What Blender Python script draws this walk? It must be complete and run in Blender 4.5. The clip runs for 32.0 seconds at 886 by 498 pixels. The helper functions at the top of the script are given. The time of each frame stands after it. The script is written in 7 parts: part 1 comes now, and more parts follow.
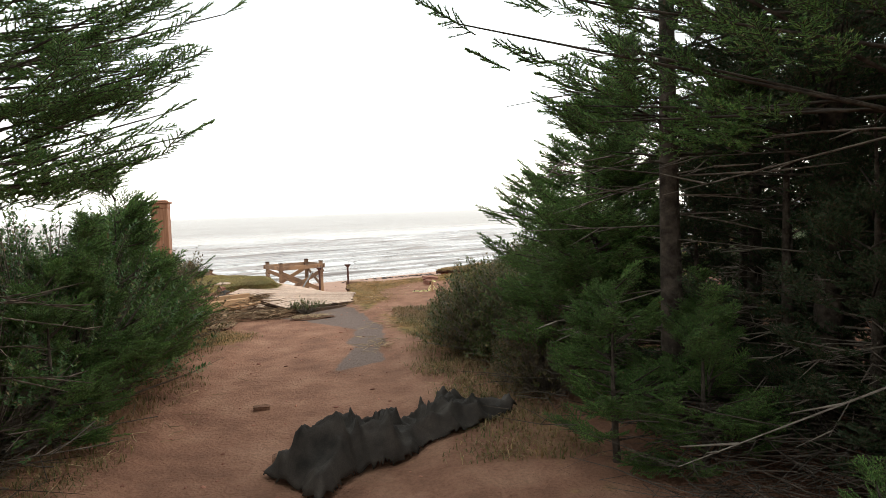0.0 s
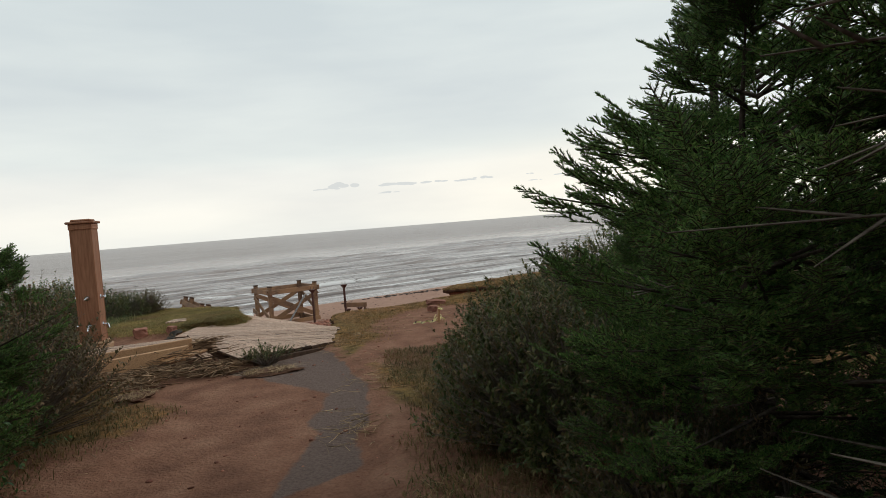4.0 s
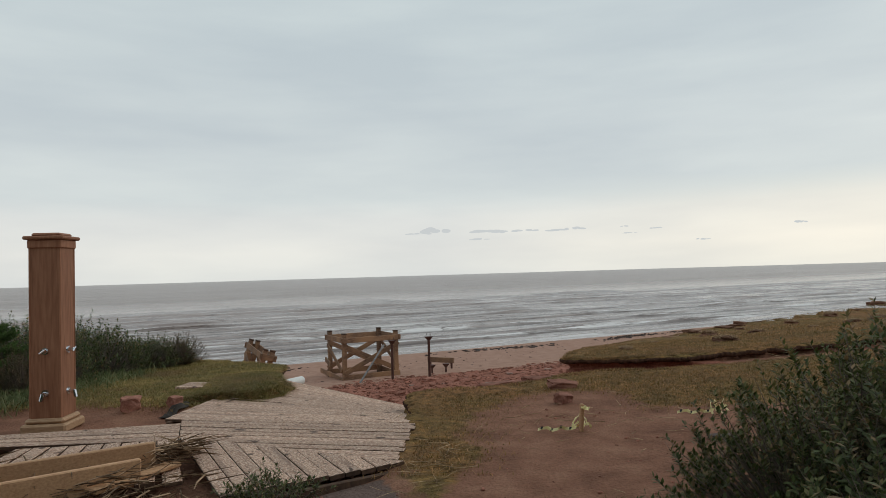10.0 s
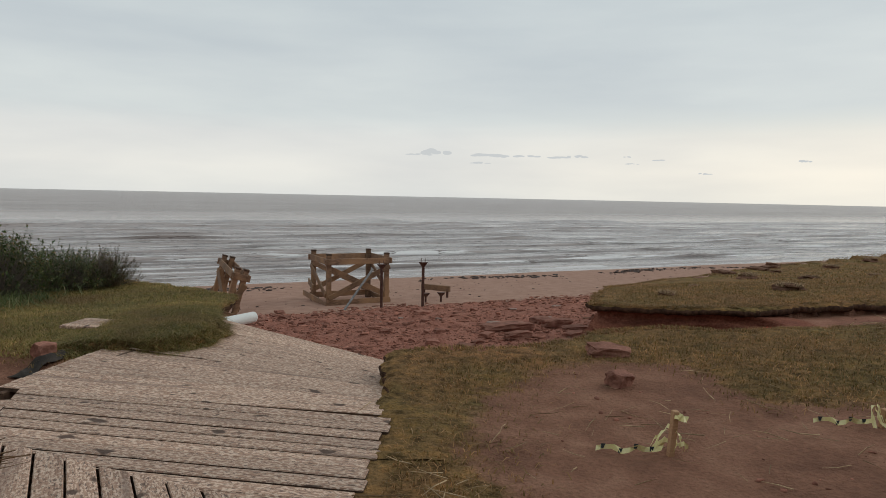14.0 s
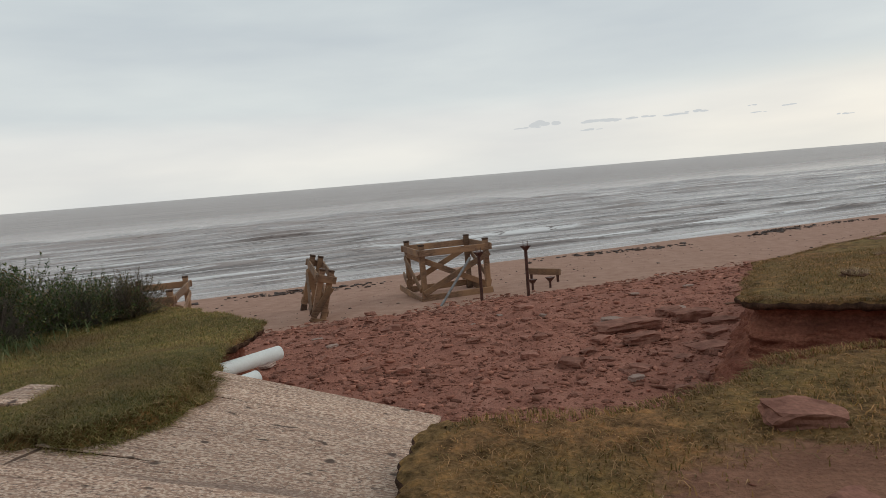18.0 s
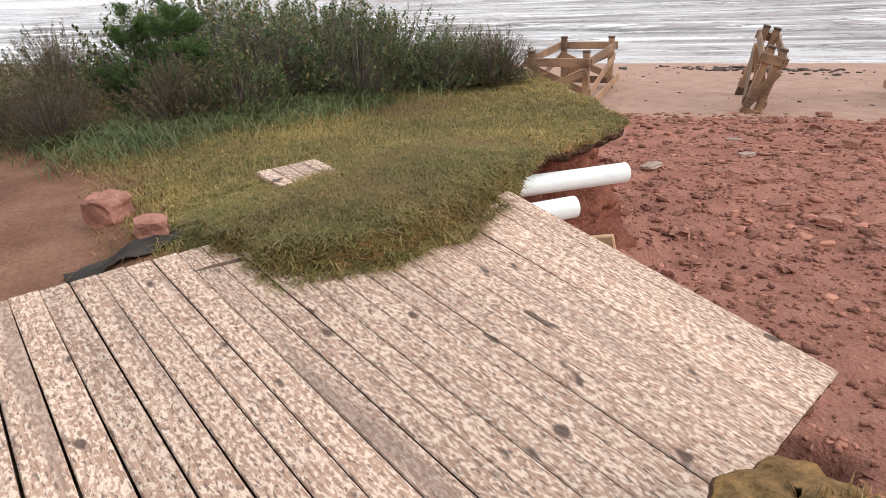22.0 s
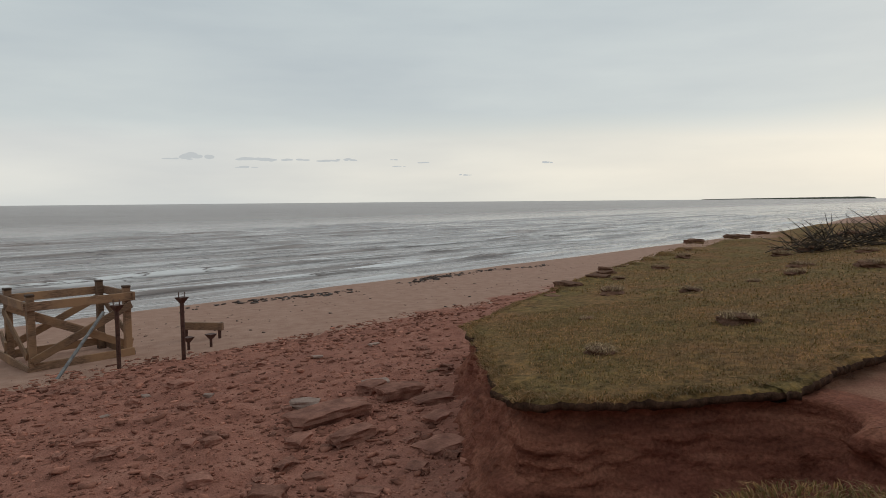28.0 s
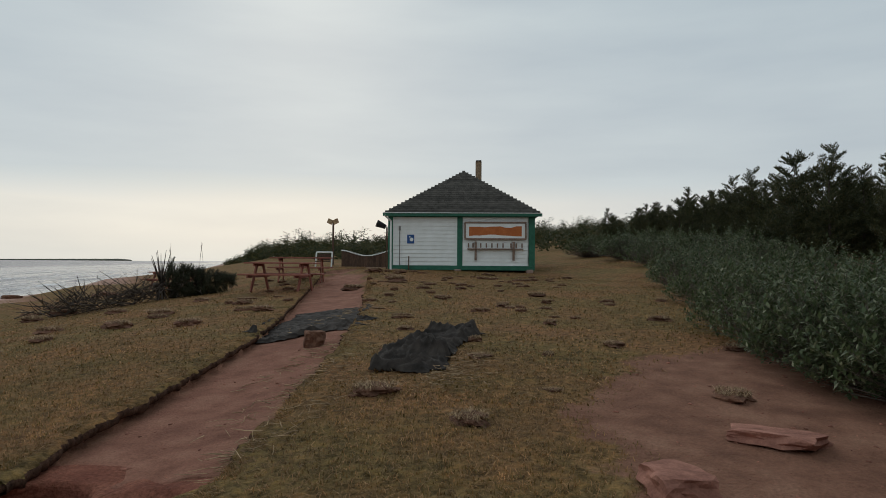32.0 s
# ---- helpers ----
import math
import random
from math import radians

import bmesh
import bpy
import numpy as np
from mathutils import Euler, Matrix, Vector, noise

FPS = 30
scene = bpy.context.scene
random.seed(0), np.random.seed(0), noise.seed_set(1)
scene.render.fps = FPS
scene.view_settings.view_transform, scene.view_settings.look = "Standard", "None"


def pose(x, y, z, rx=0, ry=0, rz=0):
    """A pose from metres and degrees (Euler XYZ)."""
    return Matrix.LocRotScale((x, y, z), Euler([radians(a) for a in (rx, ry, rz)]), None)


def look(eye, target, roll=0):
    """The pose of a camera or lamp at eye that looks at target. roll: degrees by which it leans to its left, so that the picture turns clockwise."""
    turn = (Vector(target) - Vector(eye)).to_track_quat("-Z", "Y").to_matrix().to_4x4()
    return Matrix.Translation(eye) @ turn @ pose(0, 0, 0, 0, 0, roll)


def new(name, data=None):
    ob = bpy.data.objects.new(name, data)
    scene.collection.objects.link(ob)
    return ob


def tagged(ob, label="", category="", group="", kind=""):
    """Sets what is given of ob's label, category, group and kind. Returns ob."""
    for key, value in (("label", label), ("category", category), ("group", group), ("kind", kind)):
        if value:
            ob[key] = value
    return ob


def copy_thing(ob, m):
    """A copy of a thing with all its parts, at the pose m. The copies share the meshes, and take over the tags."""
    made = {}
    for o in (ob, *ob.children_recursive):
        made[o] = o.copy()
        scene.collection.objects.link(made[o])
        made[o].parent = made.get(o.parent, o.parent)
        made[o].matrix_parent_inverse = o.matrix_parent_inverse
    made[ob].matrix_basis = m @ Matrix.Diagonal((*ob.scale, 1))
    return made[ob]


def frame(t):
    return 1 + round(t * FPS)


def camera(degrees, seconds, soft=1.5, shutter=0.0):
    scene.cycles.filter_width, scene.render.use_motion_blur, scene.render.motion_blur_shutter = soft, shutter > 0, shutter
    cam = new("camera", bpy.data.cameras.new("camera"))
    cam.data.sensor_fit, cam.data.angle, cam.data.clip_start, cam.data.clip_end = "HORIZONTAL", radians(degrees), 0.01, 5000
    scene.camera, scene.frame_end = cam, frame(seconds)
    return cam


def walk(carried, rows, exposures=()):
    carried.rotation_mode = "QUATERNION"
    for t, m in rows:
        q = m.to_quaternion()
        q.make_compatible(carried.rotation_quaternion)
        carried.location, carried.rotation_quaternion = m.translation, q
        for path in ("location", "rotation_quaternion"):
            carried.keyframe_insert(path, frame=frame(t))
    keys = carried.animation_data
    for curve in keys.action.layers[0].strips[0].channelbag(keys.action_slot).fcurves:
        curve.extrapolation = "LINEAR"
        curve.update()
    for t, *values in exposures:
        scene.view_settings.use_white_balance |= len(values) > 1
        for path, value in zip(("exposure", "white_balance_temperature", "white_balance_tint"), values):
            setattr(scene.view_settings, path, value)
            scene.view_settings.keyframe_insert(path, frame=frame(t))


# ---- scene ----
cam = camera(68.0, 32.0, 0.7)
PATH = [
    (0, (-0.585, -3.661, 1.847), (-0.454, -1.669, 1.729), -1.9),
    (0.5, (-0.654, -3.197, 1.857), (-0.427, -1.212, 1.771), -1.6),
    (1, (-0.61, -2.664, 1.842), (-0.529, -0.666, 1.812), -4.3),
    (1.5, (-0.656, -2.16, 1.824), (-0.543, -0.163, 1.808), -2.4),
    (2, (-0.649, -1.631, 1.805), (-0.423, 0.352, 1.681), -3.9),
    (2.5, (-0.559, -1.212, 1.853), (-0.379, 0.778, 1.767), -4.4),
    (4.5, (-0.388, -0.22, 1.727), (-0.335, 1.778, 1.648), -4.4),
    (5, (-0.396, 0.134, 1.73), (-0.556, 2.126, 1.658), -4.7),
    (5.5, (-0.478, 0.486, 1.711), (-0.629, 2.479, 1.644), -1.1),
    (6, (-0.619, 0.848, 1.724), (-0.574, 2.846, 1.627), -0.6),
    (6.5, (-0.678, 1.163, 1.7), (-0.815, 3.157, 1.762), -3.7),
    (7, (-0.704, 1.537, 1.691), (-0.724, 3.537, 1.684), -1.7),
    (7.5, (-0.766, 1.906, 1.677), (-0.474, 3.884, 1.625), -1.8),
    (8, (-0.706, 2.251, 1.683), (-0.619, 4.249, 1.715), -3.2),
    (8.5, (-0.696, 2.629, 1.677), (-0.519, 4.619, 1.772), -1.3),
    (9, (-0.706, 2.949, 1.682), (-0.433, 4.93, 1.683), -1.5),
    (9.5, (-0.693, 3.296, 1.68), (-0.774, 5.293, 1.73), -2.7),
    (10, (-0.74, 3.625, 1.671), (-0.885, 5.618, 1.748), -1.7),
    (10.5, (-0.826, 3.957, 1.667), (-1.097, 5.938, 1.698), -4.0),
    (11, (-0.801, 4.329, 1.654), (-1.167, 6.295, 1.6), -1.7),
    (11.5, (-0.832, 4.677, 1.62), (-1.078, 6.661, 1.575), 0.7),
    (12, (-0.878, 4.995, 1.606), (-1.088, 6.981, 1.502), -1.3),
    (12.5, (-0.861, 5.331, 1.619), (-1.227, 7.297, 1.566), -2.6),
    (13, (-0.917, 5.663, 1.602), (-1.177, 7.646, 1.593), -1.0),
    (13.5, (-0.976, 6.013, 1.585), (-1.089, 8.006, 1.459), -1.8),
    (14, (-0.977, 6.327, 1.56), (-1.117, 8.315, 1.401), 1.2),
    (14.5, (-1.009, 6.674, 1.574), (-0.892, 8.663, 1.393), 0.4),
    (16.5, (-0.951, 7.999, 1.525), (-0.868, 9.991, 1.366), -2.0),
    (17, (-0.85, 8.215, 1.532), (-1.152, 10.181, 1.323), -2.1),
    (17.5, (-0.824, 8.508, 1.54), (-1.141, 10.47, 1.31), -1.6),
    (18, (-0.779, 8.743, 1.54), (-1.271, 10.67, 1.324), -4.7),
    (18.5, (-0.729, 9.016, 1.527), (-1.446, 10.859, 1.227), -4.4),
    (19, (-0.827, 9.266, 1.527), (-1.598, 11.105, 1.375), -2.8),
    (19.5, (-0.917, 9.566, 1.48), (-1.688, 11.396, 1.244), -4.0),
    (20, (-0.965, 9.852, 1.427), (-1.904, 11.521, 0.851), -3.5),
    (20.5, (-1.08, 10.123, 1.384), (-1.933, 11.799, 0.705), -0.1),
    (21, (-1.16, 10.316, 1.336), (-2.138, 11.795, 0.412), -2.2),
    (21.5, (-1.155, 10.565, 1.363), (-2.564, 11.684, 0.489), -3.1),
    (22, (-1.246, 10.765, 1.39), (-2.714, 11.859, 0.584), -3.4),
    (22.5, (-1.298, 10.961, 1.387), (-2.615, 12.287, 0.675), -3.2),
    (23, (-1.273, 11.161, 1.415), (-2.453, 12.675, 0.855), -4.1),
    (23.5, (-1.267, 11.335, 1.411), (-2.09, 13.093, 0.932), -2.3),
    (24, (-1.301, 11.357, 1.445), (-1.902, 13.229, 1.08), -1.6),
    (24.5, (-1.322, 11.361, 1.439), (-1.946, 13.232, 1.108), -1.6),
    (26.5, (-1.268, 11.373, 1.464), (-1.754, 13.298, 1.222), -1.8),
    (27, (-1.269, 11.398, 1.465), (-1.623, 13.354, 1.239), -2.0),
    (27.5, (-1.275, 11.337, 1.485), (-1.36, 13.328, 1.312), -0.9),
    (28, (-1.298, 11.2, 1.566), (-0.764, 13.121, 1.421), -0.5),
    (28.5, (-1.235, 11.194, 1.571), (-0.201, 12.903, 1.47), -0.1),
    (29, (-1.215, 11.224, 1.567), (0.033, 12.785, 1.487), -0.2),
    (29.5, (-1.196, 11.176, 1.59), (0.161, 12.644, 1.546), -0.6),
    (30, (-1.095, 11.199, 1.584), (0.409, 12.517, 1.546), -0.1),
    (30.5, (-1.037, 11.186, 1.605), (0.745, 12.096, 1.614), 0.6),
    (31, (-1.002, 11.181, 1.6), (0.879, 11.858, 1.639), 1.0),
    (31.5, (-0.992, 11.18, 1.606), (0.91, 11.798, 1.642), 0.6),
    (32, (-0.99, 11.188, 1.605), (0.935, 11.731, 1.645), 0.4),
]
EXPOSURES = [(0, 1.45, 6700, 10), (0.5, 1.0, 6700, 10), (1, 0.55, 6700, 10), (2, 0.35, 6650, 10), (4, 0.25, 6600, 10), (7, 0.15, 6500, 10), (9, 0.0, 6400, 10), (14, 0.0, 6450, 11), (19.5, 0.08, 6450, 12), (20, 0.5, 6500, 15), (20.5, 0.98, 6500, 16), (21, 1.3, 6550, 17),
             (21.5, 1.42, 6450, 16), (22, 1.36, 6400, 16), (22.5, 1.38, 6400, 16), (23, 1.28, 6450, 16), (23.5, 0.7, 6500, 15), (24, 0.25, 6550, 13), (25, 0.15, 6550, 12), (27, 0.02, 6550, 11), (28, -0.15, 6400, 10), (32, -0.25, 6150, 10)]
walk(cam, [(t, look(eye, target, roll)) for t, eye, target, roll in PATH], EXPOSURES)

# ---------------------------------------------------------------- sky and sun
SHORE = math.atan2(0.52, 0.85)
world = bpy.data.worlds.new("overcast_sky")
scene.world = world
world.use_nodes = True
wn, wl = world.node_tree.nodes, world.node_tree.links
for n in list(wn):
    wn.remove(n)
w_out, w_bg = wn.new("ShaderNodeOutputWorld"), wn.new("ShaderNodeBackground")
w_sky = wn.new("ShaderNodeTexSky")
w_sky.sky_type, w_sky.sun_disc = "NISHITA", False
w_sky.sun_elevation, w_sky.sun_rotation = radians(24), radians(62)
w_sky.air_density, w_sky.dust_density = 1.0, 3.0
w_co, w_sep = wn.new("ShaderNodeTexCoord"), wn.new("ShaderNodeSeparateXYZ")
w_map, w_noise = wn.new("ShaderNodeMapping"), wn.new("ShaderNodeTexNoise")
w_map.inputs["Scale"].default_value = (1.3, 1.3, 7.0)
w_noise.inputs["Scale"].default_value, w_noise.inputs["Detail"].default_value = 2.2, 6.0
w_noise.inputs["Roughness"].default_value = 0.5
w_grad, w_cloud, w_mul, w_mix = wn.new("ShaderNodeValToRGB"), wn.new("ShaderNodeValToRGB"), wn.new("ShaderNodeMix"), wn.new("ShaderNodeMix")
e = w_grad.color_ramp.elements
e[0].position, e[0].color = 0.0, (0.66, 0.67, 0.635, 1)
e[1].position, e[1].color = 1.0, (0.42, 0.49, 0.51, 1)
for p, c in ((0.04, (0.69, 0.69, 0.65)), (0.085, (0.65, 0.66, 0.635)), (0.115, (0.585, 0.625, 0.615)), (0.19, (0.53, 0.575, 0.58)), (0.4, (0.50, 0.56, 0.57))):
    k = e.new(p)
    k.color = (*c, 1)
e = w_cloud.color_ramp.elements
e[0].position, e[0].color = 0.30, (0.90, 0.91, 0.93, 1)
e[1].position, e[1].color = 0.72, (1.07, 1.06, 1.04, 1)
w_mul.data_type, w_mul.blend_type = "RGBA", "MULTIPLY"
w_mul.inputs["Factor"].default_value = 1.0
w_mix.data_type, w_mix.inputs["Factor"].default_value = "RGBA", 0.996
wl.new(w_co.outputs["Generated"], w_map.inputs["Vector"])
wl.new(w_map.outputs["Vector"], w_noise.inputs["Vector"])
wl.new(w_noise.outputs["Fac"], w_cloud.inputs["Fac"])
wl.new(w_co.outputs["Generated"], w_sep.inputs["Vector"])
wl.new(w_sep.outputs["Z"], w_grad.inputs["Fac"])
wl.new(w_grad.outputs["Color"], w_mul.inputs["A"])
wl.new(w_cloud.outputs["Color"], w_mul.inputs["B"])
wl.new(w_sky.outputs["Color"], w_mix.inputs["A"])
wl.new(w_mul.outputs["Result"], w_mix.inputs["B"])
# brighter, warmer low sky on the sun's side, under the cloud's edge
w_dot, w_side, w_low, w_amt, w_glow = wn.new("ShaderNodeVectorMath"), wn.new("ShaderNodeMapRange"), wn.new("ShaderNodeMapRange"), wn.new("ShaderNodeMath"), wn.new("ShaderNodeMix")
w_dot.operation, w_dot.inputs[1].default_value = "DOT_PRODUCT", (math.sin(radians(52)), math.cos(radians(52)), 0)
w_side.inputs["From Min"].default_value, w_side.inputs["From Max"].default_value = 0.55, 0.98
w_low.inputs["From Min"].default_value, w_low.inputs["From Max"].default_value = 0.125, 0.085
w_amt.operation = "MULTIPLY"
w_glow.data_type, w_glow.blend_type, w_glow.inputs["B"].default_value = "RGBA", "MULTIPLY", (1.20, 1.14, 1.05, 1)
wl.new(w_co.outputs["Generated"], w_dot.inputs[0])
wl.new(w_dot.outputs["Value"], w_side.inputs["Value"])
w_wav = wn.new("ShaderNodeMath")
w_wav.operation, w_wav.inputs[1].default_value = "MULTIPLY_ADD", 0.09
w_sub = wn.new("ShaderNodeMath")
w_sub.operation, w_sub.inputs[1].default_value = "SUBTRACT", 0.045
wl.new(w_noise.outputs["Fac"], w_wav.inputs[0])
wl.new(w_sep.outputs["Z"], w_wav.inputs[2])
wl.new(w_wav.outputs[0], w_sub.inputs[0])
wl.new(w_sub.outputs[0], w_low.inputs["Value"])
wl.new(w_side.outputs["Result"], w_amt.inputs[0])
wl.new(w_low.outputs["Result"], w_amt.inputs[1])
wl.new(w_amt.outputs[0], w_glow.inputs["Factor"])
wl.new(w_mix.outputs["Result"], w_glow.inputs["A"])
wl.new(w_glow.outputs["Result"], w_bg.inputs["Color"])
w_bg.inputs["Strength"].default_value = 1.12
wl.new(w_bg.outputs["Background"], w_out.inputs["Surface"])
sun = new("sun", bpy.data.lights.new("sun", "SUN"))
sun.data.energy, sun.data.angle, sun.data.color = 0.5, radians(25), (1.0, 0.95, 0.88)
sun.matrix_world = look((60, 40, 45), (0, 8, 0))

# ---------------------------------------------------------------- materials


class Nodes:
    """A small builder of procedural materials."""

    def __init__(self, name, rough=0.8, metal=0.0, spec=0.3):
        self.m = bpy.data.materials.new(name)
        self.m.use_nodes = True
        self.t = self.m.node_tree
        self.b = self.t.nodes["Principled BSDF"]
        self.b.inputs["Roughness"].default_value = rough
        self.b.inputs["Metallic"].default_value = metal
        self.b.inputs["Specular IOR Level"].default_value = spec

    def n(self, kind, **inputs):
        node = self.t.nodes.new(kind)
        for k, v in inputs.items():
            node.inputs[k.replace("_", " ")].default_value = v
        return node

    def l(self, a, b):
        self.t.links.new(a, b)

    def noise(self, scale, detail=4.0, stretch=None, coords="Object", rough=0.55):
        co = self.n("ShaderNodeTexCoord")
        tex = self.n("ShaderNodeTexNoise", Scale=scale, Detail=detail, Roughness=rough)
        if stretch:
            mp = self.n("ShaderNodeMapping")
            mp.inputs["Scale"].default_value = stretch
            self.l(co.outputs[coords], mp.inputs["Vector"])
            self.l(mp.outputs["Vector"], tex.inputs["Vector"])
        else:
            self.l(co.outputs[coords], tex.inputs["Vector"])
        return tex.outputs["Fac"]

    def ramp(self, fac, stops):
        r = self.n("ShaderNodeValToRGB")
        e = r.color_ramp.elements
        while len(e) < len(stops):
            e.new(0.5)
        for k, (p, c) in zip(e, stops):
            k.position, k.color = p, (*c, 1) if len(c) == 3 else c
        self.l(fac, r.inputs["Fac"])
        return r.outputs["Color"]

    def mix(self, fac, a, b, blend="MIX"):
        x = self.n("ShaderNodeMix")
        x.data_type, x.blend_type = "RGBA", blend
        for sock, v in ((x.inputs["Factor"], fac), (x.inputs["A"], a), (x.inputs["B"], b)):
            if isinstance(v, (int, float)):
                sock.default_value = v
            elif isinstance(v, tuple):
                sock.default_value = (*v, 1)
            else:
                self.l(v, sock)
        return x.outputs["Result"]

    def random(self, island=False):
        if island:
            return self.n("ShaderNodeNewGeometry").outputs["Random Per Island"]
        return self.n("ShaderNodeObjectInfo").outputs["Random"]

    def color(self, c):
        if isinstance(c, tuple):
            self.b.inputs["Base Color"].default_value = (*c, 1)
        else:
            self.l(c, self.b.inputs["Base Color"])

    def bump(self, height, strength=0.4, distance=0.01):
        bp = self.n("ShaderNodeBump", Strength=strength, Distance=distance)
        self.l(height, bp.inputs["Height"])
        self.l(bp.outputs["Normal"], self.b.inputs["Normal"])


def surface(name, dark, light, scale=6.0, rough=0.85, spec=0.25, bump=0.35, fine=60.0, stretch=None, vary=0.0, island=False, metal=0.0, dist=0.01):
    k = Nodes(name, rough, metal, spec)
    c = k.ramp(k.noise(scale, 6.0, stretch), [(0.3, dark), (0.7, light)])
    g = k.noise(fine, 4.0, stretch)
    c = k.mix(0.35, c, k.ramp(g, [(0.25, (0.25, 0.25, 0.25)), (0.75, (0.8, 0.8, 0.8))]), "OVERLAY")
    if vary:
        v = k.ramp(k.random(island), [(0.0, (1 - vary,) * 3), (1.0, (1 + vary,) * 3)])
        c = k.mix(1.0, c, v, "MULTIPLY")
    k.color(c)
    k.bump(g, bump, dist)
    return k.m


def wood(name, dark, light, grain=(2, 30, 30), vary=0.2, rough=0.75, stain=None, flecks=None):
    k = Nodes(name, rough, 0, 0.25)
    g = k.noise(3.0, 8.0, grain)
    c = k.ramp(g, [(0.25, dark), (0.75, light)])
    if stain:
        c = k.mix(k.ramp(k.noise(1.3, 5.0), [(0.45, (0, 0, 0)), (0.62, (1, 1, 1))]), c, stain)
    if flecks:
        fl = k.ramp(k.noise(150.0, 3.0, (0.45, 1, 1)), [(0.46, (0, 0, 0)), (0.56, (1, 1, 1))])
        c = k.mix(fl, c, flecks)
    v = k.ramp(k.random(), [(0.0, (1 - vary,) * 3), (1.0, (1 + vary * 0.7,) * 3)])
    c = k.mix(1.0, c, v, "MULTIPLY")
    k.color(c)
    k.bump(g, 0.4, 0.004)
    return k.m


M = {}


def deck_wood():
    """Sun-bleached planks: grain along each plank, pale worn flecks, dark knots and damp streaks."""
    k = Nodes("weathered_deck_wood", 0.82, 0, 0.25)
    co, sh, add = k.n("ShaderNodeTexCoord"), k.n("ShaderNodeCombineXYZ"), k.n("ShaderNodeVectorMath")
    mul = k.n("ShaderNodeMath")
    mul.operation = "MULTIPLY"
    mul.inputs[1].default_value = 57.0
    k.l(k.random(), mul.inputs[0])
    for axis in ("X", "Y", "Z"):
        k.l(mul.outputs[0], sh.inputs[axis])
    k.l(co.outputs["Object"], add.inputs[0])
    k.l(sh.outputs[0], add.inputs[1])

    def tex(scale, stretch, detail=5.0):
        mp = k.n("ShaderNodeMapping")
        mp.inputs["Scale"].default_value = stretch
        k.l(add.outputs[0], mp.inputs["Vector"])
        t = k.n("ShaderNodeTexNoise", Scale=scale, Detail=detail, Roughness=0.6)
        k.l(mp.outputs["Vector"], t.inputs["Vector"])
        return t.outputs["Fac"]

    grain = tex(3.0, (1.2, 30, 30), 6.0)
    c = k.ramp(grain, [(0.25, (0.210, 0.118, 0.083)), (0.5, (0.410, 0.250, 0.178)), (0.75, (0.570, 0.378, 0.278))])
    c = k.mix(k.ramp(tex(75.0, (0.5, 1, 1), 5.0), [(0.48, (0, 0, 0)), (0.56, (0.8, 0.8, 0.8))]), c, (0.73, 0.555, 0.435))
    c = k.mix(k.ramp(tex(95.0, (0.35, 1, 1), 4.0), [(0.56, (0, 0, 0)), (0.62, (0.85, 0.85, 0.85))]), c, (0.13, 0.085, 0.070))
    c = k.mix(k.ramp(tex(1.6, (0.35, 5, 5), 3.0), [(0.56, (0, 0, 0)), (0.68, (0.6, 0.6, 0.6))]), c, (0.22, 0.145, 0.115))
    c = k.mix(k.ramp(tex(9.0, (0.6, 1, 1), 1.0), [(0.69, (0, 0, 0)), (0.74, (0.9, 0.9, 0.9))]), c, (0.075, 0.045, 0.034))
    v = k.ramp(k.random(), [(0.0, (0.86, 0.85, 0.84)), (1.0, (1.10, 1.08, 1.06))])
    k.color(k.mix(1.0, c, v, "MULTIPLY"))
    k.bump(grain, 0.5, 0.005)
    return k.m


M["deck"] = deck_wood()
M["new_wood"] = wood("cedar_wood", (0.21, 0.085, 0.044), (0.39, 0.180, 0.102), (14, 14, 1.2), 0.12, 0.6)
M["pine"] = wood("fresh_pine", (0.40, 0.21, 0.11), (0.62, 0.38, 0.215), (2, 26, 26), 0.15, 0.65)
M["timber"] = wood("old_timber", (0.075, 0.042, 0.027), (0.36, 0.215, 0.135), (3, 20, 20), 0.35, 0.8, (0.34, 0.195, 0.108))
M["dark_timber"] = wood("dark_brown_timber", (0.045, 0.025, 0.018), (0.14, 0.08, 0.05), (6, 6, 3), 0.3, 0.7)
M["trim_wood"] = wood("shower_trim", (0.30, 0.17, 0.09), (0.48, 0.31, 0.19), (4, 18, 18), 0.12, 0.65)
M["pvc"] = surface("white_pvc", (0.70, 0.70, 0.66), (0.82, 0.82, 0.79), 3.0, 0.35, 0.5, 0.02)
M["chrome"] = surface("chrome", (0.7, 0.7, 0.72), (0.8, 0.8, 0.82), 4.0, 0.12, 0.5, 0.0, metal=1.0)
M["rust"] = surface("rusty_steel", (0.05, 0.022, 0.016), (0.13, 0.06, 0.045), 14.0, 0.7, 0.4, 0.4, metal=0.3)
M["grey_steel"] = surface("grey_steel", (0.16, 0.15, 0.15), (0.28, 0.27, 0.26), 9.0, 0.5, 0.5, 0.1, metal=0.4)
M["rock"] = surface("red_sandstone", (0.15, 0.060, 0.042), (0.42, 0.185, 0.128), 5.0, 0.93, 0.08, 0.6, 45.0, vary=0.45, island=True, dist=0.012)
M["rock_big"] = surface("red_sandstone_slab", (0.17, 0.074, 0.054), (0.42, 0.200, 0.145), 5.0, 0.93, 0.08, 0.6, 45.0, vary=0.2, dist=0.015)
M["pale_rock"] = surface("pale_stone", (0.26, 0.165, 0.130), (0.44, 0.315, 0.260), 5.0, 0.9, 0.2, 0.5, 45.0, vary=0.15)
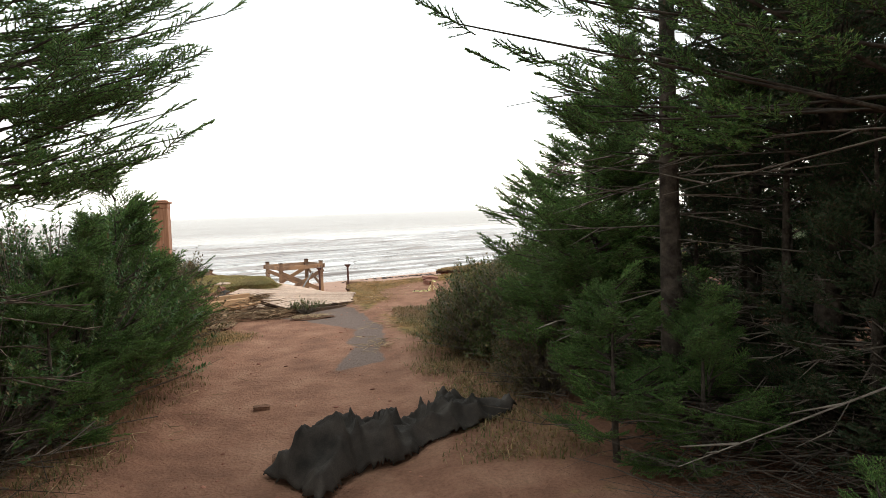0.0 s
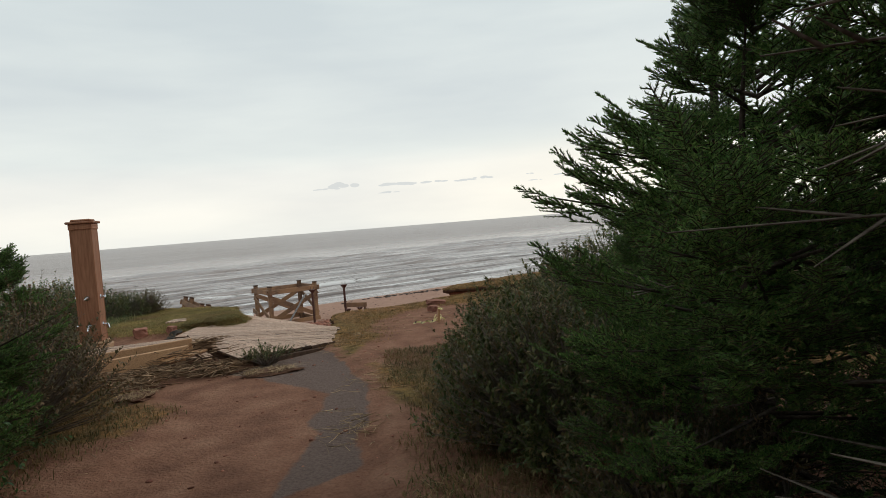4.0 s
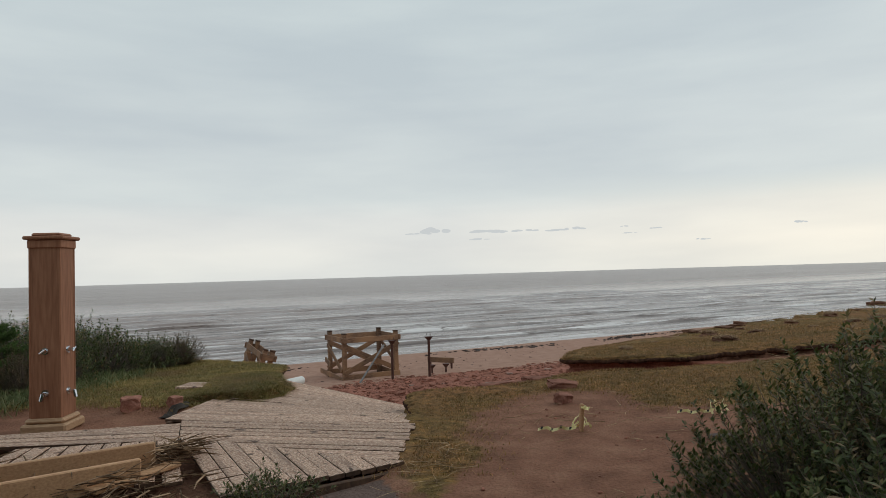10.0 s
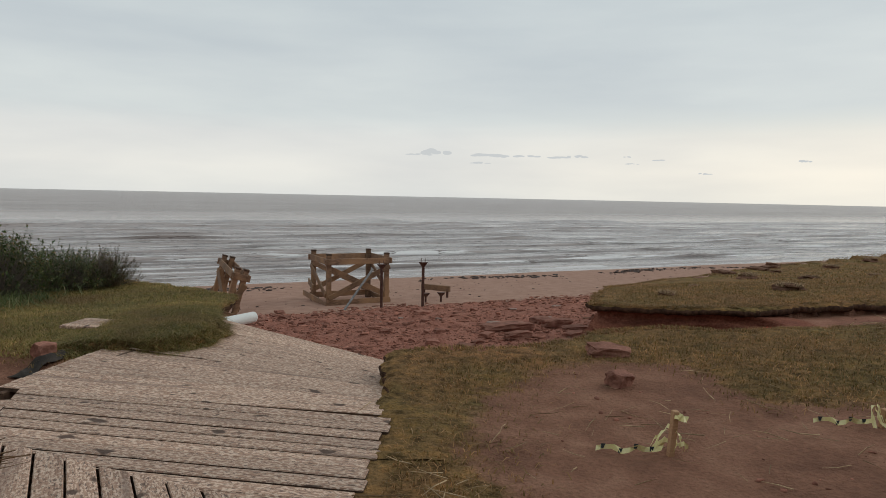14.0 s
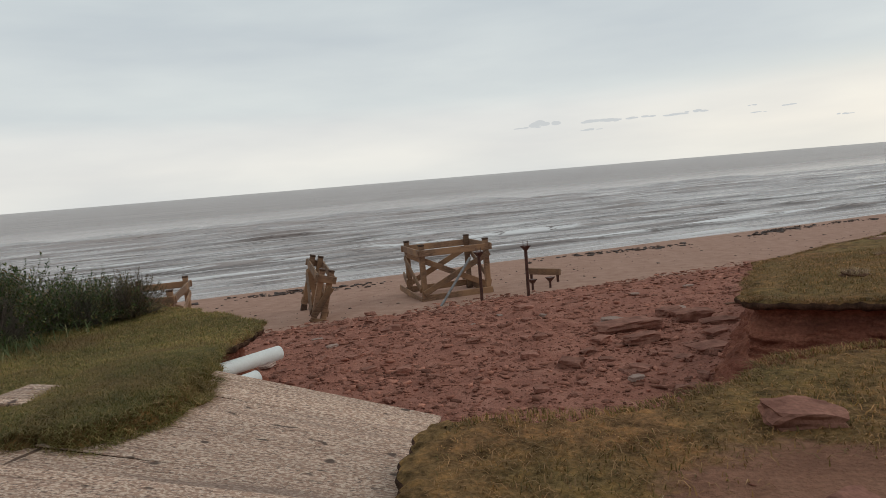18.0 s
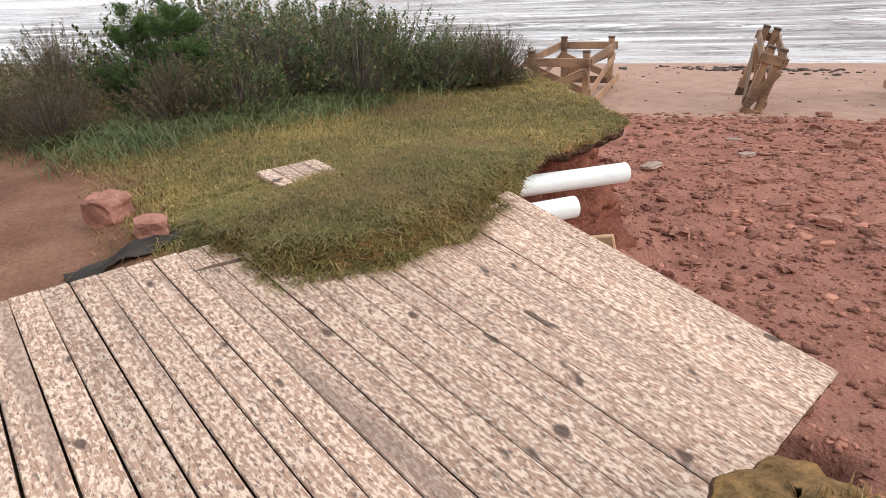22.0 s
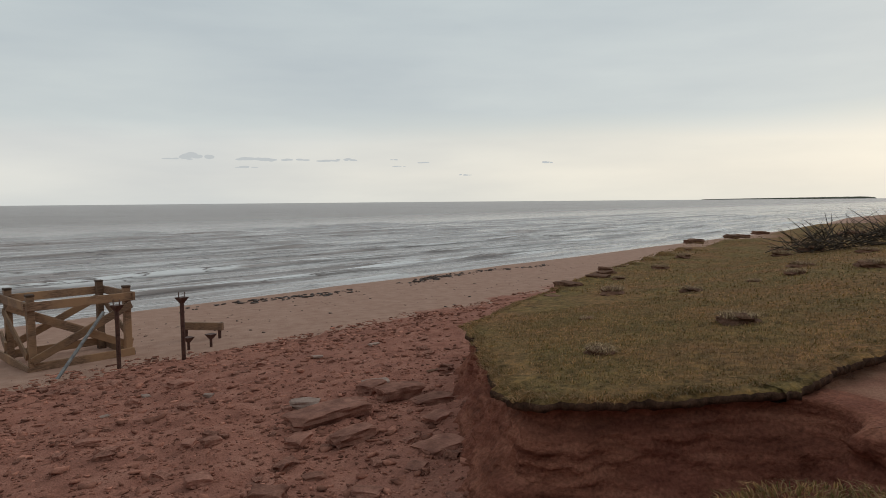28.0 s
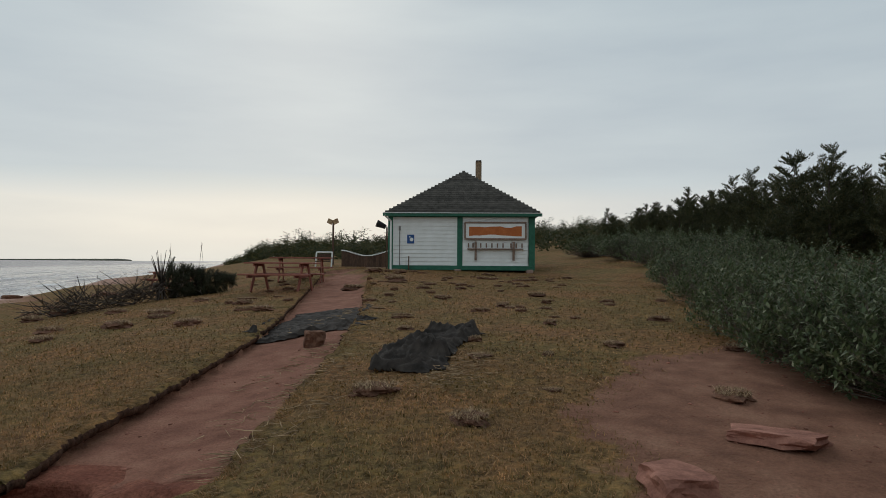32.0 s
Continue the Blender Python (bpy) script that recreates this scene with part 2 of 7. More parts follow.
M["clod"] = surface("red_clay_clod", (0.10, 0.050, 0.034), (0.24, 0.125, 0.080), 14.0, 0.95, 0.1, 0.9, 60.0, vary=0.25, dist=0.02)
M["tarp"] = surface("black_geotextile", (0.020, 0.017, 0.015), (0.075, 0.060, 0.051), 5.0, 0.85, 0.12, 0.35, 120.0)
M["bark"] = surface("spruce_bark", (0.035, 0.025, 0.020), (0.13, 0.10, 0.08), 12.0, 0.95, 0.1, 0.8, 50.0, dist=0.02)
M["twig"] = surface("dead_twig", (0.10, 0.075, 0.06), (0.25, 0.20, 0.165), 20.0, 0.95, 0.1, 0.3)
M["tape"] = surface("yellow_tape", (0.70, 0.58, 0.22), (0.86, 0.77, 0.46), 5.0, 0.4, 0.4, 0.05)
M["black"] = surface("black_print", (0.015, 0.015, 0.015), (0.03, 0.03, 0.03), 5.0, 0.6, 0.3, 0.0)
M["flag"] = surface("red_flag", (0.70, 0.05, 0.03), (0.80, 0.10, 0.05), 5.0, 0.5, 0.4, 0.1)
M["straw"] = surface("dry_reed", (0.25, 0.155, 0.085), (0.47, 0.335, 0.20), 8.0, 0.9, 0.15, 0.2, vary=0.4, island=True)
M["reed"] = surface("brown_reed", (0.12, 0.070, 0.040), (0.40, 0.265, 0.165), 8.0, 0.9, 0.15, 0.2, vary=0.6, island=True)
M["weed"] = surface("wet_seaweed", (0.022, 0.013, 0.010), (0.08, 0.045, 0.032), 16.0, 0.7, 0.3, 0.6, vary=0.3)


def leaf_material(name, stops, rough=0.6, trans=0.15, patch=0.0):
    k = Nodes(name, rough, 0, 0.3)
    c = k.ramp(k.random(True), stops)
    big = k.noise(1.1, 3.0)
    c = k.mix(1.0, c, k.ramp(big, [(0.3, (0.7, 0.72, 0.7)), (0.7, (1.25, 1.2, 1.1))]), "MULTIPLY")
    if patch:
        tuft = k.noise(8.0, 6.0, rough=0.7)
        c = k.mix(patch, c, k.ramp(tuft, [(0.34, (0.42, 0.42, 0.40)), (0.5, (1, 1, 1)), (0.66, (1.45, 1.32, 1.15))]), "MULTIPLY")
        c = k.mix(k.ramp(k.noise(0.9, 4.0), [(0.5, (0, 0, 0)), (0.66, (0.6, 0.6, 0.6))]), c, (0.27, 0.155, 0.075))
    k.color(c)
    thin, both = k.n("ShaderNodeBsdfTranslucent"), k.n("ShaderNodeMixShader", Fac=trans * 2)
    k.l(c, thin.inputs["Color"])
    k.l(k.b.outputs["BSDF"], both.inputs[1])
    k.l(thin.outputs["BSDF"], both.inputs[2])
    k.l(both.outputs["Shader"], k.t.nodes["Material Output"].inputs["Surface"])
    return k.m


M["needle"] = leaf_material("spruce_needles", [(0.0, (0.055, 0.120, 0.036)), (0.5, (0.118, 0.232, 0.062)), (0.93, (0.230, 0.345, 0.100)), (1.0, (0.247, 0.190, 0.095))])
# the same needles coloured darker and browner, with the woods' shade put in
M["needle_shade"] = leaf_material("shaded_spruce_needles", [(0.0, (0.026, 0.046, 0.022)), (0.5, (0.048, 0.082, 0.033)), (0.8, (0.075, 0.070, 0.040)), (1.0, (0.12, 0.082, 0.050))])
M["needle_far"] = leaf_material("far_spruce_needles", [(0.0, (0.034, 0.042, 0.018)), (0.6, (0.064, 0.070, 0.028)), (1.0, (0.120, 0.098, 0.042))])
M["leaf_dark"] = leaf_material("bayberry_leaves", [(0.0, (0.048, 0.066, 0.020)), (0.5, (0.100, 0.124, 0.042)), (0.82, (0.185, 0.175, 0.070)), (1.0, (0.32, 0.20, 0.11))])
M["leaf_green"] = leaf_material("shrub_leaves", [(0.0, (0.045, 0.096, 0.032)), (0.7, (0.088, 0.176, 0.056)), (0.9, (0.160, 0.208, 0.072)), (1.0, (0.256, 0.144, 0.080))])
M["leaf_bank"] = leaf_material("bank_shrub_leaves", [(0.0, (0.040, 0.070, 0.022)), (0.6, (0.095, 0.140, 0.045)), (0.85, (0.19, 0.18, 0.07)), (1.0, (0.34, 0.19, 0.09))])
M["leaf_grey"] = leaf_material("grey_bayberry_leaves", [(0.0, (0.058, 0.080, 0.036)), (0.6, (0.105, 0.135, 0.062)), (0.9, (0.19, 0.21, 0.115)), (1.0, (0.36, 0.36, 0.24))])
M["leaf_brown"] = leaf_material("browned_shrub_leaves", [(0.0, (0.087, 0.080, 0.036)), (0.6, (0.160, 0.123, 0.061)), (1.0, (0.261, 0.145, 0.087))])
M["grass"] = leaf_material("turf_blades", [(0.0, (0.125, 0.093, 0.028)), (0.4, (0.220, 0.138, 0.048)), (0.7, (0.320, 0.176, 0.074)), (1.0, (0.48, 0.29, 0.15))], 0.75, patch=0.9)
M["reed_green"] = leaf_material("marram_blades", [(0.0, (0.09, 0.125, 0.045)), (0.6, (0.15, 0.185, 0.075)), (1.0, (0.30, 0.25, 0.13))], 0.7)
M["verge"] = leaf_material("verge_blades", [(0.0, (0.075, 0.085, 0.028)), (0.4, (0.15, 0.115, 0.048)), (0.8, (0.25, 0.165, 0.080)), (1.0, (0.38, 0.26, 0.15))], 0.8, patch=0.6)
# darker copy of the spruce needles; the fallen crown's shade is in the colour
M["needle_dark"] = leaf_material("darkened_needles", [(0.0, (0.030, 0.036, 0.020)), (0.7, (0.055, 0.062, 0.032)), (1.0, (0.12, 0.085, 0.05))])
M["lush"] = leaf_material("lush_turf_blades", [(0.0, (0.165, 0.156, 0.046)), (0.5, (0.275, 0.222, 0.074)), (0.85, (0.39, 0.28, 0.115)), (1.0, (0.54, 0.375, 0.19))], 0.75, patch=0.5)


def ground_material():
    """Red clay, wet sand, worn turf and tarmac, by the zones of the ground."""
    k = Nodes("ground_soil", 0.94, 0, 0.08)
    zone = k.n("ShaderNodeVertexColor")
    zone.layer_name = "zone"
    sep = k.n("ShaderNodeSeparateColor")
    k.l(zone.outputs["Color"], sep.inputs["Color"])
    mid, fine, broad = k.noise(2.6, 6.0), k.noise(38.0, 5.0), k.noise(0.55, 4.0)
    clay = k.ramp(mid, [(0.25, (0.22, 0.088, 0.062)), (0.5, (0.345, 0.146, 0.103)), (0.75, (0.44, 0.206, 0.148))])
    clay = k.mix(k.ramp(broad, [(0.4, (0, 0, 0)), (0.65, (0.35, 0.35, 0.35))]), clay, (0.29, 0.130, 0.098))
    clay = k.mix(0.4, clay, k.ramp(fine, [(0.2, (0.2, 0.2, 0.2)), (0.8, (0.8, 0.8, 0.8))]), "OVERLAY")
    loam = k.ramp(mid, [(0.25, (0.160, 0.076, 0.050)), (0.5, (0.255, 0.124, 0.080)), (0.75, (0.345, 0.182, 0.120))])
    loam = k.mix(0.4, loam, k.ramp(fine, [(0.2, (0.2, 0.2, 0.2)), (0.8, (0.8, 0.8, 0.8))]), "OVERLAY")
    clay = k.mix(zone.outputs["Alpha"], clay, loam)
    sand = k.ramp(mid, [(0.3, (0.36, 0.205, 0.150)), (0.7, (0.46, 0.285, 0.215))])
    turf = k.ramp(mid, [(0.25, (0.115, 0.080, 0.030)), (0.5, (0.18, 0.120, 0.047)), (0.75, (0.25, 0.160, 0.070))])
    turf = k.mix(k.ramp(broad, [(0.42, (0, 0, 0)), (0.62, (0.8, 0.8, 0.8))]), turf, (0.25, 0.125, 0.060))
    turf = k.mix(0.9, turf, k.ramp(k.noise(9.0, 8.0, rough=0.7), [(0.36, (0.35, 0.35, 0.32)), (0.5, (1, 1, 1)), (0.64, (1.55, 1.42, 1.2))]), "MULTIPLY")
    turf = k.mix(0.5, turf, k.ramp(fine, [(0.2, (0.15, 0.15, 0.15)), (0.8, (0.85, 0.85, 0.85))]), "OVERLAY")
    tar = k.ramp(fine, [(0.3, (0.135, 0.090, 0.076)), (0.7, (0.205, 0.145, 0.122))])

    def soft(sock):
        add = k.n("ShaderNodeMath")
        add.operation = "ADD"
        k.l(sock, add.inputs[0])
        sub = k.n("ShaderNodeMath")
        sub.operation = "MULTIPLY_ADD"
        k.l(k.noise(5.5, 5.0), sub.inputs[0])
        sub.inputs[1].default_value, sub.inputs[2].default_value = 0.9, -0.45
        k.l(sub.outputs[0], add.inputs[1])
        return k.ramp(add.outputs[0], [(0.38, (0, 0, 0)), (0.62, (1, 1, 1))])

    c = k.mix(soft(sep.outputs["Red"]), clay, sand)
    c = k.mix(soft(sep.outputs["Blue"]), c, tar)
    c = k.mix(soft(sep.outputs["Green"]), c, turf)
    k.color(c)
    both = k.mix(0.5, fine, k.noise(9.0, 6.0))
    k.bump(both, 1.0, 0.06)
    return k.m


M["ground"] = ground_material()


def bank_material():
    """Moist red clay in beds, with crumbs and pale dry patches."""
    k = Nodes("bank_clay", 0.95, 0, 0.08)
    beds = k.noise(2.2, 6.0, (0.7, 0.7, 5.0))
    c = k.ramp(beds, [(0.28, (0.115, 0.040, 0.026)), (0.5, (0.225, 0.084, 0.054)), (0.72, (0.34, 0.142, 0.092))])
    c = k.mix(k.ramp(k.noise(1.1, 4.0), [(0.45, (0, 0, 0)), (0.68, (0.7, 0.7, 0.7))]), c, (0.16, 0.050, 0.036))
    crumbs = k.noise(34.0, 6.0)
    c = k.mix(0.6, c, k.ramp(crumbs, [(0.25, (0.18, 0.18, 0.18)), (0.75, (0.82, 0.82, 0.82))]), "OVERLAY")
    k.color(c)
    k.bump(k.mix(0.5, crumbs, k.noise(11.0, 6.0, (0.8, 0.8, 2.0))), 1.0, 0.05)
    return k.m


M["bank_clay"] = bank_material()
# soil of the turf edge, darkened further to draw the shade line under it
M["shaded_root_soil"] = surface("shaded_root_soil", (0.035, 0.020, 0.014), (0.13, 0.068, 0.045), 16.0, 0.95, 0.08, 0.9, 70.0, dist=0.02)


def sea_material():
    k = Nodes("silty_sea", 0.14, 0, 0.38)
    k.b.inputs["IOR"].default_value = 1.33
    rot = k.n("ShaderNodeMapping")
    rot.inputs["Rotation"].default_value = (0, 0, -SHORE)
    co = k.n("ShaderNodeTexCoord")
    k.l(co.outputs["Object"], rot.inputs["Vector"])

    def waves(scale, stretch, detail=5.0):
        mp = k.n("ShaderNodeMapping")
        mp.inputs["Scale"].default_value = stretch
        k.l(rot.outputs["Vector"], mp.inputs["Vector"])
        tex = k.n("ShaderNodeTexNoise", Scale=scale, Detail=detail, Roughness=0.6)
        k.l(mp.outputs["Vector"], tex.inputs["Vector"])
        return tex.outputs["Fac"]

    swell, chop = waves(1.0, (0.09, 0.80, 1), 6.0), waves(1.0, (1.1, 4.6, 1), 5.0)
    silt = k.ramp(waves(1.0, (0.02, 0.08, 1), 3.0), [(0.35, (0.32, 0.255, 0.230)), (0.65, (0.42, 0.350, 0.320))])
    foam_at = k.n("ShaderNodeVertexColor")
    foam_at.layer_name = "zone"
    sep = k.n("ShaderNodeSeparateColor")
    k.l(foam_at.outputs["Color"], sep.inputs["Color"])
    lines = k.ramp(waves(1.0, (0.10, 1.3, 1), 6.0), [(0.50, (0, 0, 0)), (0.55, (1, 1, 1))])
    foam = k.mix(1.0, lines, sep.outputs["Red"], "MULTIPLY")
    c = k.mix(foam, silt, (0.80, 0.76, 0.74))
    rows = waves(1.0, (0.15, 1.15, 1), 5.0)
    # thin lines coloured dark to stand for wave faces that reflect less sky
    dark_faces = k.ramp(rows, [(0.455, (0, 0, 0)), (0.478, (0.9, 0.9, 0.9)), (0.486, (0.9, 0.9, 0.9)), (0.497, (0, 0, 0))])
    c = k.mix(k.mix(1.0, dark_faces, sep.outputs["Green"], "MULTIPLY"), c, (0.13, 0.095, 0.083))
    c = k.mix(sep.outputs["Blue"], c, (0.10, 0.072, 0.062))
    k.color(c)
    k.l(k.mix(foam, k.ramp(sep.outputs["Green"], [(0.0, (0.3, 0.3, 0.3)), (1.0, (0.12, 0.12, 0.12))]), (0.7, 0.7, 0.7)), k.b.inputs["Roughness"])
    h = k.mix(0.68, k.mix(sep.outputs["Green"], swell, rows), chop)
    bp = k.n("ShaderNodeBump", Distance=0.6)
    k.l(k.ramp(sep.outputs["Green"], [(0.0, (1, 1, 1)), (1.0, (0.18, 0.18, 0.18))]), bp.inputs["Strength"])
    k.l(h, bp.inputs["Height"])
    k.l(bp.outputs["Normal"], k.b.inputs["Normal"])
    return k.m


M["sea"] = sea_material()

# ---------------------------------------------------------------- building helpers


def sheet(name, verts, faces, material, parent=None, smooth=False):
    """One mesh object from arrays of places and faces."""
    me = bpy.data.meshes.new(name)
    verts, faces = np.asarray(verts, np.float32), np.asarray(faces, np.int32)
    n = faces.shape[1]
    me.vertices.add(len(verts))
    me.vertices.foreach_set("co", verts.ravel())
    me.loops.add(faces.size)
    me.loops.foreach_set("vertex_index", faces.ravel())
    me.polygons.add(len(faces))
    me.polygons.foreach_set("loop_start", np.arange(0, faces.size, n, dtype=np.int32))
    me.update(calc_edges=True)
    if smooth:
        me.polygons.foreach_set("use_smooth", np.ones(len(faces), bool))
    me.materials.append(material)
    ob = new(name, me)
    ob.parent = parent
    return ob


def part(name, bm, material, parent=None, label="", smooth=False):
    me = bpy.data.meshes.new(name)
    bm.normal_update()
    bm.to_mesh(me)
    bm.free()
    if smooth:
        me.polygons.foreach_set("use_smooth", np.ones(len(me.polygons), bool))
    me.materials.append(material)
    ob = new(name, me)
    ob.parent = parent
    return tagged(ob, label)


def thing(name, label, category, at=(0, 0, 0), group="", turn=0.0):
    ob = new(name)
    ob.matrix_basis = pose(*at, 0, 0, turn)
    return tagged(ob, label, category, group)


def block(bm, m, size, bevel=0.0):
    """A box of a size at the pose m, with its edges broken."""
    made = bmesh.ops.create_cube(bm, size=1.0, matrix=m @ Matrix.Diagonal((*size, 1)))
    if bevel:
        edges = {e for v in made["verts"] for e in v.link_edges}
        bmesh.ops.bevel(bm, geom=list(edges), offset=bevel, segments=1, affect="EDGES")
    return bm


def between(p, q, up=(0, 0, 1)):
    """The pose halfway from p to q, with its x axis along the way."""
    p, q = Vector(p), Vector(q)
    x = (q - p).normalized()
    y = Vector(up).cross(x)
    y = y.normalized() if y.length > 1e-4 else Vector((0, 1, 0))
    z = x.cross(y)
    m = Matrix((x, y, z)).transposed().to_4x4()
    m.translation = (p + q) / 2
    return m, (q - p).length


def beam(name, p, q, wide, high, material, parent, label="", bevel=0.008):
    m, length = between(p, q)
    return part(name, block(bmesh.new(), m, (length, wide, high), bevel), material, parent, label)


def rod(bm, p, q, r0, r1=None, sides=10, caps=True):
    p, q = Vector(p), Vector(q)
    turn = (q - p).to_track_quat("Z", "Y").to_matrix().to_4x4()
    turn.translation = (p + q) / 2
    bmesh.ops.create_cone(bm, cap_ends=caps, segments=sides, radius1=r0, radius2=r0 if r1 is None else r1, depth=(q - p).length, matrix=turn)
    return bm


def uv(u, v):
    """A place given along the shore and towards the sea."""
    return 0.853 * u - 0.522 * v, 0.522 * u + 0.853 * v


def inside(px, py, poly):
    """The signed distance to the rim of a polygon, positive inside."""
    poly = np.asarray(poly, float)
    dist = np.full(px.shape, 1e9)
    odd = np.zeros(px.shape, bool)
    for (ax, ay), (bx, by) in zip(poly, np.roll(poly, -1, 0)):
        ex, ey = bx - ax, by - ay
        s = np.clip(((px - ax) * ex + (py - ay) * ey) / (ex * ex + ey * ey), 0, 1)
        dist = np.minimum(dist, np.hypot(px - ax - s * ex, py - ay - s * ey))
        cross = (ay > py) != (by > py)
        with np.errstate(divide="ignore", invalid="ignore"):
            odd ^= cross & (px < (bx - ax) * (py - ay) / (by - ay) + ax)
    return np.where(odd, dist, -dist)


def step(x, a, b):
    s = np.clip((x - a) / (b - a), 0, 1)
    return s * s * (3 - 2 * s)


def lumps(x, y, scale, seed=0):
    """A smooth random field, about -1 to 1."""
    rng = np.random.RandomState(seed)
    out = np.zeros(np.shape(x))
    for n in range(7):
        a, f, p = rng.uniform(0, 6.28), scale * rng.uniform(0.6, 2.2), rng.uniform(0, 6.28)
        out += np.sin((x * math.cos(a) + y * math.sin(a)) * f + p + 1.3 * np.sin((x * math.sin(a) - y * math.cos(a)) * f * 0.7))
    return out / 4.0


# ---------------------------------------------------------------- lie of the land
PLATEAU = [(3000, -2500), (-3000, -2500), (-3000, -1750), uv(-60, 16), uv(-10, 16.5), uv(-3, 17.6), uv(1, 17.6), (-6.6, 16.3), (-5.3, 15.5), (-4.4, 15.0),
           (-4.15, 14.3), (-4.2, 13.6), (-3.7, 12.9), (-2.5, 12.35), (-1.9, 12.12), (-1.45, 12.3), (-1.07, 12.38), (-0.7, 12.5), (-0.2, 13.0), (0.3, 13.55),
           (1.0, 13.8), (1.6, 13.55), (2.15, 13.6), (2.5, 14.1), (2.3, 14.65), (2.6, 14.95), (2.1, 15.12), (1.3, 15.32), (0.46, 15.65), (0.62, 16.6), (1.0, 18.0),
           (1.5, 20.3), (4.4, 24.0), (8.5, 28.2), (17.7, 37.1), (29, 44.3), uv(62, 23.5), uv(120, 24), uv(300, 20), (3000, 1830)]
CHANNEL = [(1.5, 13.5), (2.7, 13.72), (4.2, 14.16), (5.75, 14.6), (8.5, 15.4), (12.4, 16.7), (15.5, 18.0), (24, 21.4), (27, 23.3), (26, 24.3), (17.7, 20.9), (11, 18.05), (8.1, 16.95), (5.6, 16.28), (3.5, 15.65), (2.6, 15.25), (1.4, 15.3)]
PATHWAY = [(-2.5, -12), (-2.5, 0), (-2.75, 3), (-2.8, 6), (-3.7, 7.2), (-4.6, 8.6), (-7.5, 10.0), (-8.2, 11.0), (-6.2, 11.7), (-4.2, 11.3), (-3.0, 9.2), (-1.55, 9.0), (-1.25, 8.0), (-0.85, 7.0), (-0.6, 5), (-0.35, 2), (-0.2, 0), (0, -12)]
BARE = [(-1.2, 7.6), (-0.9, 9.5), (-0.75, 11.0), (-0.2, 11.9), (0.5, 11.75), (1.0, 11.0), (2.6, 10.9), (4.5, 11.7), (7.5, 11.2), (9.4, 9.4), (6.0, 8.0), (2.4, 6.9), (0, 6.8)]
TARMAC = [(-1.35, 3.6), (-0.75, 4.0), (-0.75, 6.5), (-1.3, 8.0), (-1.55, 9.0), (-2.2, 8.4), (-2.9, 7.6), (-2.2, 7.2), (-1.4, 6.2)]

UNDER = [(-4.0, 10.4), (-4.0, 12.0), (-3.6, 13.2), (-1.93, 13.55), (-1.90, 12.3), (-1.62, 10.4)]


def slope_down(v):
    """The foreshore: a rubble slope, then sand that runs out under the sea."""
    return np.interp(v, [-50, 12, 18, 24.5, 36, 60, 400, 5000], [-0.62, -0.68, -1.12, -1.92, -2.52, -4.0, -9, -14])


def table_land(x, y):
    u, v = 0.853 * x + 0.522 * y, -0.522 * x + 0.853 * y
    z = 0.14 + np.interp(u, [-30, 4, 10, 34, 90, 600], [0.05, 0.0, 0.14, 1.10, 2.2, 6]) * (1 - step(v, 6, 17)) - (0.02 * np.clip(v - 9, 0, 4) + 0.09 * np.clip(v - 13, 0, 5)) * step(u, 4.5, 9)
    z += np.interp(v, [-400, -60, -12, -3], [14, 5, 0.8, 0.0]) * step(u, 8, 30)
    z += 0.07 * np.exp(-(((x + 5.0) / 1.2) ** 2) - ((y - 12.7) / 0.9) ** 2)
    return z + 0.025 * lumps(x, y, 1.1, 3) + 0.05 * lumps(x, y, 0.25, 4) * step(np.hypot(x, y - 10), 8, 20)


def recess(x, y):
    """How far the ground steps back behind the clay banks that are built along the washout and the pipes."""
    return 0.34 * step(x, -7.2, -6.2) * step(-x, -5.5, -4.5) * step(-y, -25.5, -24.5)


def flat_top(x, y):
    """The land before its seaward edge falls away, with the washed-out path sunk into it."""
    wob = 0.07 * lumps(x, y, 4.2, 1) + 0.035 * lumps(x, y, 11, 2)
    ch = inside(x, y, CHANNEL) + 0.6 * wob
    bank = step((x - 2.7) * -0.30 + (y - 15.3) * 0.954, -1.9, -0.1)
    return table_land(x, y) - (0.06 + 0.11 * bank) * step(ch, -0.008, 0.008) - 0.03 * step(ch, 0.2, 1.0) * step(-x, -8, -3)


def height(x, y):
    x, y = np.asarray(x, float), np.asarray(y, float)
    v = -0.522 * x + 0.853 * y
    wob = 0.07 * lumps(x, y, 4.2, 1) + 0.035 * lumps(x, y, 11, 2)
    rim = inside(x, y, PLATEAU) + wob - recess(x, y)
    low = slope_down(v) + 0.05 * lumps(x, y, 2.4, 5) * step(-v, -27, -23) + 0.03 * lumps(x, y, 7, 6) * step(-v, -26, -24) + 0.020 * lumps(x, y, 15, 16) * step(-v, -25.5, -24)
    top = flat_top(x, y)
    ramp = 0.80 * step(rim, -0.008, 0.008) + 0.20 * step(rim, -0.75, 0.0)
    rise = np.maximum(top - low, 0.0)
    ditch = inside(x, y, PATHWAY) + 0.5 * wob
    z = low + rise * ramp - 0.05 * step(ditch, 0.0, 0.25) * (ramp > 0.9)
    return z - 0.34 * step(inside(x, y, UNDER), 0.0, 0.1)


def spread(core, far, n):
    """Even steps over the core, then ever wider ones."""
    lo, hi, d = core
    mid = np.arange(lo, hi + d / 2, d)
    out = np.cumsum(np.geomspace(d * 1.1, far * 0.22, n))
    return np.concatenate([(lo - out)[::-1], mid, hi + out])


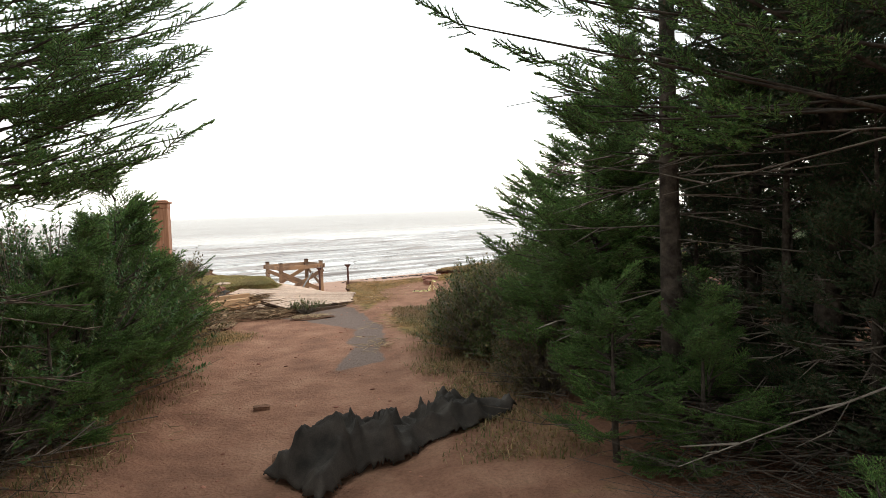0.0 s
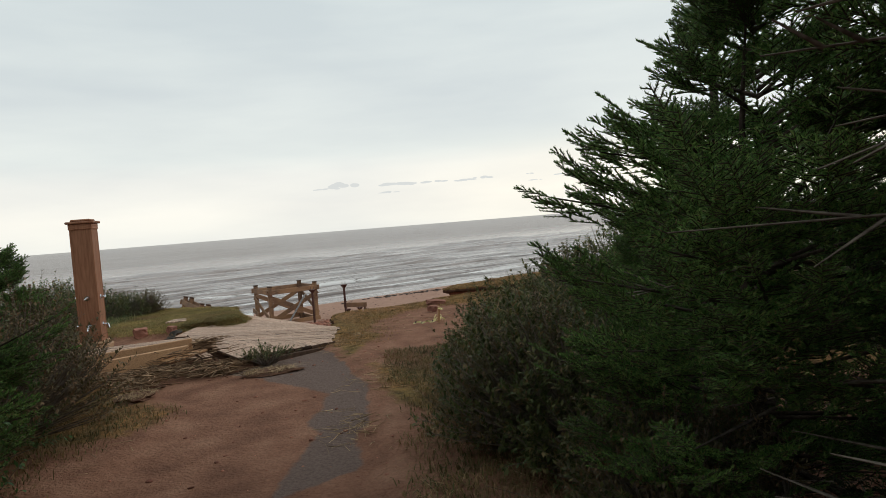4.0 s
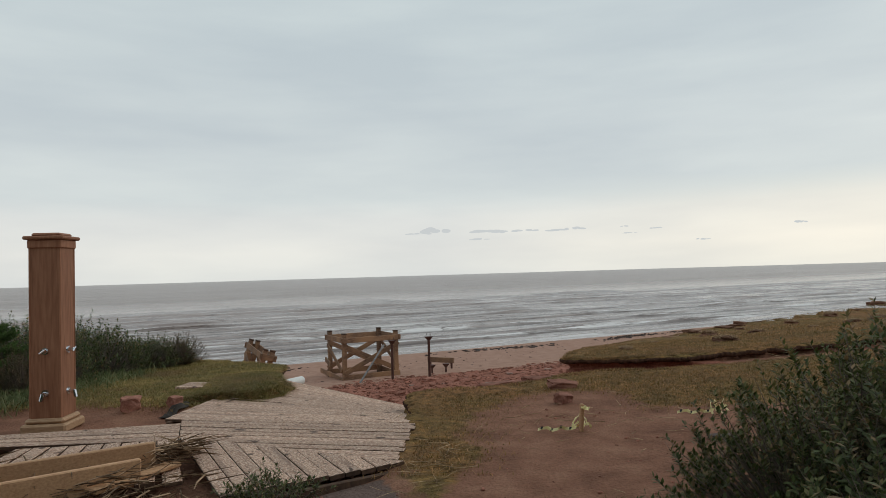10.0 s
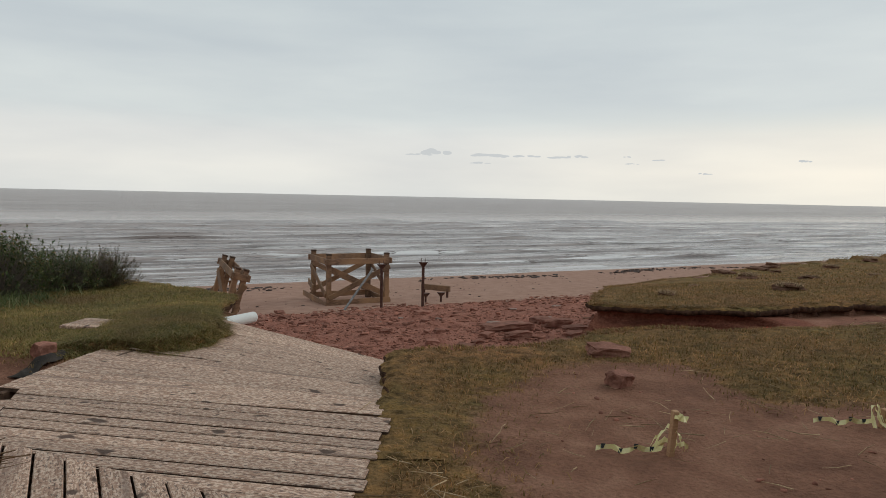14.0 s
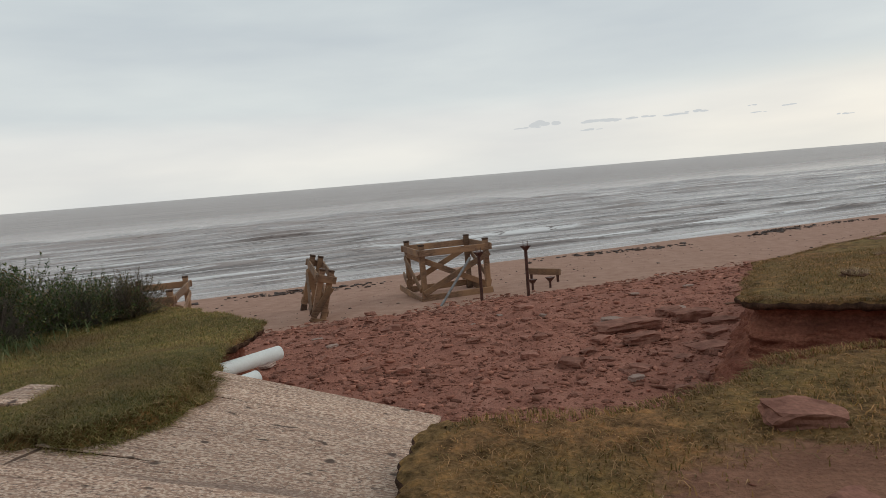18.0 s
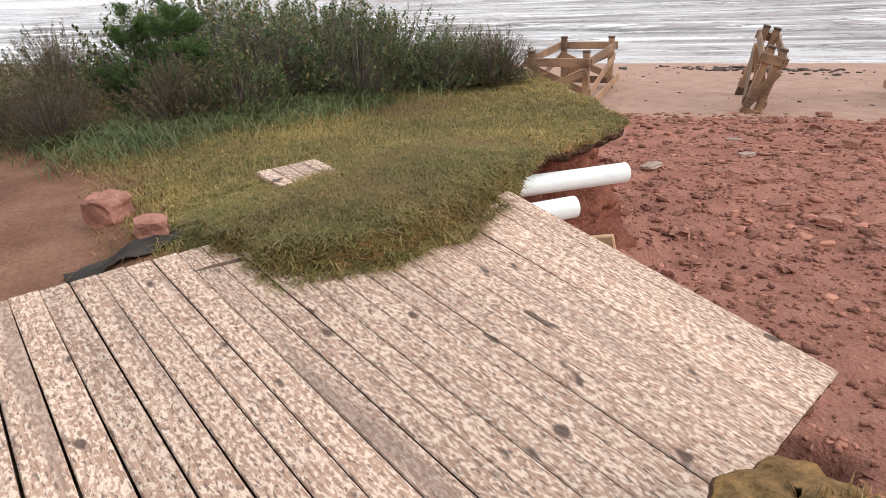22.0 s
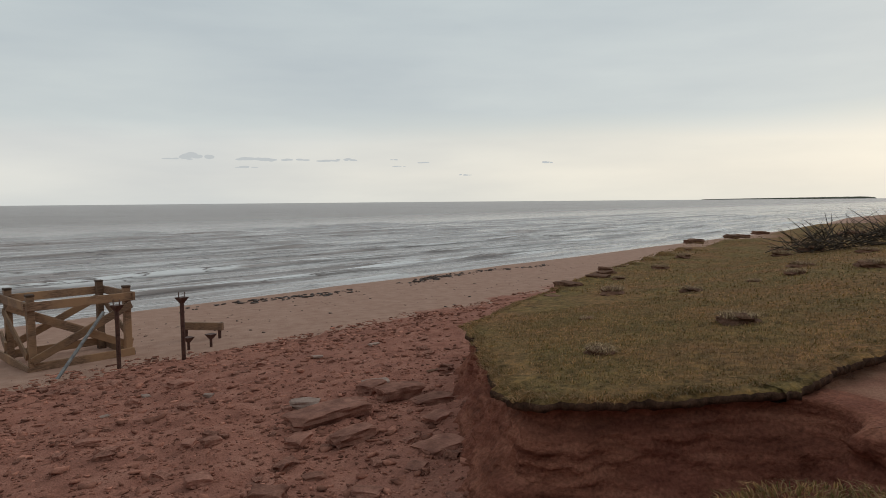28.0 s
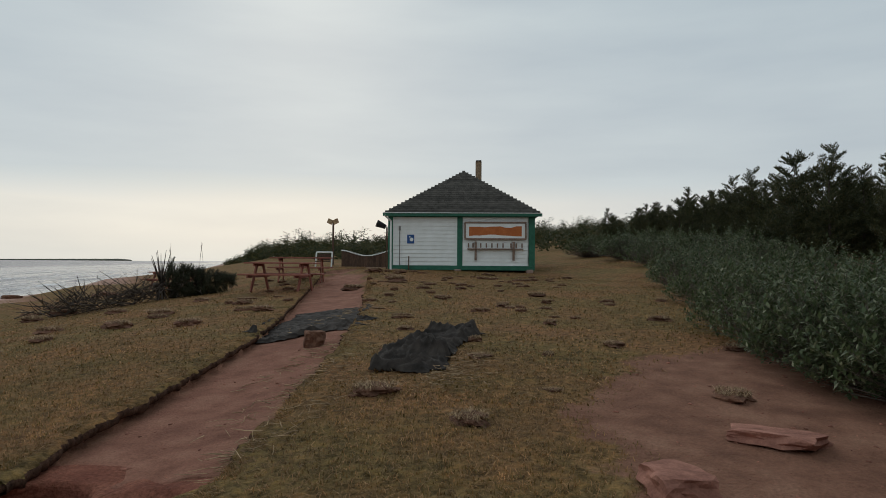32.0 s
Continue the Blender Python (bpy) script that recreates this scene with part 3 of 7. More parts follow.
def lattice(xs, ys):
    nx, ny = len(xs), len(ys)
    gx, gy = np.meshgrid(xs, ys)
    i = (np.arange(ny - 1)[:, None] * nx + np.arange(nx - 1)).ravel()
    return gx.ravel(), gy.ravel(), np.stack([i, i + 1, i + nx + 1, i + nx], 1)


def zones(x, y, outer=False):
    """Sand, turf and tarmac, as three shares; outer: with the turf mats that hang over the banks."""
    v = -0.522 * x + 0.853 * y
    w = 0.25 * lumps(x, y, 1.6, 8) + 0.12 * lumps(x, y, 5, 9)
    rim = inside(x, y, PLATEAU) + 0.07 * lumps(x, y, 4.2, 1) + 0.035 * lumps(x, y, 11, 2) - (0 if outer else recess(x, y))
    sand = step(v + 2.2 * w, 24.0, 24.9)
    bare = np.maximum.reduce([inside(x, y, PATHWAY) + 0.35 * w, inside(x, y, BARE) + 0.8 * w])
    ch = inside(x, y, CHANNEL) + 0.6 * (0.07 * lumps(x, y, 4.2, 1) + 0.035 * lumps(x, y, 11, 2))
    turf = step(rim, -0.004, 0.01) * step(-bare, -0.45, 0.55) * step(-ch, -0.004, 0.01)
    wooded = step(-y, -5.6, -4.6) * step(-rim, -99, 0)
    tar = step(inside(x, y, TARMAC) + 0.5 * w, 0.0, 0.2)
    return sand, turf * (1 - 0.75 * wooded), tar, step(rim, 0.0, 0.05) * (1 - 0.4 * step(inside(x, y, CHANNEL), 0.0, 0.3))


def rim_of(x, y):
    return inside(x, y, PLATEAU) + 0.07 * lumps(x, y, 4.2, 1) + 0.035 * lumps(x, y, 11, 2) - recess(x, y)


def gully_of(x, y):
    return -(inside(x, y, CHANNEL) + 0.6 * (0.07 * lumps(x, y, 4.2, 1) + 0.035 * lumps(x, y, 11, 2)))


def snapped(x, y, field, reach):
    """Moves the places near the zero line of a field to just beside it, so that broken edges stay sharp."""
    for turn in range(3):
        f = field(x, y)
        dx, dy = (field(x + 0.01, y) - f) / 0.01, (field(x, y + 0.01) - f) / 0.01
        g2 = np.maximum(dx * dx + dy * dy, 0.3)
        near = np.abs(f) < reach
        want = np.where(f >= 0, 0.014, -0.014)
        x, y = np.where(near, x + (want - f) * dx / g2, x), np.where(near, y + (want - f) * dy / g2, y)
    return x, y, near * np.where(f >= 0, -1, 1) * 0.042, dx / np.sqrt(g2), dy / np.sqrt(g2)


gx, gy, gf = lattice(spread((-13.0, 15.0, 0.09), 4600, 27), spread((-1.0, 27.0, 0.09), 4600, 27))
core = (np.abs(gx - 1) < 14) & (np.abs(gy - 13) < 14)
mx, my, push1, ax1, ay1 = snapped(gx, gy, rim_of, 0.055)
gx, gy = np.where(core, mx, gx), np.where(core, my, gy)
mx, my, push2, ax2, ay2 = snapped(gx, gy, gully_of, 0.055)
gx, gy = np.where(core, mx, gx), np.where(core, my, gy)
gz = height(gx, gy)
zs, zt, zr, zb = zones(gx, gy)
zt = np.where((push1 > 0) | (push2 > 0), -1.8, zt)
deep = step((gx - 2.7) * -0.30 + (gy - 15.3) * 0.954, -1.9, -0.1)
ragged = 1 + 1.4 * np.clip(lumps(gx, gy, 6, 71), -0.4, 1) + 0.9 * np.clip(lumps(gx, gy, 17, 72), -0.5, 1)
push1 = np.where(push1 > 0, push1 * ragged * 2.0, push1 * (0.6 + 0.4 * ragged))
push2 = np.where(push2 > 0, push2 * ragged, push2 * (0.6 + 0.4 * ragged))
lx = gx + core * (push1 * ax1 + 0.7 * deep * push2 * ax2)
ly = gy + core * (push1 * ay1 + 0.7 * deep * push2 * ay2)
ground = sheet("ground", np.stack([lx, ly, gz], 1), gf, M["ground"], smooth=True)
edges = np.zeros(2 * len(ground.data.edges), np.int32)
ground.data.edges.foreach_get("vertices", edges)
edges = edges.reshape(-1, 2)
lip_v, foot_v = core & ((push1 < 0) | (push2 < 0)), core & ((push1 > 0) | (push2 > 0))
hard = ground.data.attributes.new("sharp_edge", "BOOLEAN", "EDGE")
hard.data.foreach_set("value", lip_v[edges].all(1) | foot_v[edges].all(1))
tagged(ground, "red clay ground with worn turf, a gullied path and a sandy beach", "ground", kind="structure")
layer = ground.data.color_attributes.new("zone", "FLOAT_COLOR", "POINT")
layer.data.foreach_set("color", np.stack([zs, zt, zr, zb], 1).astype(np.float32).ravel())


def on(x, y):
    return float(height(np.array([x]), np.array([y]))[0])


# ---------------------------------------------------------------- clay banks and overhanging turf mats
def traced(points, gap, seed, rough):
    """A broken line laid through some places: even steps, worn corners, small notches. Gives places and the way inland (to the right)."""
    p = np.array(points, float)
    for turn in range(2):
        q = np.empty((2 * len(p) - 2, 2))
        q[0::2], q[1::2] = 0.78 * p[:-1] + 0.22 * p[1:], 0.22 * p[:-1] + 0.78 * p[1:]
        p = np.concatenate([p[:1], q, p[-1:]])
    run = np.concatenate([[0], np.cumsum(np.hypot(*np.diff(p, axis=0).T))])
    a = np.arange(0, run[-1], gap)
    x, y = np.interp(a, run, p[:, 0]), np.interp(a, run, p[:, 1])
    wide = np.ones(9) / 9
    tx = np.convolve(np.pad(np.gradient(x), 4, mode="edge"), wide, "valid")
    ty = np.convolve(np.pad(np.gradient(y), 4, mode="edge"), wide, "valid")
    l = np.hypot(tx, ty)
    nx, ny = ty / l, -tx / l
    w = rough * (0.6 * lumps(a, 0 * a, 5.0, seed) + 0.45 * lumps(a, 0 * a, 17.0, seed + 1) + 0.3 * lumps(a, 0 * a, 41.0, seed + 2))
    return a, x + nx * w, y + ny * w, nx, ny


def strip(name, vx, vy, vz, share, keep, material, soil=None):
    """A sheet from rows of places, with its share of turf."""
    n, k = vx.shape
    i = (np.arange(n - 1)[:, None] * k + np.arange(k - 1)).ravel()
    f = np.stack([i, i + k, i + k + 1, i + 1], 1)
    f = f[keep.ravel()[f].all(1)]
    used, back = np.unique(f, return_inverse=True)
    ob = sheet(name, np.stack([vx, vy, vz], -1).reshape(-1, 3)[used], back.reshape(-1, 4), material, smooth=True)
    t = share.ravel()[used]
    if soil is not None:
        ob.data.materials.append(soil)
        under_side = (share.ravel()[f] < 0.5).any(1)
        ob.data.polygons.foreach_set("material_index", under_side.astype(np.int32))
    layer = ob.data.color_attributes.new("zone", "FLOAT_COLOR", "POINT")
    layer.data.foreach_set("color", np.stack([0 * t, t, 0 * t, 0 * t + 0.4 * (t > 0)], 1).astype(np.float32).ravel())
    return ob


def turf_mat(points, seed, label, reach=0.60, thick=0.085, rough=0.06, lift=0.012):
    """A mat of turf with its torn edge hanging a little over a bank."""
    a, x, y, nx, ny = traced(points, 0.028, seed, rough)
    d = np.array([reach, reach * 0.6, 0.22, 0.10, 0.045, 0.012, 0.0, 0.010, 0.03, 0.07, 0.16])
    z = np.array([-0.014, lift, lift, lift - 0.002, lift - 0.012, -0.022, -0.045, -0.075 * thick / 0.085, -thick, -thick - 0.012, -thick - 0.010])
    vx, vy = x[:, None] + nx[:, None] * d, y[:, None] + ny[:, None] * d
    fray = 0.016 * lumps(a, 0 * a, 23, seed + 5)[:, None] * (d < 0.06)
    vx, vy = vx + nx[:, None] * fray, vy + ny[:, None] * fray
    inner_x, inner_y = x + nx * 0.30, y + ny * 0.30
    ground_z = table_land(vx, vy) + 0 * inner_x[:, None]
    vz = ground_z + z + 0.012 * lumps(vx, vy, 9, seed + 6) * (d < 0.3) + 0.010 * lumps(vx + 3 * z, vy, 31, seed + 7) * (d < 0.12)
    bare = (gully_of(inner_x, inner_y) < 0.0) & (inside(x, y, PLATEAU) > -9)
    keep = np.broadcast_to(~bare[:, None], vx.shape)
    # rows below the lip take the soil with its shade coloured in
    share = np.broadcast_to(np.where(np.arange(len(d)) < 6, 1.0, np.where(np.arange(len(d)) == 6, 0.2, -1.5)), vx.shape)
    return tagged(strip("turf_mat", vx, vy, vz, share, keep, M["ground"], M["shaded_root_soil"]), label, "turf", "turf mats")


def clay_bank(points, seed, label, foot=0.42):
    """The worn clay face under the turf: undercut at the top, ledged by its beds, spreading at the foot."""
    a, x, y, nx, ny = traced(points, 0.030, seed, 0.05)
    wide = np.ones(15) / 15
    top = np.convolve(np.pad(flat_top(x + nx * 0.42, y + ny * 0.42), 7, mode="edge"), wide, "valid")
    low = slope_down(-0.522 * (x - nx * 0.4) + 0.853 * (y - ny * 0.4)) - 0.10
    bare = np.convolve(np.pad((gully_of(x + nx * 0.30, y + ny * 0.30) < 0.0).astype(float), 7, mode="edge"), wide, "valid")
    rows = 44
    t = np.concatenate([[-0.2, -0.1], np.linspace(0, 1, rows)])
    fall = np.clip(t, 0, 1)
    drop = np.maximum(top - low, 0.1)
    under = 0.075 * (1 - bare)
    vz = (top - under)[:, None] - fall * (drop - under)[:, None]
    aa = np.broadcast_to(a[:, None], vz.shape)
    scale = np.clip(drop, 0.3, 1.0)[:, None]
    round_top = bare[:, None] * 0.16 * (1 - np.clip(fall / 0.22, 0, 1)) ** 2
    d = 0.10 + 0.07 * np.exp(-((fall - 0.13) / 0.10) ** 2) * (1 - bare[:, None]) + round_top - (0.10 + foot) * scale * fall ** 2.6
    beds = np.abs(np.mod(vz * 9.5 + 0.25 * lumps(aa, vz, 1.3, seed + 3), 1.0) - 0.35)
    d = d + 0.035 * np.clip(beds * 2.2 - 0.3, 0, 1) * np.clip(0.4 + lumps(aa, vz * 3, 1.8, seed + 4), 0, 1) * np.exp(-(((fall - 0.40) / 0.3) ** 2))
    d = d + (0.055 * lumps(aa, vz * 2.2, 3.3, seed + 8) + 0.030 * lumps(aa, vz * 2.6, 9.0, seed + 9) + 0.014 * lumps(aa, vz * 2.0, 27.0, seed + 10)) * np.clip(fall * 6, 0, 1)
    d = d + bare[:, None] * 0.22 * np.clip(lumps(aa, vz, 4.5, seed + 11), -0.5, 1) * np.clip(fall * 4, 0, 1)
    d = np.where(t[None] < 0, 0.30 + (-t[None] - 0.1) * 3.5 + 0 * d, d)
    vz = vz - np.where(t[None] < 0, 0.016 * bare[:, None] * (t[None] < -0.15) - 0.004, 0.0) + 0.018 * lumps(aa, 4 * d, 8.0, seed + 12) * np.clip(fall * 3, 0, 1)
    vx, vy = x[:, None] + nx[:, None] * d, y[:, None] + ny[:, None] * d
    ob = strip("clay_bank", vx, vy, vz, 0 * vz, np.ones(vz.shape, bool), M["bank_clay"])
    return tagged(ob, label, "clay bank", kind="structure")


PIPE_RIM = [(-8.0, 16.9), (-6.6, 16.3), (-5.5, 15.55), (-4.7, 15.2), (-4.35, 14.85), (-4.22, 14.3), (-4.2, 13.6), (-3.75, 13.0), (-3.2, 12.7)]
WASH_RIM = [(-1.60, 9.7), (-1.66, 10.4), (-1.76, 11.2), (-1.90, 12.05), (-1.84, 12.30), (-1.45, 12.30), (-1.0, 12.32), (-0.6, 12.5), (-0.2, 12.95), (0.3, 13.5), (1.0, 13.75), (1.6, 13.52), (2.15, 13.6), (2.5, 14.1), (2.28, 14.62),
            (2.66, 14.95), (2.1, 15.13), (1.3, 15.33), (0.50, 15.62), (0.46, 16.0), (0.62, 16.6), (1.0, 17.9), (1.5, 20.3), (2.9, 22.2), (4.4, 24.0)]
clay_bank(PIPE_RIM[:-2], 301, "low red clay bank under torn turf where drain pipes stick out", 0.30)
clay_bank(WASH_RIM[4:], 321, "undercut red clay bank round the head of the washout")
turf_mat(PIPE_RIM[:-2], 341, "torn edge of turf over the red clay bank by the pipes")
turf_mat(WASH_RIM, 361, "ragged overhanging edge of turf round the washout")
turf_mat([(25.5, 24.04), (17.7, 20.79), (11.0, 17.94), (8.1, 16.84), (5.6, 16.17), (3.5, 15.54), (2.75, 15.20), (2.35, 15.08)], 381, "torn turf edge along the washed-out path", 0.40, 0.10, 0.05)
turf_mat([(1.8, 13.58), (2.7, 13.78), (4.2, 14.22), (5.75, 14.66), (8.5, 15.46), (12.4, 16.76), (15.5, 18.06)], 401, "frayed low turf edge along the washed-out path", 0.40, 0.06, 0.08)



# ---------------------------------------------------------------- sea
su, sv, sf = lattice(spread((-60, 90, 1.0), 4400, 22), np.concatenate([np.arange(33.5, 95, 0.17), 95 + np.cumsum(np.geomspace(0.4, 820, 34))]))
calm = step(-sv, -400, -60)
phase = sv * 0.95 + 1.7 * np.sin(su * 0.028) + 0.9 * np.sin(su * 0.11 + 1) + 0.35 * np.sin(su * 0.31)
crest = np.maximum(0, np.sin(phase)) ** 4
patch = 0.5 + 0.5 * lumps(su * 0.06, sv * 0.6, 0.9, 21)
wave = 0.32 * crest * np.clip(patch, 0, 1) * calm * step(sv, 35.5, 40)
ripple = np.maximum(0, np.sin(sv * 2.1 + 1.1 * np.sin(su * 0.06 + 2) + 0.6 * np.sin(su * 0.21))) ** 3
wave += 0.12 * ripple * np.clip(0.6 + lumps(su * 0.2, sv * 0.5, 0.9, 24), 0, 1) * calm * step(sv, 35.5, 39)
fine = np.maximum(0, np.sin(sv * 4.3 + 1.4 * np.sin(su * 0.07 + 1) + 0.8 * np.sin(su * 0.23 + sv * 0.3) + 0.5 * np.sin(su * 0.61))) ** 2
wave += 0.11 * fine * np.clip(0.45 + lumps(su * 0.25, sv * 0.9, 0.9, 25), 0, 1) * calm * step(sv, 35.5, 38)
wave += 0.03 * lumps(su * 0.5, sv * 1.6, 1.1, 22) * calm * step(sv, 35, 38)
swell_row = np.exp(-(((sv - 58 - 2.2 * np.sin(su * 0.035)) / 0.8) ** 2)) * np.clip(lumps(su * 0.2, sv * 0.01, 0.5, 23) + 0.5, 0, 1)
wave += 0.28 * swell_row
sx, sy = uv(su, sv)
sea = sheet("sea", np.stack([sx, sy, -2.5 + wave], 1), sf, M["sea"], smooth=True)
tagged(sea, "brown silty sea with low breaking waves and foam lines", "water", kind="structure")
# shoreward wave faces, to be coloured darker in place of their weaker reflection
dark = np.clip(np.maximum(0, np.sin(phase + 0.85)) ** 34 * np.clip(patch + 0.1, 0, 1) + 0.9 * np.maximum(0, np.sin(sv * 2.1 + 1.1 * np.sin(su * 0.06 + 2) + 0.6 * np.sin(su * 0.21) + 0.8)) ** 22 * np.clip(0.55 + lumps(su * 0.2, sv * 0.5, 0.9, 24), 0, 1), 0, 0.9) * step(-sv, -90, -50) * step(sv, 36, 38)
layer = sea.data.color_attributes.new("zone", "FLOAT_COLOR", "POINT")
shallow = step(-sv, -170, -75)
foam = np.clip(step(-sv, -75, -40) * (0.35 + 1.4 * crest * np.clip(patch + 0.2, 0, 1) + 0.5 * ripple) + 0.8 * swell_row, 0, 1) * step(sv, 35.2, 36.2)
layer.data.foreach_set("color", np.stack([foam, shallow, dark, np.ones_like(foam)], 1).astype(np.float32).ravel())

# ---------------------------------------------------------------- boardwalk
deck = thing("boardwalk", "weathered grey-brown plank boardwalk, undermined and sagging towards the beach", "boardwalk", (-2.9, 11.0, 0.0))
DECK_AT = Vector((-2.9, 11.0, 0.0))
PLANK = 0.146


def plank(p, q, wide, cuts=(), gap=0.011, thick=0.036):
    """A plank whose top runs from p to q, sawn off by upright planes given as (point, way out)."""
    p, q = Vector(p) - DECK_AT, Vector(q) - DECK_AT
    m, length = between(p, q)
    m = m @ Matrix.Translation((0, 0, -thick / 2 + rnd.uniform(-0.004, 0.002))) @ pose(0, 0, 0, rnd.uniform(-0.9, 0.9), 0, rnd.uniform(-0.12, 0.12))
    bm = block(bmesh.new(), Matrix(), (length, wide - gap, thick), 0.005)
    back = m.inverted()
    for at, out in cuts:
        no = (back.to_3x3() @ Vector((*out, 0))).normalized()
        cut = bmesh.ops.bisect_plane(bm, geom=bm.verts[:] + bm.edges[:] + bm.faces[:], plane_co=back @ (Vector((*at, 0.2)) - DECK_AT), plane_no=no, clear_outer=True)
        rim = [g for g in cut["geom_cut"] if isinstance(g, bmesh.types.BMEdge)]
        if rim:
            bmesh.ops.contextual_create(bm, geom=rim)
    if not bm.faces:
        bm.free()
        return None
    bm.normal_update()
    # sides and undersides coloured darker, to stand for shade in the gaps
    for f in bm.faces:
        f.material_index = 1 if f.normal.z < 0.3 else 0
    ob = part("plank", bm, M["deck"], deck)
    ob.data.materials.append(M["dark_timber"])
    ob.matrix_basis = m
    return ob


def mixed(a, b, s):
    return Vector(a).lerp(Vector(b), s)


rnd = random.Random(4)
# far field: from the open joint to the broken end
FAR = ((-4.28, 10.43, 0.225), (-1.63, 10.40, 0.17), (-2.09, 13.40, -0.262), (-3.80, 13.17, 0.185))
rows = 24
for n in range(rows):
    s = (n + 0.5) / rows
    a, b = mixed(FAR[0], FAR[3], s), mixed(FAR[1], FAR[2], s)
    if s < 0.45:
        a.x = -4.25
    d = (b - a).normalized()
    plank(a - d * rnd.uniform(0, 0.006), b + d * rnd.uniform(0, 0.006), 3.02 / rows, (), 0.015)
# mitre lines between the fields: left of the middle field, the fan's head, and the fan's foot on the tarmac
LEFT_AT, LEFT_OUT = (-3.64, 9.50), (-0.912, -0.41)
HEAD_AT, HEAD_OUT = (-3.64, 9.50), (-0.233, -0.973)
FOOT_AT, FOOT_OUT = (-2.60, 7.98), (0.667, -0.745)
INNER = (0.004, 0.004)
# middle field
for n in range(11):
    y = 10.275 - n * 0.1265
    z = 0.245 - 0.02 * n / 10
    plank((-4.35, y + 0.03, z + 0.022), (-1.56 + 0.02 * math.sin(n * 2.1), y - 0.02, z - 0.07), 0.1265, ((LEFT_AT, LEFT_OUT), (HEAD_AT, HEAD_OUT)))
# fan of planks that run down towards the tarmac
ax, ay = Vector((-3.64, 9.50, 0.262)), Vector((-1.50, 8.99, 0.165))
run = Vector((0.56, -0.83, -0.02)).normalized()
count = 11
for n in range(count + 1):
    s = (n + 0.5) / count
    a = mixed(ax, ay, s)
    plank(a - run * 0.3, a + run * 2.1, 0.135, (((HEAD_AT[0] - 0.002, HEAD_AT[1] - 0.010), (-HEAD_OUT[0], -HEAD_OUT[1])), (FOOT_AT, FOOT_OUT), ((-3.64, 9.5), (-0.83, -0.56))))
# planks under the seat, and the strip past the shower
for n in range(9):
    a = Vector((-3.72 - 0.145 * n, 9.40 - 0.03 * n, 0.255))
    plank(a, a + Vector((0.62 - 0.05 * n, -1.1, -0.03)), PLANK)
for n in range(6):
    plank((-8.4, 9.17 + 0.15 * n, 0.2), (-3.4, 9.545 + 0.15 * n, 0.247), PLANK, (((LEFT_AT[0] - 0.008, LEFT_AT[1]), (-LEFT_OUT[0], -LEFT_OUT[1])), ((-4.1, 10.1), (-0.2, 0.98))))
# frame that carries the planks
for p, q in (((-4.2, 10.38, 0.13), (-3.8, 13.1, 0.1)), ((-1.72, 10.35, 0.08), (-2.15, 13.3, -0.34)), ((-2.95, 10.3, 0.1), (-3.0, 13.2, -0.12)),
             ((-3.95, 13.05, 0.12), (-2.15, 13.28, -0.345)), ((-4.2, 10.30, 0.06), (-1.65, 10.25, 0.01)), ((-2.45, 8.05, 0.10), (-1.5, 8.92, 0.05))):
    beam("joist", Vector(p) - DECK_AT, Vector(q) - DECK_AT, 0.045, 0.14, M["dark_timber"], deck)

board = thing("broken_board", "short snapped pine board stuck in red clay below the boardwalk", "board", (-3.45, 13.62, -0.2))
beam("timber", (-0.28, -0.16, -0.06), (0.02, 0.02, 0.01), 0.04, 0.16, M["pine"], board)

# low seat of new timber on the planks
seat = thing("timber_seat", "two fresh pine beams of a broken seat on the boardwalk", "seat", (-3.6, 9.0, 0.25))
beam("rail", (0.22, -0.42, 0.10), (-1.54, -1.84, 0.11), 0.05, 0.19, M["pine"], seat)
beam("rail", (0.26, -0.70, 0.05), (-1.30, -2.10, 0.06), 0.05, 0.19, M["pine"], seat)
beam("plate", (0.36, -0.36, 0.012), (0.06, -1.0, 0.0), 0.13, 0.036, M["pine"], seat)
beam("cross_piece", (-0.8, -1.22, 0.06), (-0.6, -1.42, 0.04), 0.05, 0.12, M["pine"], seat)

# ---------------------------------------------------------------- shower column
shower = thing("shower_column", "square reddish cedar beach shower column with moulded cap and chrome taps", "shower", (-5.58, 10.55, 0.1), turn=9)
part("panel", block(bmesh.new(), pose(0, 0, 1.07), (0.32, 0.32, 1.98), 0.010), M["new_wood"], shower)
part("plinth", block(bmesh.new(), pose(0, 0, 0.05), (0.47, 0.47, 0.10), 0.02), M["trim_wood"], shower, "pale timber plinth")
part("base_moulding", block(bmesh.new(), pose(0, 0, 0.125), (0.41, 0.41, 0.06), 0.025), M["trim_wood"], shower, "bevelled pale base moulding")
part("cap_moulding", block(bmesh.new(), pose(0, 0, 2.03), (0.355, 0.355, 0.10), 0.012), M["new_wood"], shower)
part("cap", block(bmesh.new(), pose(0, 0, 2.095), (0.42, 0.42, 0.04), 0.012), M["new_wood"], shower)
part("cap_top", block(bmesh.new(), pose(0, 0, 2.13), (0.30, 0.30, 0.04), 0.018), M["new_wood"], shower)
for sx_, sy_ in ((1, 1), (1, -1), (-1, -1), (-1, 1)):
    part("corner_board", block(bmesh.new(), pose(sx_ * 0.157, sy_ * 0.157, 1.07), (0.018, 0.018, 1.82), 0.004), M["new_wood"], shower)


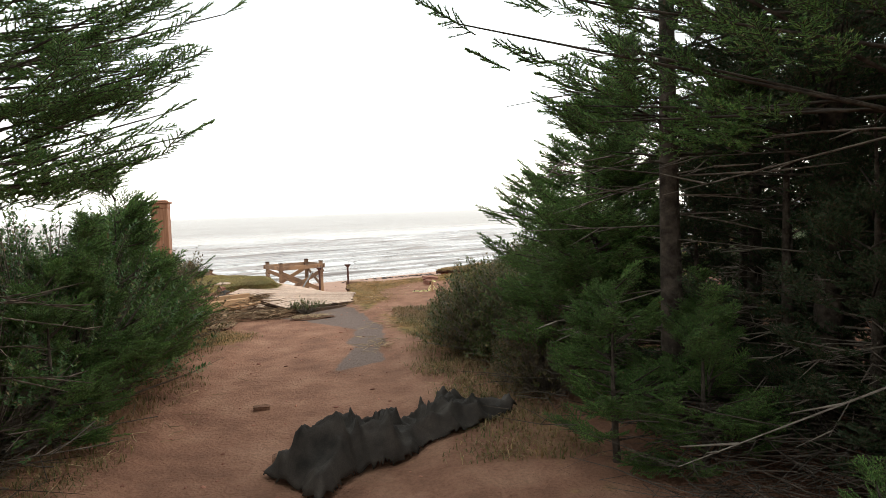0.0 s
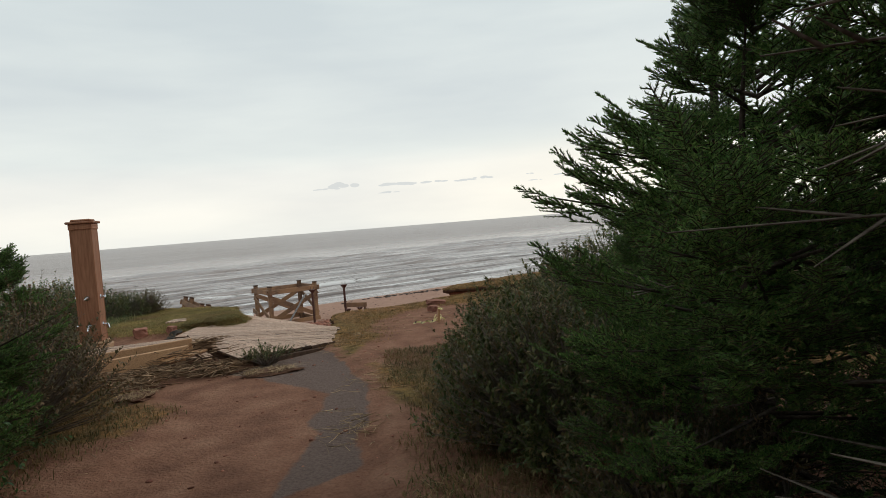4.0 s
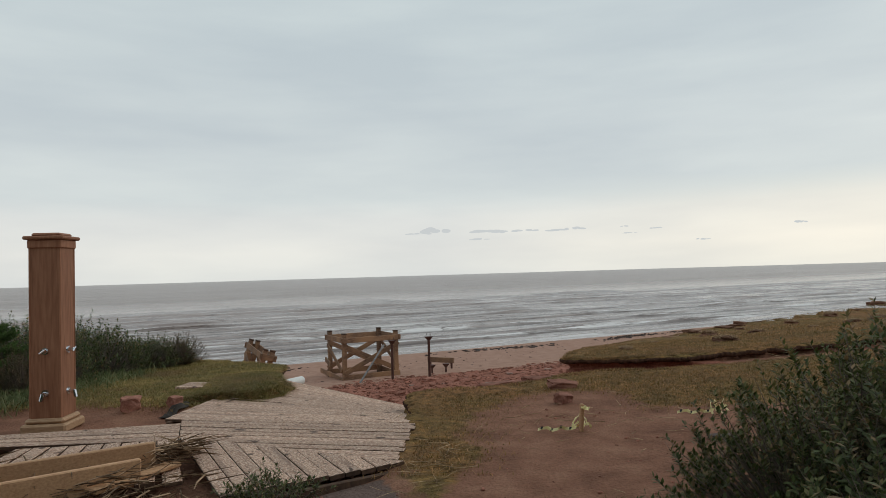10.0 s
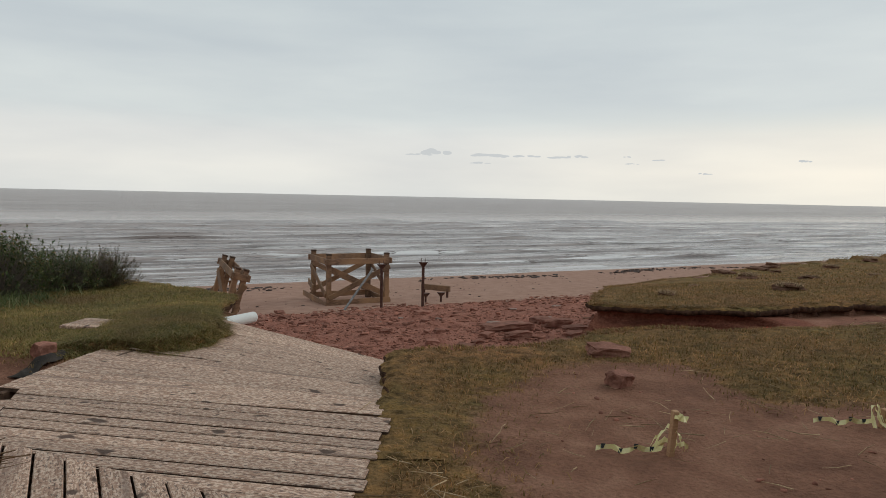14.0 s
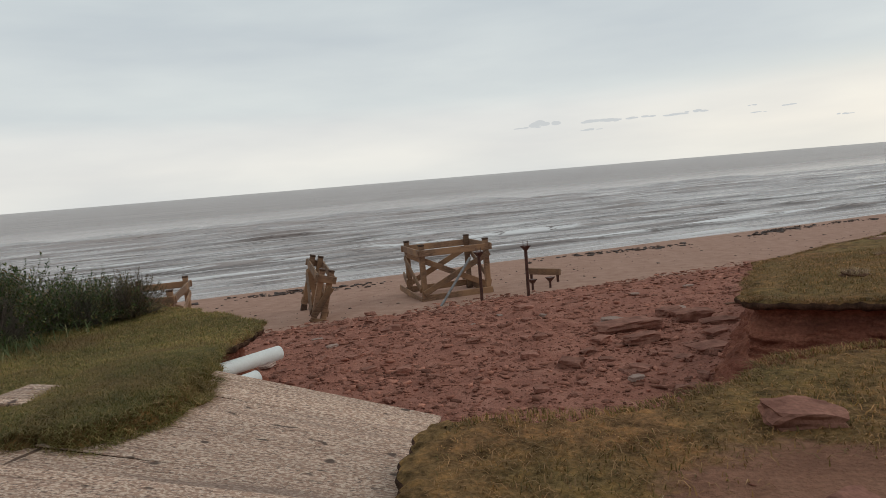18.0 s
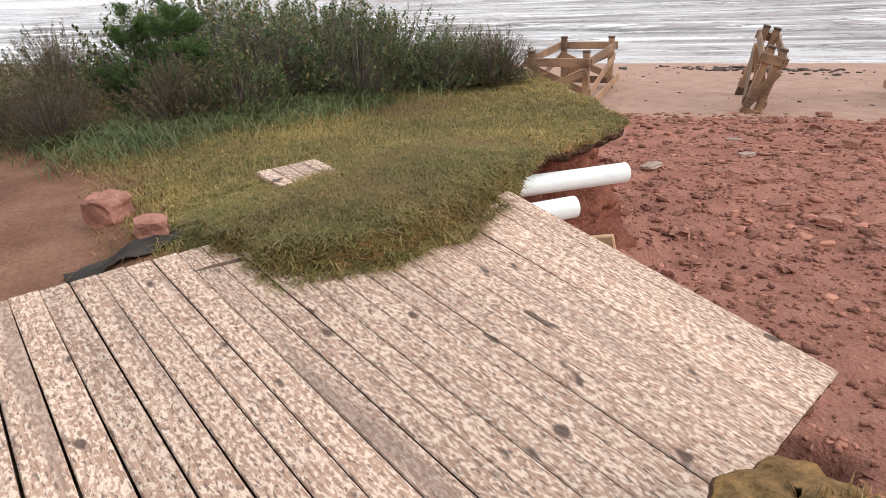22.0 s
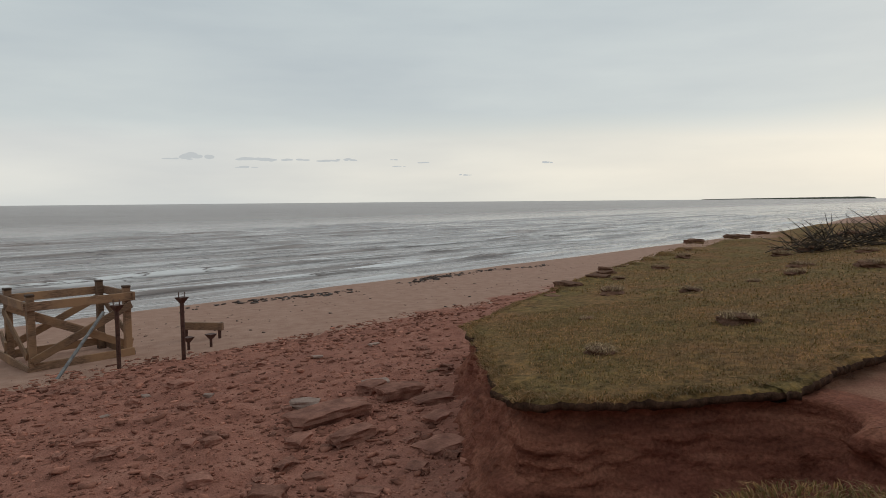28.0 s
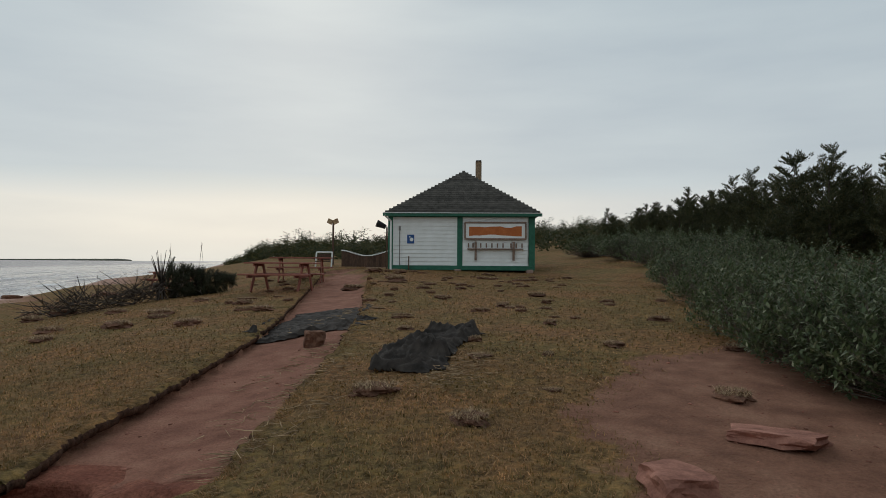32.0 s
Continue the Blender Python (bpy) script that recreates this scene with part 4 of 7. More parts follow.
def tap(side, z, spout):
    m = pose(0, 0, 0, 0, 0, side)
    bm = bmesh.new()
    rod(bm, m @ Vector((0.0, -0.158, z)), m @ Vector((0.0, -0.172, z)), 0.042, 0.038, 18)
    rose = part("tap_plate", bm, M["chrome"], shower, "round chrome plate")
    bm = bmesh.new()
    if spout:
        rod(bm, m @ Vector((0.0, -0.17, z)), m @ Vector((0.0, -0.23, z - 0.015)), 0.02, 0.022, 14)
        rod(bm, m @ Vector((0.0, -0.222, z)), m @ Vector((-0.01, -0.245, z - 0.075)), 0.023, 0.019, 14)
        part("spout", bm, M["chrome"], rose)
    else:
        rod(bm, m @ Vector((0.0, -0.17, z)), m @ Vector((0.0, -0.222, z)), 0.028, 0.024, 16)
        rod(bm, m @ Vector((-0.03, -0.226, z - 0.02)), m @ Vector((0.03, -0.226, z + 0.02)), 0.009, 0.009, 8)
        part("handle", bm, M["chrome"], rose)


for side in (0, 90, 180, 270):
    tap(side, 0.87, False)
    tap(side, 0.42, True)

# ---------------------------------------------------------------- pipes and cover
for p, q, r in (((-4.75, 11.95, 0.06), (-3.93, 14.36, -0.01), 0.068), ((-4.25, 12.2, -0.02), (-3.80, 13.70, -0.05), 0.068)):
    pipe = thing("drain_pipe", "thick white plastic drain pipe sticking out of the clay bank", "pipe", p, "drain pipes")
    d = Vector(q) - Vector(p)
    bm = rod(bmesh.new(), (0, 0, 0), d, r, r, 28, False)
    bmesh.ops.solidify(bm, geom=bm.faces[:], thickness=0.009)
    part("tube", bm, M["pvc"], pipe, smooth=True)
    e0 = d.normalized()
    bm = rod(bmesh.new(), d - e0 * 0.03, d - e0 * 0.018, r - 0.004, r - 0.004, 24)
    part("end_plug", bm, M["pvc"], pipe)
cover = thing("plank_cover", "small square plank cover lying in the turf", "cover", (-4.82, 12.38, 0.232), turn=-3) 
for n in range(4):
    part("slat", block(bmesh.new(), pose(0, -0.15 + 0.10 * n, 0.02), (0.38, 0.094, 0.035), 0.005), M["deck"], cover)
for s in (-0.14, 0.14):
    part("batten", block(bmesh.new(), pose(s, 0, -0.018), (0.07, 0.36, 0.036), 0.004), M["dark_timber"], cover)

# ---------------------------------------------------------------- wrecked trestles on the beach
TU, TV = Vector((0.853, 0.522, 0)), Vector((-0.522, 0.853, 0))


def trestle(name, label, at, turn, wide, deep, tall, lean=0.0, sill=True):
    """A braced frame of square posts: two bents with caps, diagonals and low rails."""
    t = thing(name, label, "trestle", at, "trestles", turn)
    t.rotation_euler = (radians(lean), 0, radians(turn))
    tb, w, d = M["timber"], wide / 2, deep / 2
    for x in (-w, w):
        for y in (-d, d):
            rise = tall + 0.03
            part("post", block(bmesh.new(), pose(x, y, rise / 2), (0.15, 0.15, rise), 0.012), tb, t)
            part("post_cap", block(bmesh.new(), pose(x, y, rise + 0.02), (0.165, 0.165, 0.05), 0.01), M["dark_timber"], t)
            part("shoe", block(bmesh.new(), pose(x, y, 0.06), (0.175, 0.175, 0.24), 0.01), M["dark_timber"], t)
    for y in (-d - 0.1, d + 0.1):
        beam("cap_beam", (-w - 0.16, y, tall - 0.18), (w + 0.16, y, tall - 0.18), 0.05, 0.19, tb, t)
        beam("low_rail", (-w - 0.1, y, 0.28), (w + 0.1, y, 0.28), 0.05, 0.19, tb, t)
        beam("brace", (-w - 0.05, y * 1.06, 0.42), (w + 0.05, y * 1.06, tall - 0.36), 0.05, 0.17, tb, t)
        beam("brace", (-w - 0.05, y * 0.80, tall - 0.36), (w + 0.05, y * 0.80, 0.42), 0.05, 0.17, tb, t)
    for x in (-w - 0.1, w + 0.1):
        beam("side_beam", (x, -d - 0.2, tall - 0.17), (x, d + 0.2, tall - 0.17), 0.05, 0.19, tb, t)
        beam("side_brace", (x, -d, 0.5), (x, d, tall - 0.45), 0.045, 0.16, tb, t)
        if sill:
            beam("sill", (x, -d - 0.1, 0.2), (x, d + 0.9, 0.26), 0.05, 0.19, tb, t)
    return t


tower_at = Vector((-6.1, 27.0, 0)) + TU * 1.0 + TV * 0.85
tower = trestle("pier_trestle", "tall braced timber pier trestle still standing on the beach sand", (*tower_at.xy, on(*tower_at.xy) - 0.15), 31.5, 2.0, 1.7, 1.78)
beam("outrigger", (-1.1, 1.1, 0.75), (-1.35, -0.3, 0.7), 0.05, 0.19, M["timber"], tower)
left_at = Vector((-12.0, 22.5, 0)) + TV * 1.75
trestle("pier_trestle", "low tilted timber pier trestle with broken beams on sand", (*left_at.xy, on(*left_at.xy) - 0.12), 29, 1.3, 3.3, 1.38, -1.0)
bent_at = Vector((-9.1, 25.6, 0))
trestle("pier_trestle", "narrow leaning timber pier bent seen nearly edge-on", (*bent_at.xy, on(*bent_at.xy) - 0.15), 31, 0.24, 2.6, 1.62, 3.0, False).rotation_euler.y = radians(15)


def screw_post(x, y, top, label):
    z = on(x, y)
    t = thing("screw_post", label, "post", (x, y, z - 0.2), "steel posts")
    bm = rod(bmesh.new(), (0, 0, 0), (0, 0, top - z + 0.2 - 0.12), 0.045, 0.045, 12)
    part("shaft", bm, M["rust"], t, smooth=False)
    bm = rod(bmesh.new(), (0, 0, top - z + 0.07), (0, 0, top - z + 0.2), 0.05, 0.15, 4)
    part("saddle", bm, M["rust"], t)
    for s in (-0.06, 0.06):
        part("lug", block(bmesh.new(), pose(s, 0, top - z + 0.26), (0.012, 0.05, 0.12), 0.002), M["rust"], t)


screw_post(-2.99, 26.4, -0.47, "thin rusty steel screw post with a forked saddle, standing in rubble")
screw_post(-4.25, 26.2, -0.55, "rusty steel screw post with a flat head beside the trestle")
strut = thing("steel_strut", "grey steel strut leaning against the trestle", "strut", (-5.0, 26.3, on(-5.0, 26.3)))
part("tube", rod(bmesh.new(), (-0.35, -0.5, -0.05), (0.35, 0.6, 1.15), 0.035, 0.035, 10), M["grey_steel"], strut)
for x, y, l, tn in ((-2.85, 29.6, 1.15, -24),):
    bb = thing("low_beam", "low timber beam on short screw posts in the sand", "beam", (x, y, on(x, y)), "low beams", tn)
    beam("timber", (-l / 2, 0, 0.34), (l / 2, 0, 0.34), 0.10, 0.2, M["timber"], bb)
    for s in (-l / 2 + 0.1, l / 2 - 0.1):
        part("foot", rod(bmesh.new(), (s, 0, -0.2), (s, 0, 0.26), 0.03, 0.05, 8), M["rust"], bb)

for x, y in ((-3.05, 28.0), (-2.55, 28.2)):
    anchor = thing("screw_anchor", "short rusty screw anchor with a saddle in the sand", "post", (x, y, on(x, y)), "screw anchors")
    part("shaft", rod(bmesh.new(), (0, 0, -0.2), (0, 0, 0.2), 0.035, 0.035, 10), M["rust"], anchor)
    part("saddle", rod(bmesh.new(), (0, 0, 0.2), (0, 0, 0.32), 0.05, 0.15, 4), M["rust"], anchor)

# ---------------------------------------------------------------- canteen hut
HX, HY, HZ = 27.82, 18.42, 1.18
hut = thing("canteen_hut", "white clapboard beach hut with green trim and grey hipped roof", "hut", (HX, HY, HZ), turn=13)
M["clapboard"] = surface("white_clapboard", (0.78, 0.78, 0.74), (0.86, 0.86, 0.83), 3.0, 0.6, 0.3, 0.1, vary=0.03)
M["green_trim"] = surface("green_trim", (0.018, 0.10, 0.062), (0.032, 0.15, 0.09), 6.0, 0.55, 0.35, 0.1)
M["shingle"] = surface("grey_shingles", (0.045, 0.040, 0.034), (0.10, 0.088, 0.075), 4.0, 0.95, 0.15, 0.5, vary=0.28)
M["orange"] = surface("orange_panel", (0.42, 0.11, 0.025), (0.52, 0.16, 0.045), 5.0, 0.6, 0.3, 0.1)
M["blue_sign"] = surface("blue_sign", (0.02, 0.07, 0.22), (0.03, 0.10, 0.30), 5.0, 0.5, 0.3, 0.0)
M["brick"] = surface("flue_brick", (0.20, 0.13, 0.08), (0.34, 0.24, 0.15), 8.0, 0.9, 0.2, 0.4)
M["frame_wood"] = surface("grey_frame_wood", (0.18, 0.12, 0.09), (0.30, 0.21, 0.16), 8.0, 0.8, 0.2, 0.3)
HW, HD, HH = 6.5, 8.5, 2.52
part("wall", block(bmesh.new(), pose(HD / 2, 0, HH / 2 + 0.1), (HD - 0.08, HW - 0.08, HH), 0), M["clapboard"], hut)
for y0, y1 in ((0.22, HW / 2 - 0.05), (-HW / 2 + 0.3, -0.02)):
    for n in range(13):
        z = 0.28 + n * 0.178
        m = pose(-0.018, (y0 + y1) / 2, z + 0.085, 0, 8, 0)
        part("clapboard", block(bmesh.new(), m, (0.022, y1 - y0, 0.185), 0.003), M["clapboard"], hut)
for y, w in ((HW / 2 - 0.0, 0.22), (0.10, 0.24), (-HW / 2 + 0.12, 0.28)):
    part("trim_post", block(bmesh.new(), pose(-0.035, y, HH / 2 + 0.1), (0.06, w, HH), 0.006), M["green_trim"], hut, "dark green trim board")
part("trim_sill", block(bmesh.new(), pose(-0.045, 0, 0.17), (0.07, HW, 0.2), 0.006), M["green_trim"], hut, "dark green trim board")
part("trim_top", block(bmesh.new(), pose(-0.03, 0, HH + 0.02), (0.08, HW, 0.16), 0.006), M["green_trim"], hut, "dark green trim board")
part("side_trim", block(bmesh.new(), pose(HD / 2, -HW / 2 - 0.01, HH / 2 + 0.1), (HD, 0.03, HH), 0.004), M["green_trim"], hut)
for y in (-HW / 2 + 0.2, 0.2, HW / 2 - 0.15):
    part("footing", block(bmesh.new(), pose(0.05, y, -0.06), (0.3, 0.3, 0.34), 0.02), M["pale_rock"], hut)
# roof: eaves and slopes laid with courses of shingles
EO, EZ, RZ = 0.32, HH + 0.1, 5.0
run_y, run_x = HW / 2 + EO, HW / 2 + EO
bm = bmesh.new()
ev = [bm.verts.new(c) for c in ((-EO, -run_y, EZ), (HD + EO, -run_y, EZ), (HD + EO, run_y, EZ), (-EO, run_y, EZ), (run_x - EO, 0, RZ), (HD + EO - run_x, 0, RZ))]
for f in ((0, 4, 3), (0, 1, 5, 4), (1, 2, 5), (2, 3, 4, 5), (0, 3, 2, 1)):
    bm.faces.new([ev[i] for i in f])
part("roof", bm, M["shingle"], hut, "grey-brown shingle roof")
part("fascia", block(bmesh.new(), pose(-EO + 0.01, 0, EZ - 0.06), (0.05, 2 * run_y, 0.15), 0.005), M["green_trim"], hut, "dark green fascia board")
part("drip_edge", block(bmesh.new(), pose(-EO - 0.02, 0, EZ + 0.01), (0.05, 2 * run_y, 0.03), 0.003), M["clapboard"], hut)
slope_len = math.hypot(run_x, RZ - EZ)
tilt = math.degrees(math.atan2(RZ - EZ, run_x))
courses = 22
rnd = random.Random(9)
for c in range(courses):
    s = (c + 0.5) / courses
    half = run_y * (1 - s)
    y = -half
    bm = bmesh.new()
    while y < half - 0.02:
        w = min(rnd.uniform(0.22, 0.42), half - y)
        m = pose(-EO + s * run_x - 0.012, y + w / 2, EZ + s * (RZ - EZ) + 0.016 + rnd.uniform(0, 0.004), 0, -tilt + 2.0, 0)
        block(bm, m, (slope_len / courses * 1.12, w - 0.01, 0.014))
        y += w
    part("shingle_course", bm, M["shingle"], hut)
bm = rod(bmesh.new(), (run_x + 1.4, -0.75, RZ - 1.0), (run_x + 1.4, -0.75, RZ + 0.75), 0.16, 0.16, 4)
part("chimney", bm, M["brick"], hut, "slim tan flue")
part("chimney_cap", block(bmesh.new(), pose(run_x + 1.4, -0.75, RZ + 0.78), (0.3, 0.3, 0.06), 0.01), M["grey_steel"], hut)
bm = bmesh.new()
rod(bm, (-0.08, HW / 2 - 0.02, 0.05), (-0.08, HW / 2 - 0.02, HH - 0.25), 0.045, 0.045, 10)
rod(bm, (-0.08, HW / 2 - 0.02, HH - 0.25), (-EO, HW / 2 + 0.25, EZ - 0.08), 0.045, 0.045, 10)
part("downpipe", bm, M["clapboard"], hut, "white downpipe")
bm = rod(bmesh.new(), (-0.06, HW / 2 - 0.42, 0.0), (-0.06, HW / 2 - 0.42, 1.95), 0.02, 0.02, 8)
rod(bm, (-0.06, HW / 2 - 0.42, 1.85), (-0.06, HW / 2 - 0.42, 2.05), 0.045, 0.045, 8)
part("conduit", bm, M["grey_steel"], hut)
# blue sign, menu board and serving shelf
sg = part("sign_plate", block(bmesh.new(), pose(-0.05, HW / 2 - 0.92, 1.46), (0.015, 0.32, 0.4), 0.004), M["blue_sign"], hut, "blue square access sign")
bm = rod(bmesh.new(), (-0.062, HW / 2 - 0.96, 1.44), (-0.066, HW / 2 - 0.96, 1.44), 0.085, 0.085, 14)
rod(bm, (-0.062, HW / 2 - 0.88, 1.56), (-0.066, HW / 2 - 0.88, 1.56), 0.03, 0.03, 10)
part("sign_symbol", bm, M["clapboard"], sg)
MY = -HW / 4 + 0.13
menu = part("menu_board", block(bmesh.new(), pose(-0.10, MY, 1.86), (0.05, 2.66, 0.78), 0.006), M["clapboard"], hut, "long framed menu board")
for y, z, w, h in ((MY, 2.22, 2.78, 0.08), (MY, 1.48, 2.78, 0.08), (MY - 1.36, 1.85, 0.08, 0.66), (MY + 1.36, 1.85, 0.08, 0.66)):
    part("frame", block(bmesh.new(), pose(-0.13, y, z), (0.06, w, h), 0.006), M["frame_wood"], menu)
bm = bmesh.new()
rnd = random.Random(2)
edge_top = [(MY - 1.18 + 0.236 * n, 1.83 + 0.2 + rnd.uniform(-0.05, 0.03)) for n in range(11)]
edge_low = [(MY + 1.18 - 0.236 * n, 1.83 - 0.2 + rnd.uniform(-0.03, 0.05)) for n in range(11)]
bm.faces.new([bm.verts.new((-0.1285, y, z)) for y, z in edge_top + edge_low])
part("paint_patch", bm, M["orange"], menu, "rough orange painted patch")
shelf = part("shelf_board", block(bmesh.new(), pose(-0.12, MY, 1.03), (0.16, 2.5, 0.05), 0.005), M["frame_wood"], hut, "worn serving shelf")
for s in (-0.82, 0.88):
    part("bracket", block(bmesh.new(), pose(-0.10, MY + s, 0.94), (0.08, 0.10, 0.85), 0.008), M["frame_wood"], shelf)
for s in (-1.2, -0.95, -0.7, -0.35, -0.1, 0.15, 0.4, 0.65, 1.0, 1.2):
    part("hook", block(bmesh.new(), pose(-0.075, MY + s, 1.19), (0.04, 0.06, 0.2), 0.006), M["frame_wood"], shelf)
stake2 = thing("marker_stake", "short dark stake in front of the hut", "stake", (HX - 0.7, HY + HW / 2 - 0.95, on(HX - 0.7, HY + HW / 2 - 0.95)))
part("shaft", rod(bmesh.new(), (0, 0, -0.1), (0, 0, 0.62), 0.03, 0.025, 8), M["dark_timber"], stake2)
lamp = thing("flood_lamp", "black outdoor lamp with bracket on the hut corner", "lamp", (HX + 0.1, HY + HW / 2 + 0.35, HZ + 1.95))
part("head", rod(bmesh.new(), (-0.05, 0.1, 0.1), (-0.2, 0.5, 0.28), 0.10, 0.17, 12), M["black"], lamp)
part("arm", rod(bmesh.new(), (0, -0.25, 0.0), (0, 0.15, 0.12), 0.03, 0.03, 8), M["clapboard"], lamp)
part("post", rod(bmesh.new(), (0.1, 0.1, -1.95), (0.1, 0.1, 0.1), 0.04, 0.04, 8), M["dark_timber"], lamp)

# terrace fence and gate seen beside the hut
def terrace(x, y, z, length):
    t = thing("terrace_fence", "dark wooden terrace fence with a curved pale top rail", "fence", (x, y, z))
    n = int(length / 0.16)
    for k in range(n):
        h = 0.72 + 0.14 * math.cos(k / n * 6.28)
        part("board", block(bmesh.new(), pose(0, k * 0.16, h / 2), (0.03, 0.15, h), 0.004), M["dark_timber"], t)
        part("top_rail", block(bmesh.new(), pose(-0.01, k * 0.16, h + 0.02), (0.07, 0.165, 0.05), 0.004), M["clapboard"], t, "pale top rail")
    part("plinth", block(bmesh.new(), pose(-0.1, length / 2, -0.03), (0.3, length + 0.4, 0.1), 0.01), M["frame_wood"], t)
    return t


terrace(30.5, 22.6, on(30.5, 22.6) + 0.0, 3.1)
cart = thing("bench_swing", "small dark bench with a pale curved frame beside the fence", "bench", (30.2, 26.4, on(30.2, 26.4)))
part("back", block(bmesh.new(), pose(0, 0, 0.5), (0.05, 0.7, 0.35), 0.02), M["dark_timber"], cart)
part("seat", block(bmesh.new(), pose(-0.2, 0, 0.28), (0.4, 0.7, 0.05), 0.01), M["dark_timber"], cart)
for s in (-0.45, 0.45):
    part("side_frame", rod(bmesh.new(), (-0.1, s, -0.05), (0.02, s, 0.75), 0.04, 0.04, 8), M["clapboard"], cart)
part("top_frame", rod(bmesh.new(), (0.02, -0.45, 0.75), (0.02, 0.45, 0.75), 0.04, 0.04, 8), M["clapboard"], cart)
sp = thing("sign_post", "slim post with two pale weathered direction boards", "signpost", (33.8, 27.6, on(33.8, 27.6)))
part("post", block(bmesh.new(), pose(0, 0, 1.2), (0.09, 0.09, 2.7), 0.01), M["dark_timber"], sp)
for s in (-0.18, 0.18):
    part("arrow_board", block(bmesh.new(), pose(-0.05, s, 2.5, 25 * (1 if s > 0 else -1), 0, 0), (0.03, 0.34, 0.28), 0.01), M["straw"], sp)


def picnic(at, turn):
    t = thing("picnic_table", "weathered red-stained wooden picnic table standing on the turf", "picnic table", at, "picnic tables", turn)
    mt = M["red_wood"]
    for n in range(5):
        part("top_plank", block(bmesh.new(), pose(0, -0.3 + 0.15 * n, 0.74), (1.85, 0.14, 0.04), 0.006), mt, t)
    for y in (-0.72, -0.58, 0.58, 0.72):
        part("seat_plank", block(bmesh.new(), pose(0, y, 0.44), (1.85, 0.135, 0.04), 0.006), mt, t)
    for x in (-0.62, 0.62):
        beam("leg", (x, -0.2, 0.72), (x, -0.62, 0.0), 0.04, 0.1, mt, t)
        beam("leg", (x, 0.2, 0.72), (x, 0.62, 0.0), 0.04, 0.1, mt, t)
        beam("seat_bearer", (x + 0.04, -0.78, 0.40), (x + 0.04, 0.78, 0.40), 0.04, 0.09, mt, t)
        beam("top_bearer", (x + 0.04, -0.36, 0.69), (x + 0.04, 0.36, 0.69), 0.04, 0.08, mt, t)
    t.matrix_basis = t.matrix_basis @ Matrix.Scale(1.15, 4)
    return t


M["red_wood"] = wood("red_stained_wood", (0.20, 0.065, 0.045), (0.36, 0.14, 0.10), (3, 20, 20), 0.15, 0.75)
for x, y, tn in ((17.0, 21.35, 100), (20.2, 22.4, 112), (27.5, 33.6, 95)):
    picnic((x, y, on(x, y)), tn)

# ---------------------------------------------------------------- plants: generators


def frames_along(way, up=(0.0, 0.0, 1.0)):
    """Turning matrices, a row each, whose x axes follow the ways."""
    x = way / np.linalg.norm(way, axis=-1, keepdims=True)
    y = np.cross(np.broadcast_to(up, x.shape), x)
    y /= np.maximum(np.linalg.norm(y, axis=-1, keepdims=True), 1e-6)
    return np.stack([x, y, np.cross(x, y)], -1)


def strew(verts, faces, places, turns, sizes):
    """Many copies of one small shape, as arrays of one mesh."""
    v = np.einsum("nij,nkj->nki", turns, verts[None] * np.reshape(sizes, (len(places), 1, -1))) + places[:, None]
    f = faces[None] + (np.arange(len(places)) * len(verts))[:, None, None]
    return v.reshape(-1, 3), f.reshape(-1, faces.shape[1])


def joined(bits):
    vs, fs, n = [], [], 0
    for v, f in bits:
        vs.append(v)
        fs.append(f + n)
        n += len(v)
    return np.concatenate(vs), np.concatenate(fs)


def sticks(a, b, r0, r1):
    """Three-sided tapering sticks from a to b, as arrays."""
    t = frames_along(b - a)
    ang = np.array([0, 2.094, 4.189])
    ring = np.stack([np.zeros(3), np.cos(ang), np.sin(ang)], 1)
    off = np.einsum("nij,kj->nki", t, ring)
    r0, r1 = np.broadcast_to(r0, len(a)), np.broadcast_to(r1, len(a))
    v = np.concatenate([a[:, None] + off * r0[:, None, None], b[:, None] + off * r1[:, None, None]], 1)
    f = np.array([[0, 1, 4, 3], [1, 2, 5, 4], [2, 0, 3, 5]])
    f = f[None] + (np.arange(len(a)) * 6)[:, None, None]
    return v.reshape(-1, 3), f.reshape(-1, 4)


def frond(seed, length, twigs, gap, needle, wide, ring):
    """A flat spruce spray along +x: its stems as segments, and its needles as triangles."""
    rng = np.random.RandomState(seed)
    segs = [(np.zeros(3), np.array([length, 0, -0.03]))]
    for n in range(twigs):
        s = 0.12 + 0.85 * n / twigs
        side = 1 if n % 2 else -1
        p = segs[0][1] * s
        l = (0.48 * (1 - s) + 0.10) * length * rng.uniform(0.8, 1.2)
        a = rng.uniform(0.65, 0.95)
        segs.append((p, p + l * np.array([math.cos(a), side * math.sin(a), rng.uniform(-0.22, 0.12)])))
    vs = []
    for a, b in segs:
        d = b - a
        l = np.linalg.norm(d)
        n = max(2, int(l / gap))
        s = (np.arange(n * ring) // ring + rng.rand(n * ring)) / n
        p = a + d * s[:, None]
        t = frames_along(d[None])[0]
        ang = rng.uniform(-0.5, 3.64, n * ring)
        ln = needle * rng.uniform(0.75, 1.2, n * ring)
        fwd = rng.uniform(0.45, 0.9, n * ring)
        out = np.stack([fwd, np.cos(ang) * 0.75, np.sin(ang) * 0.75], 1) @ t.T
        sidev = np.cross(out, np.broadcast_to(t[:, 0], out.shape))
        sidev /= np.maximum(np.linalg.norm(sidev, axis=1, keepdims=True), 1e-6)
        vs.append(np.stack([p - sidev * wide / 2, p + sidev * wide / 2, p + out * ln[:, None]], 1))
    v = np.concatenate(vs).reshape(-1, 3)
    return v, np.arange(len(v)).reshape(-1, 3), segs


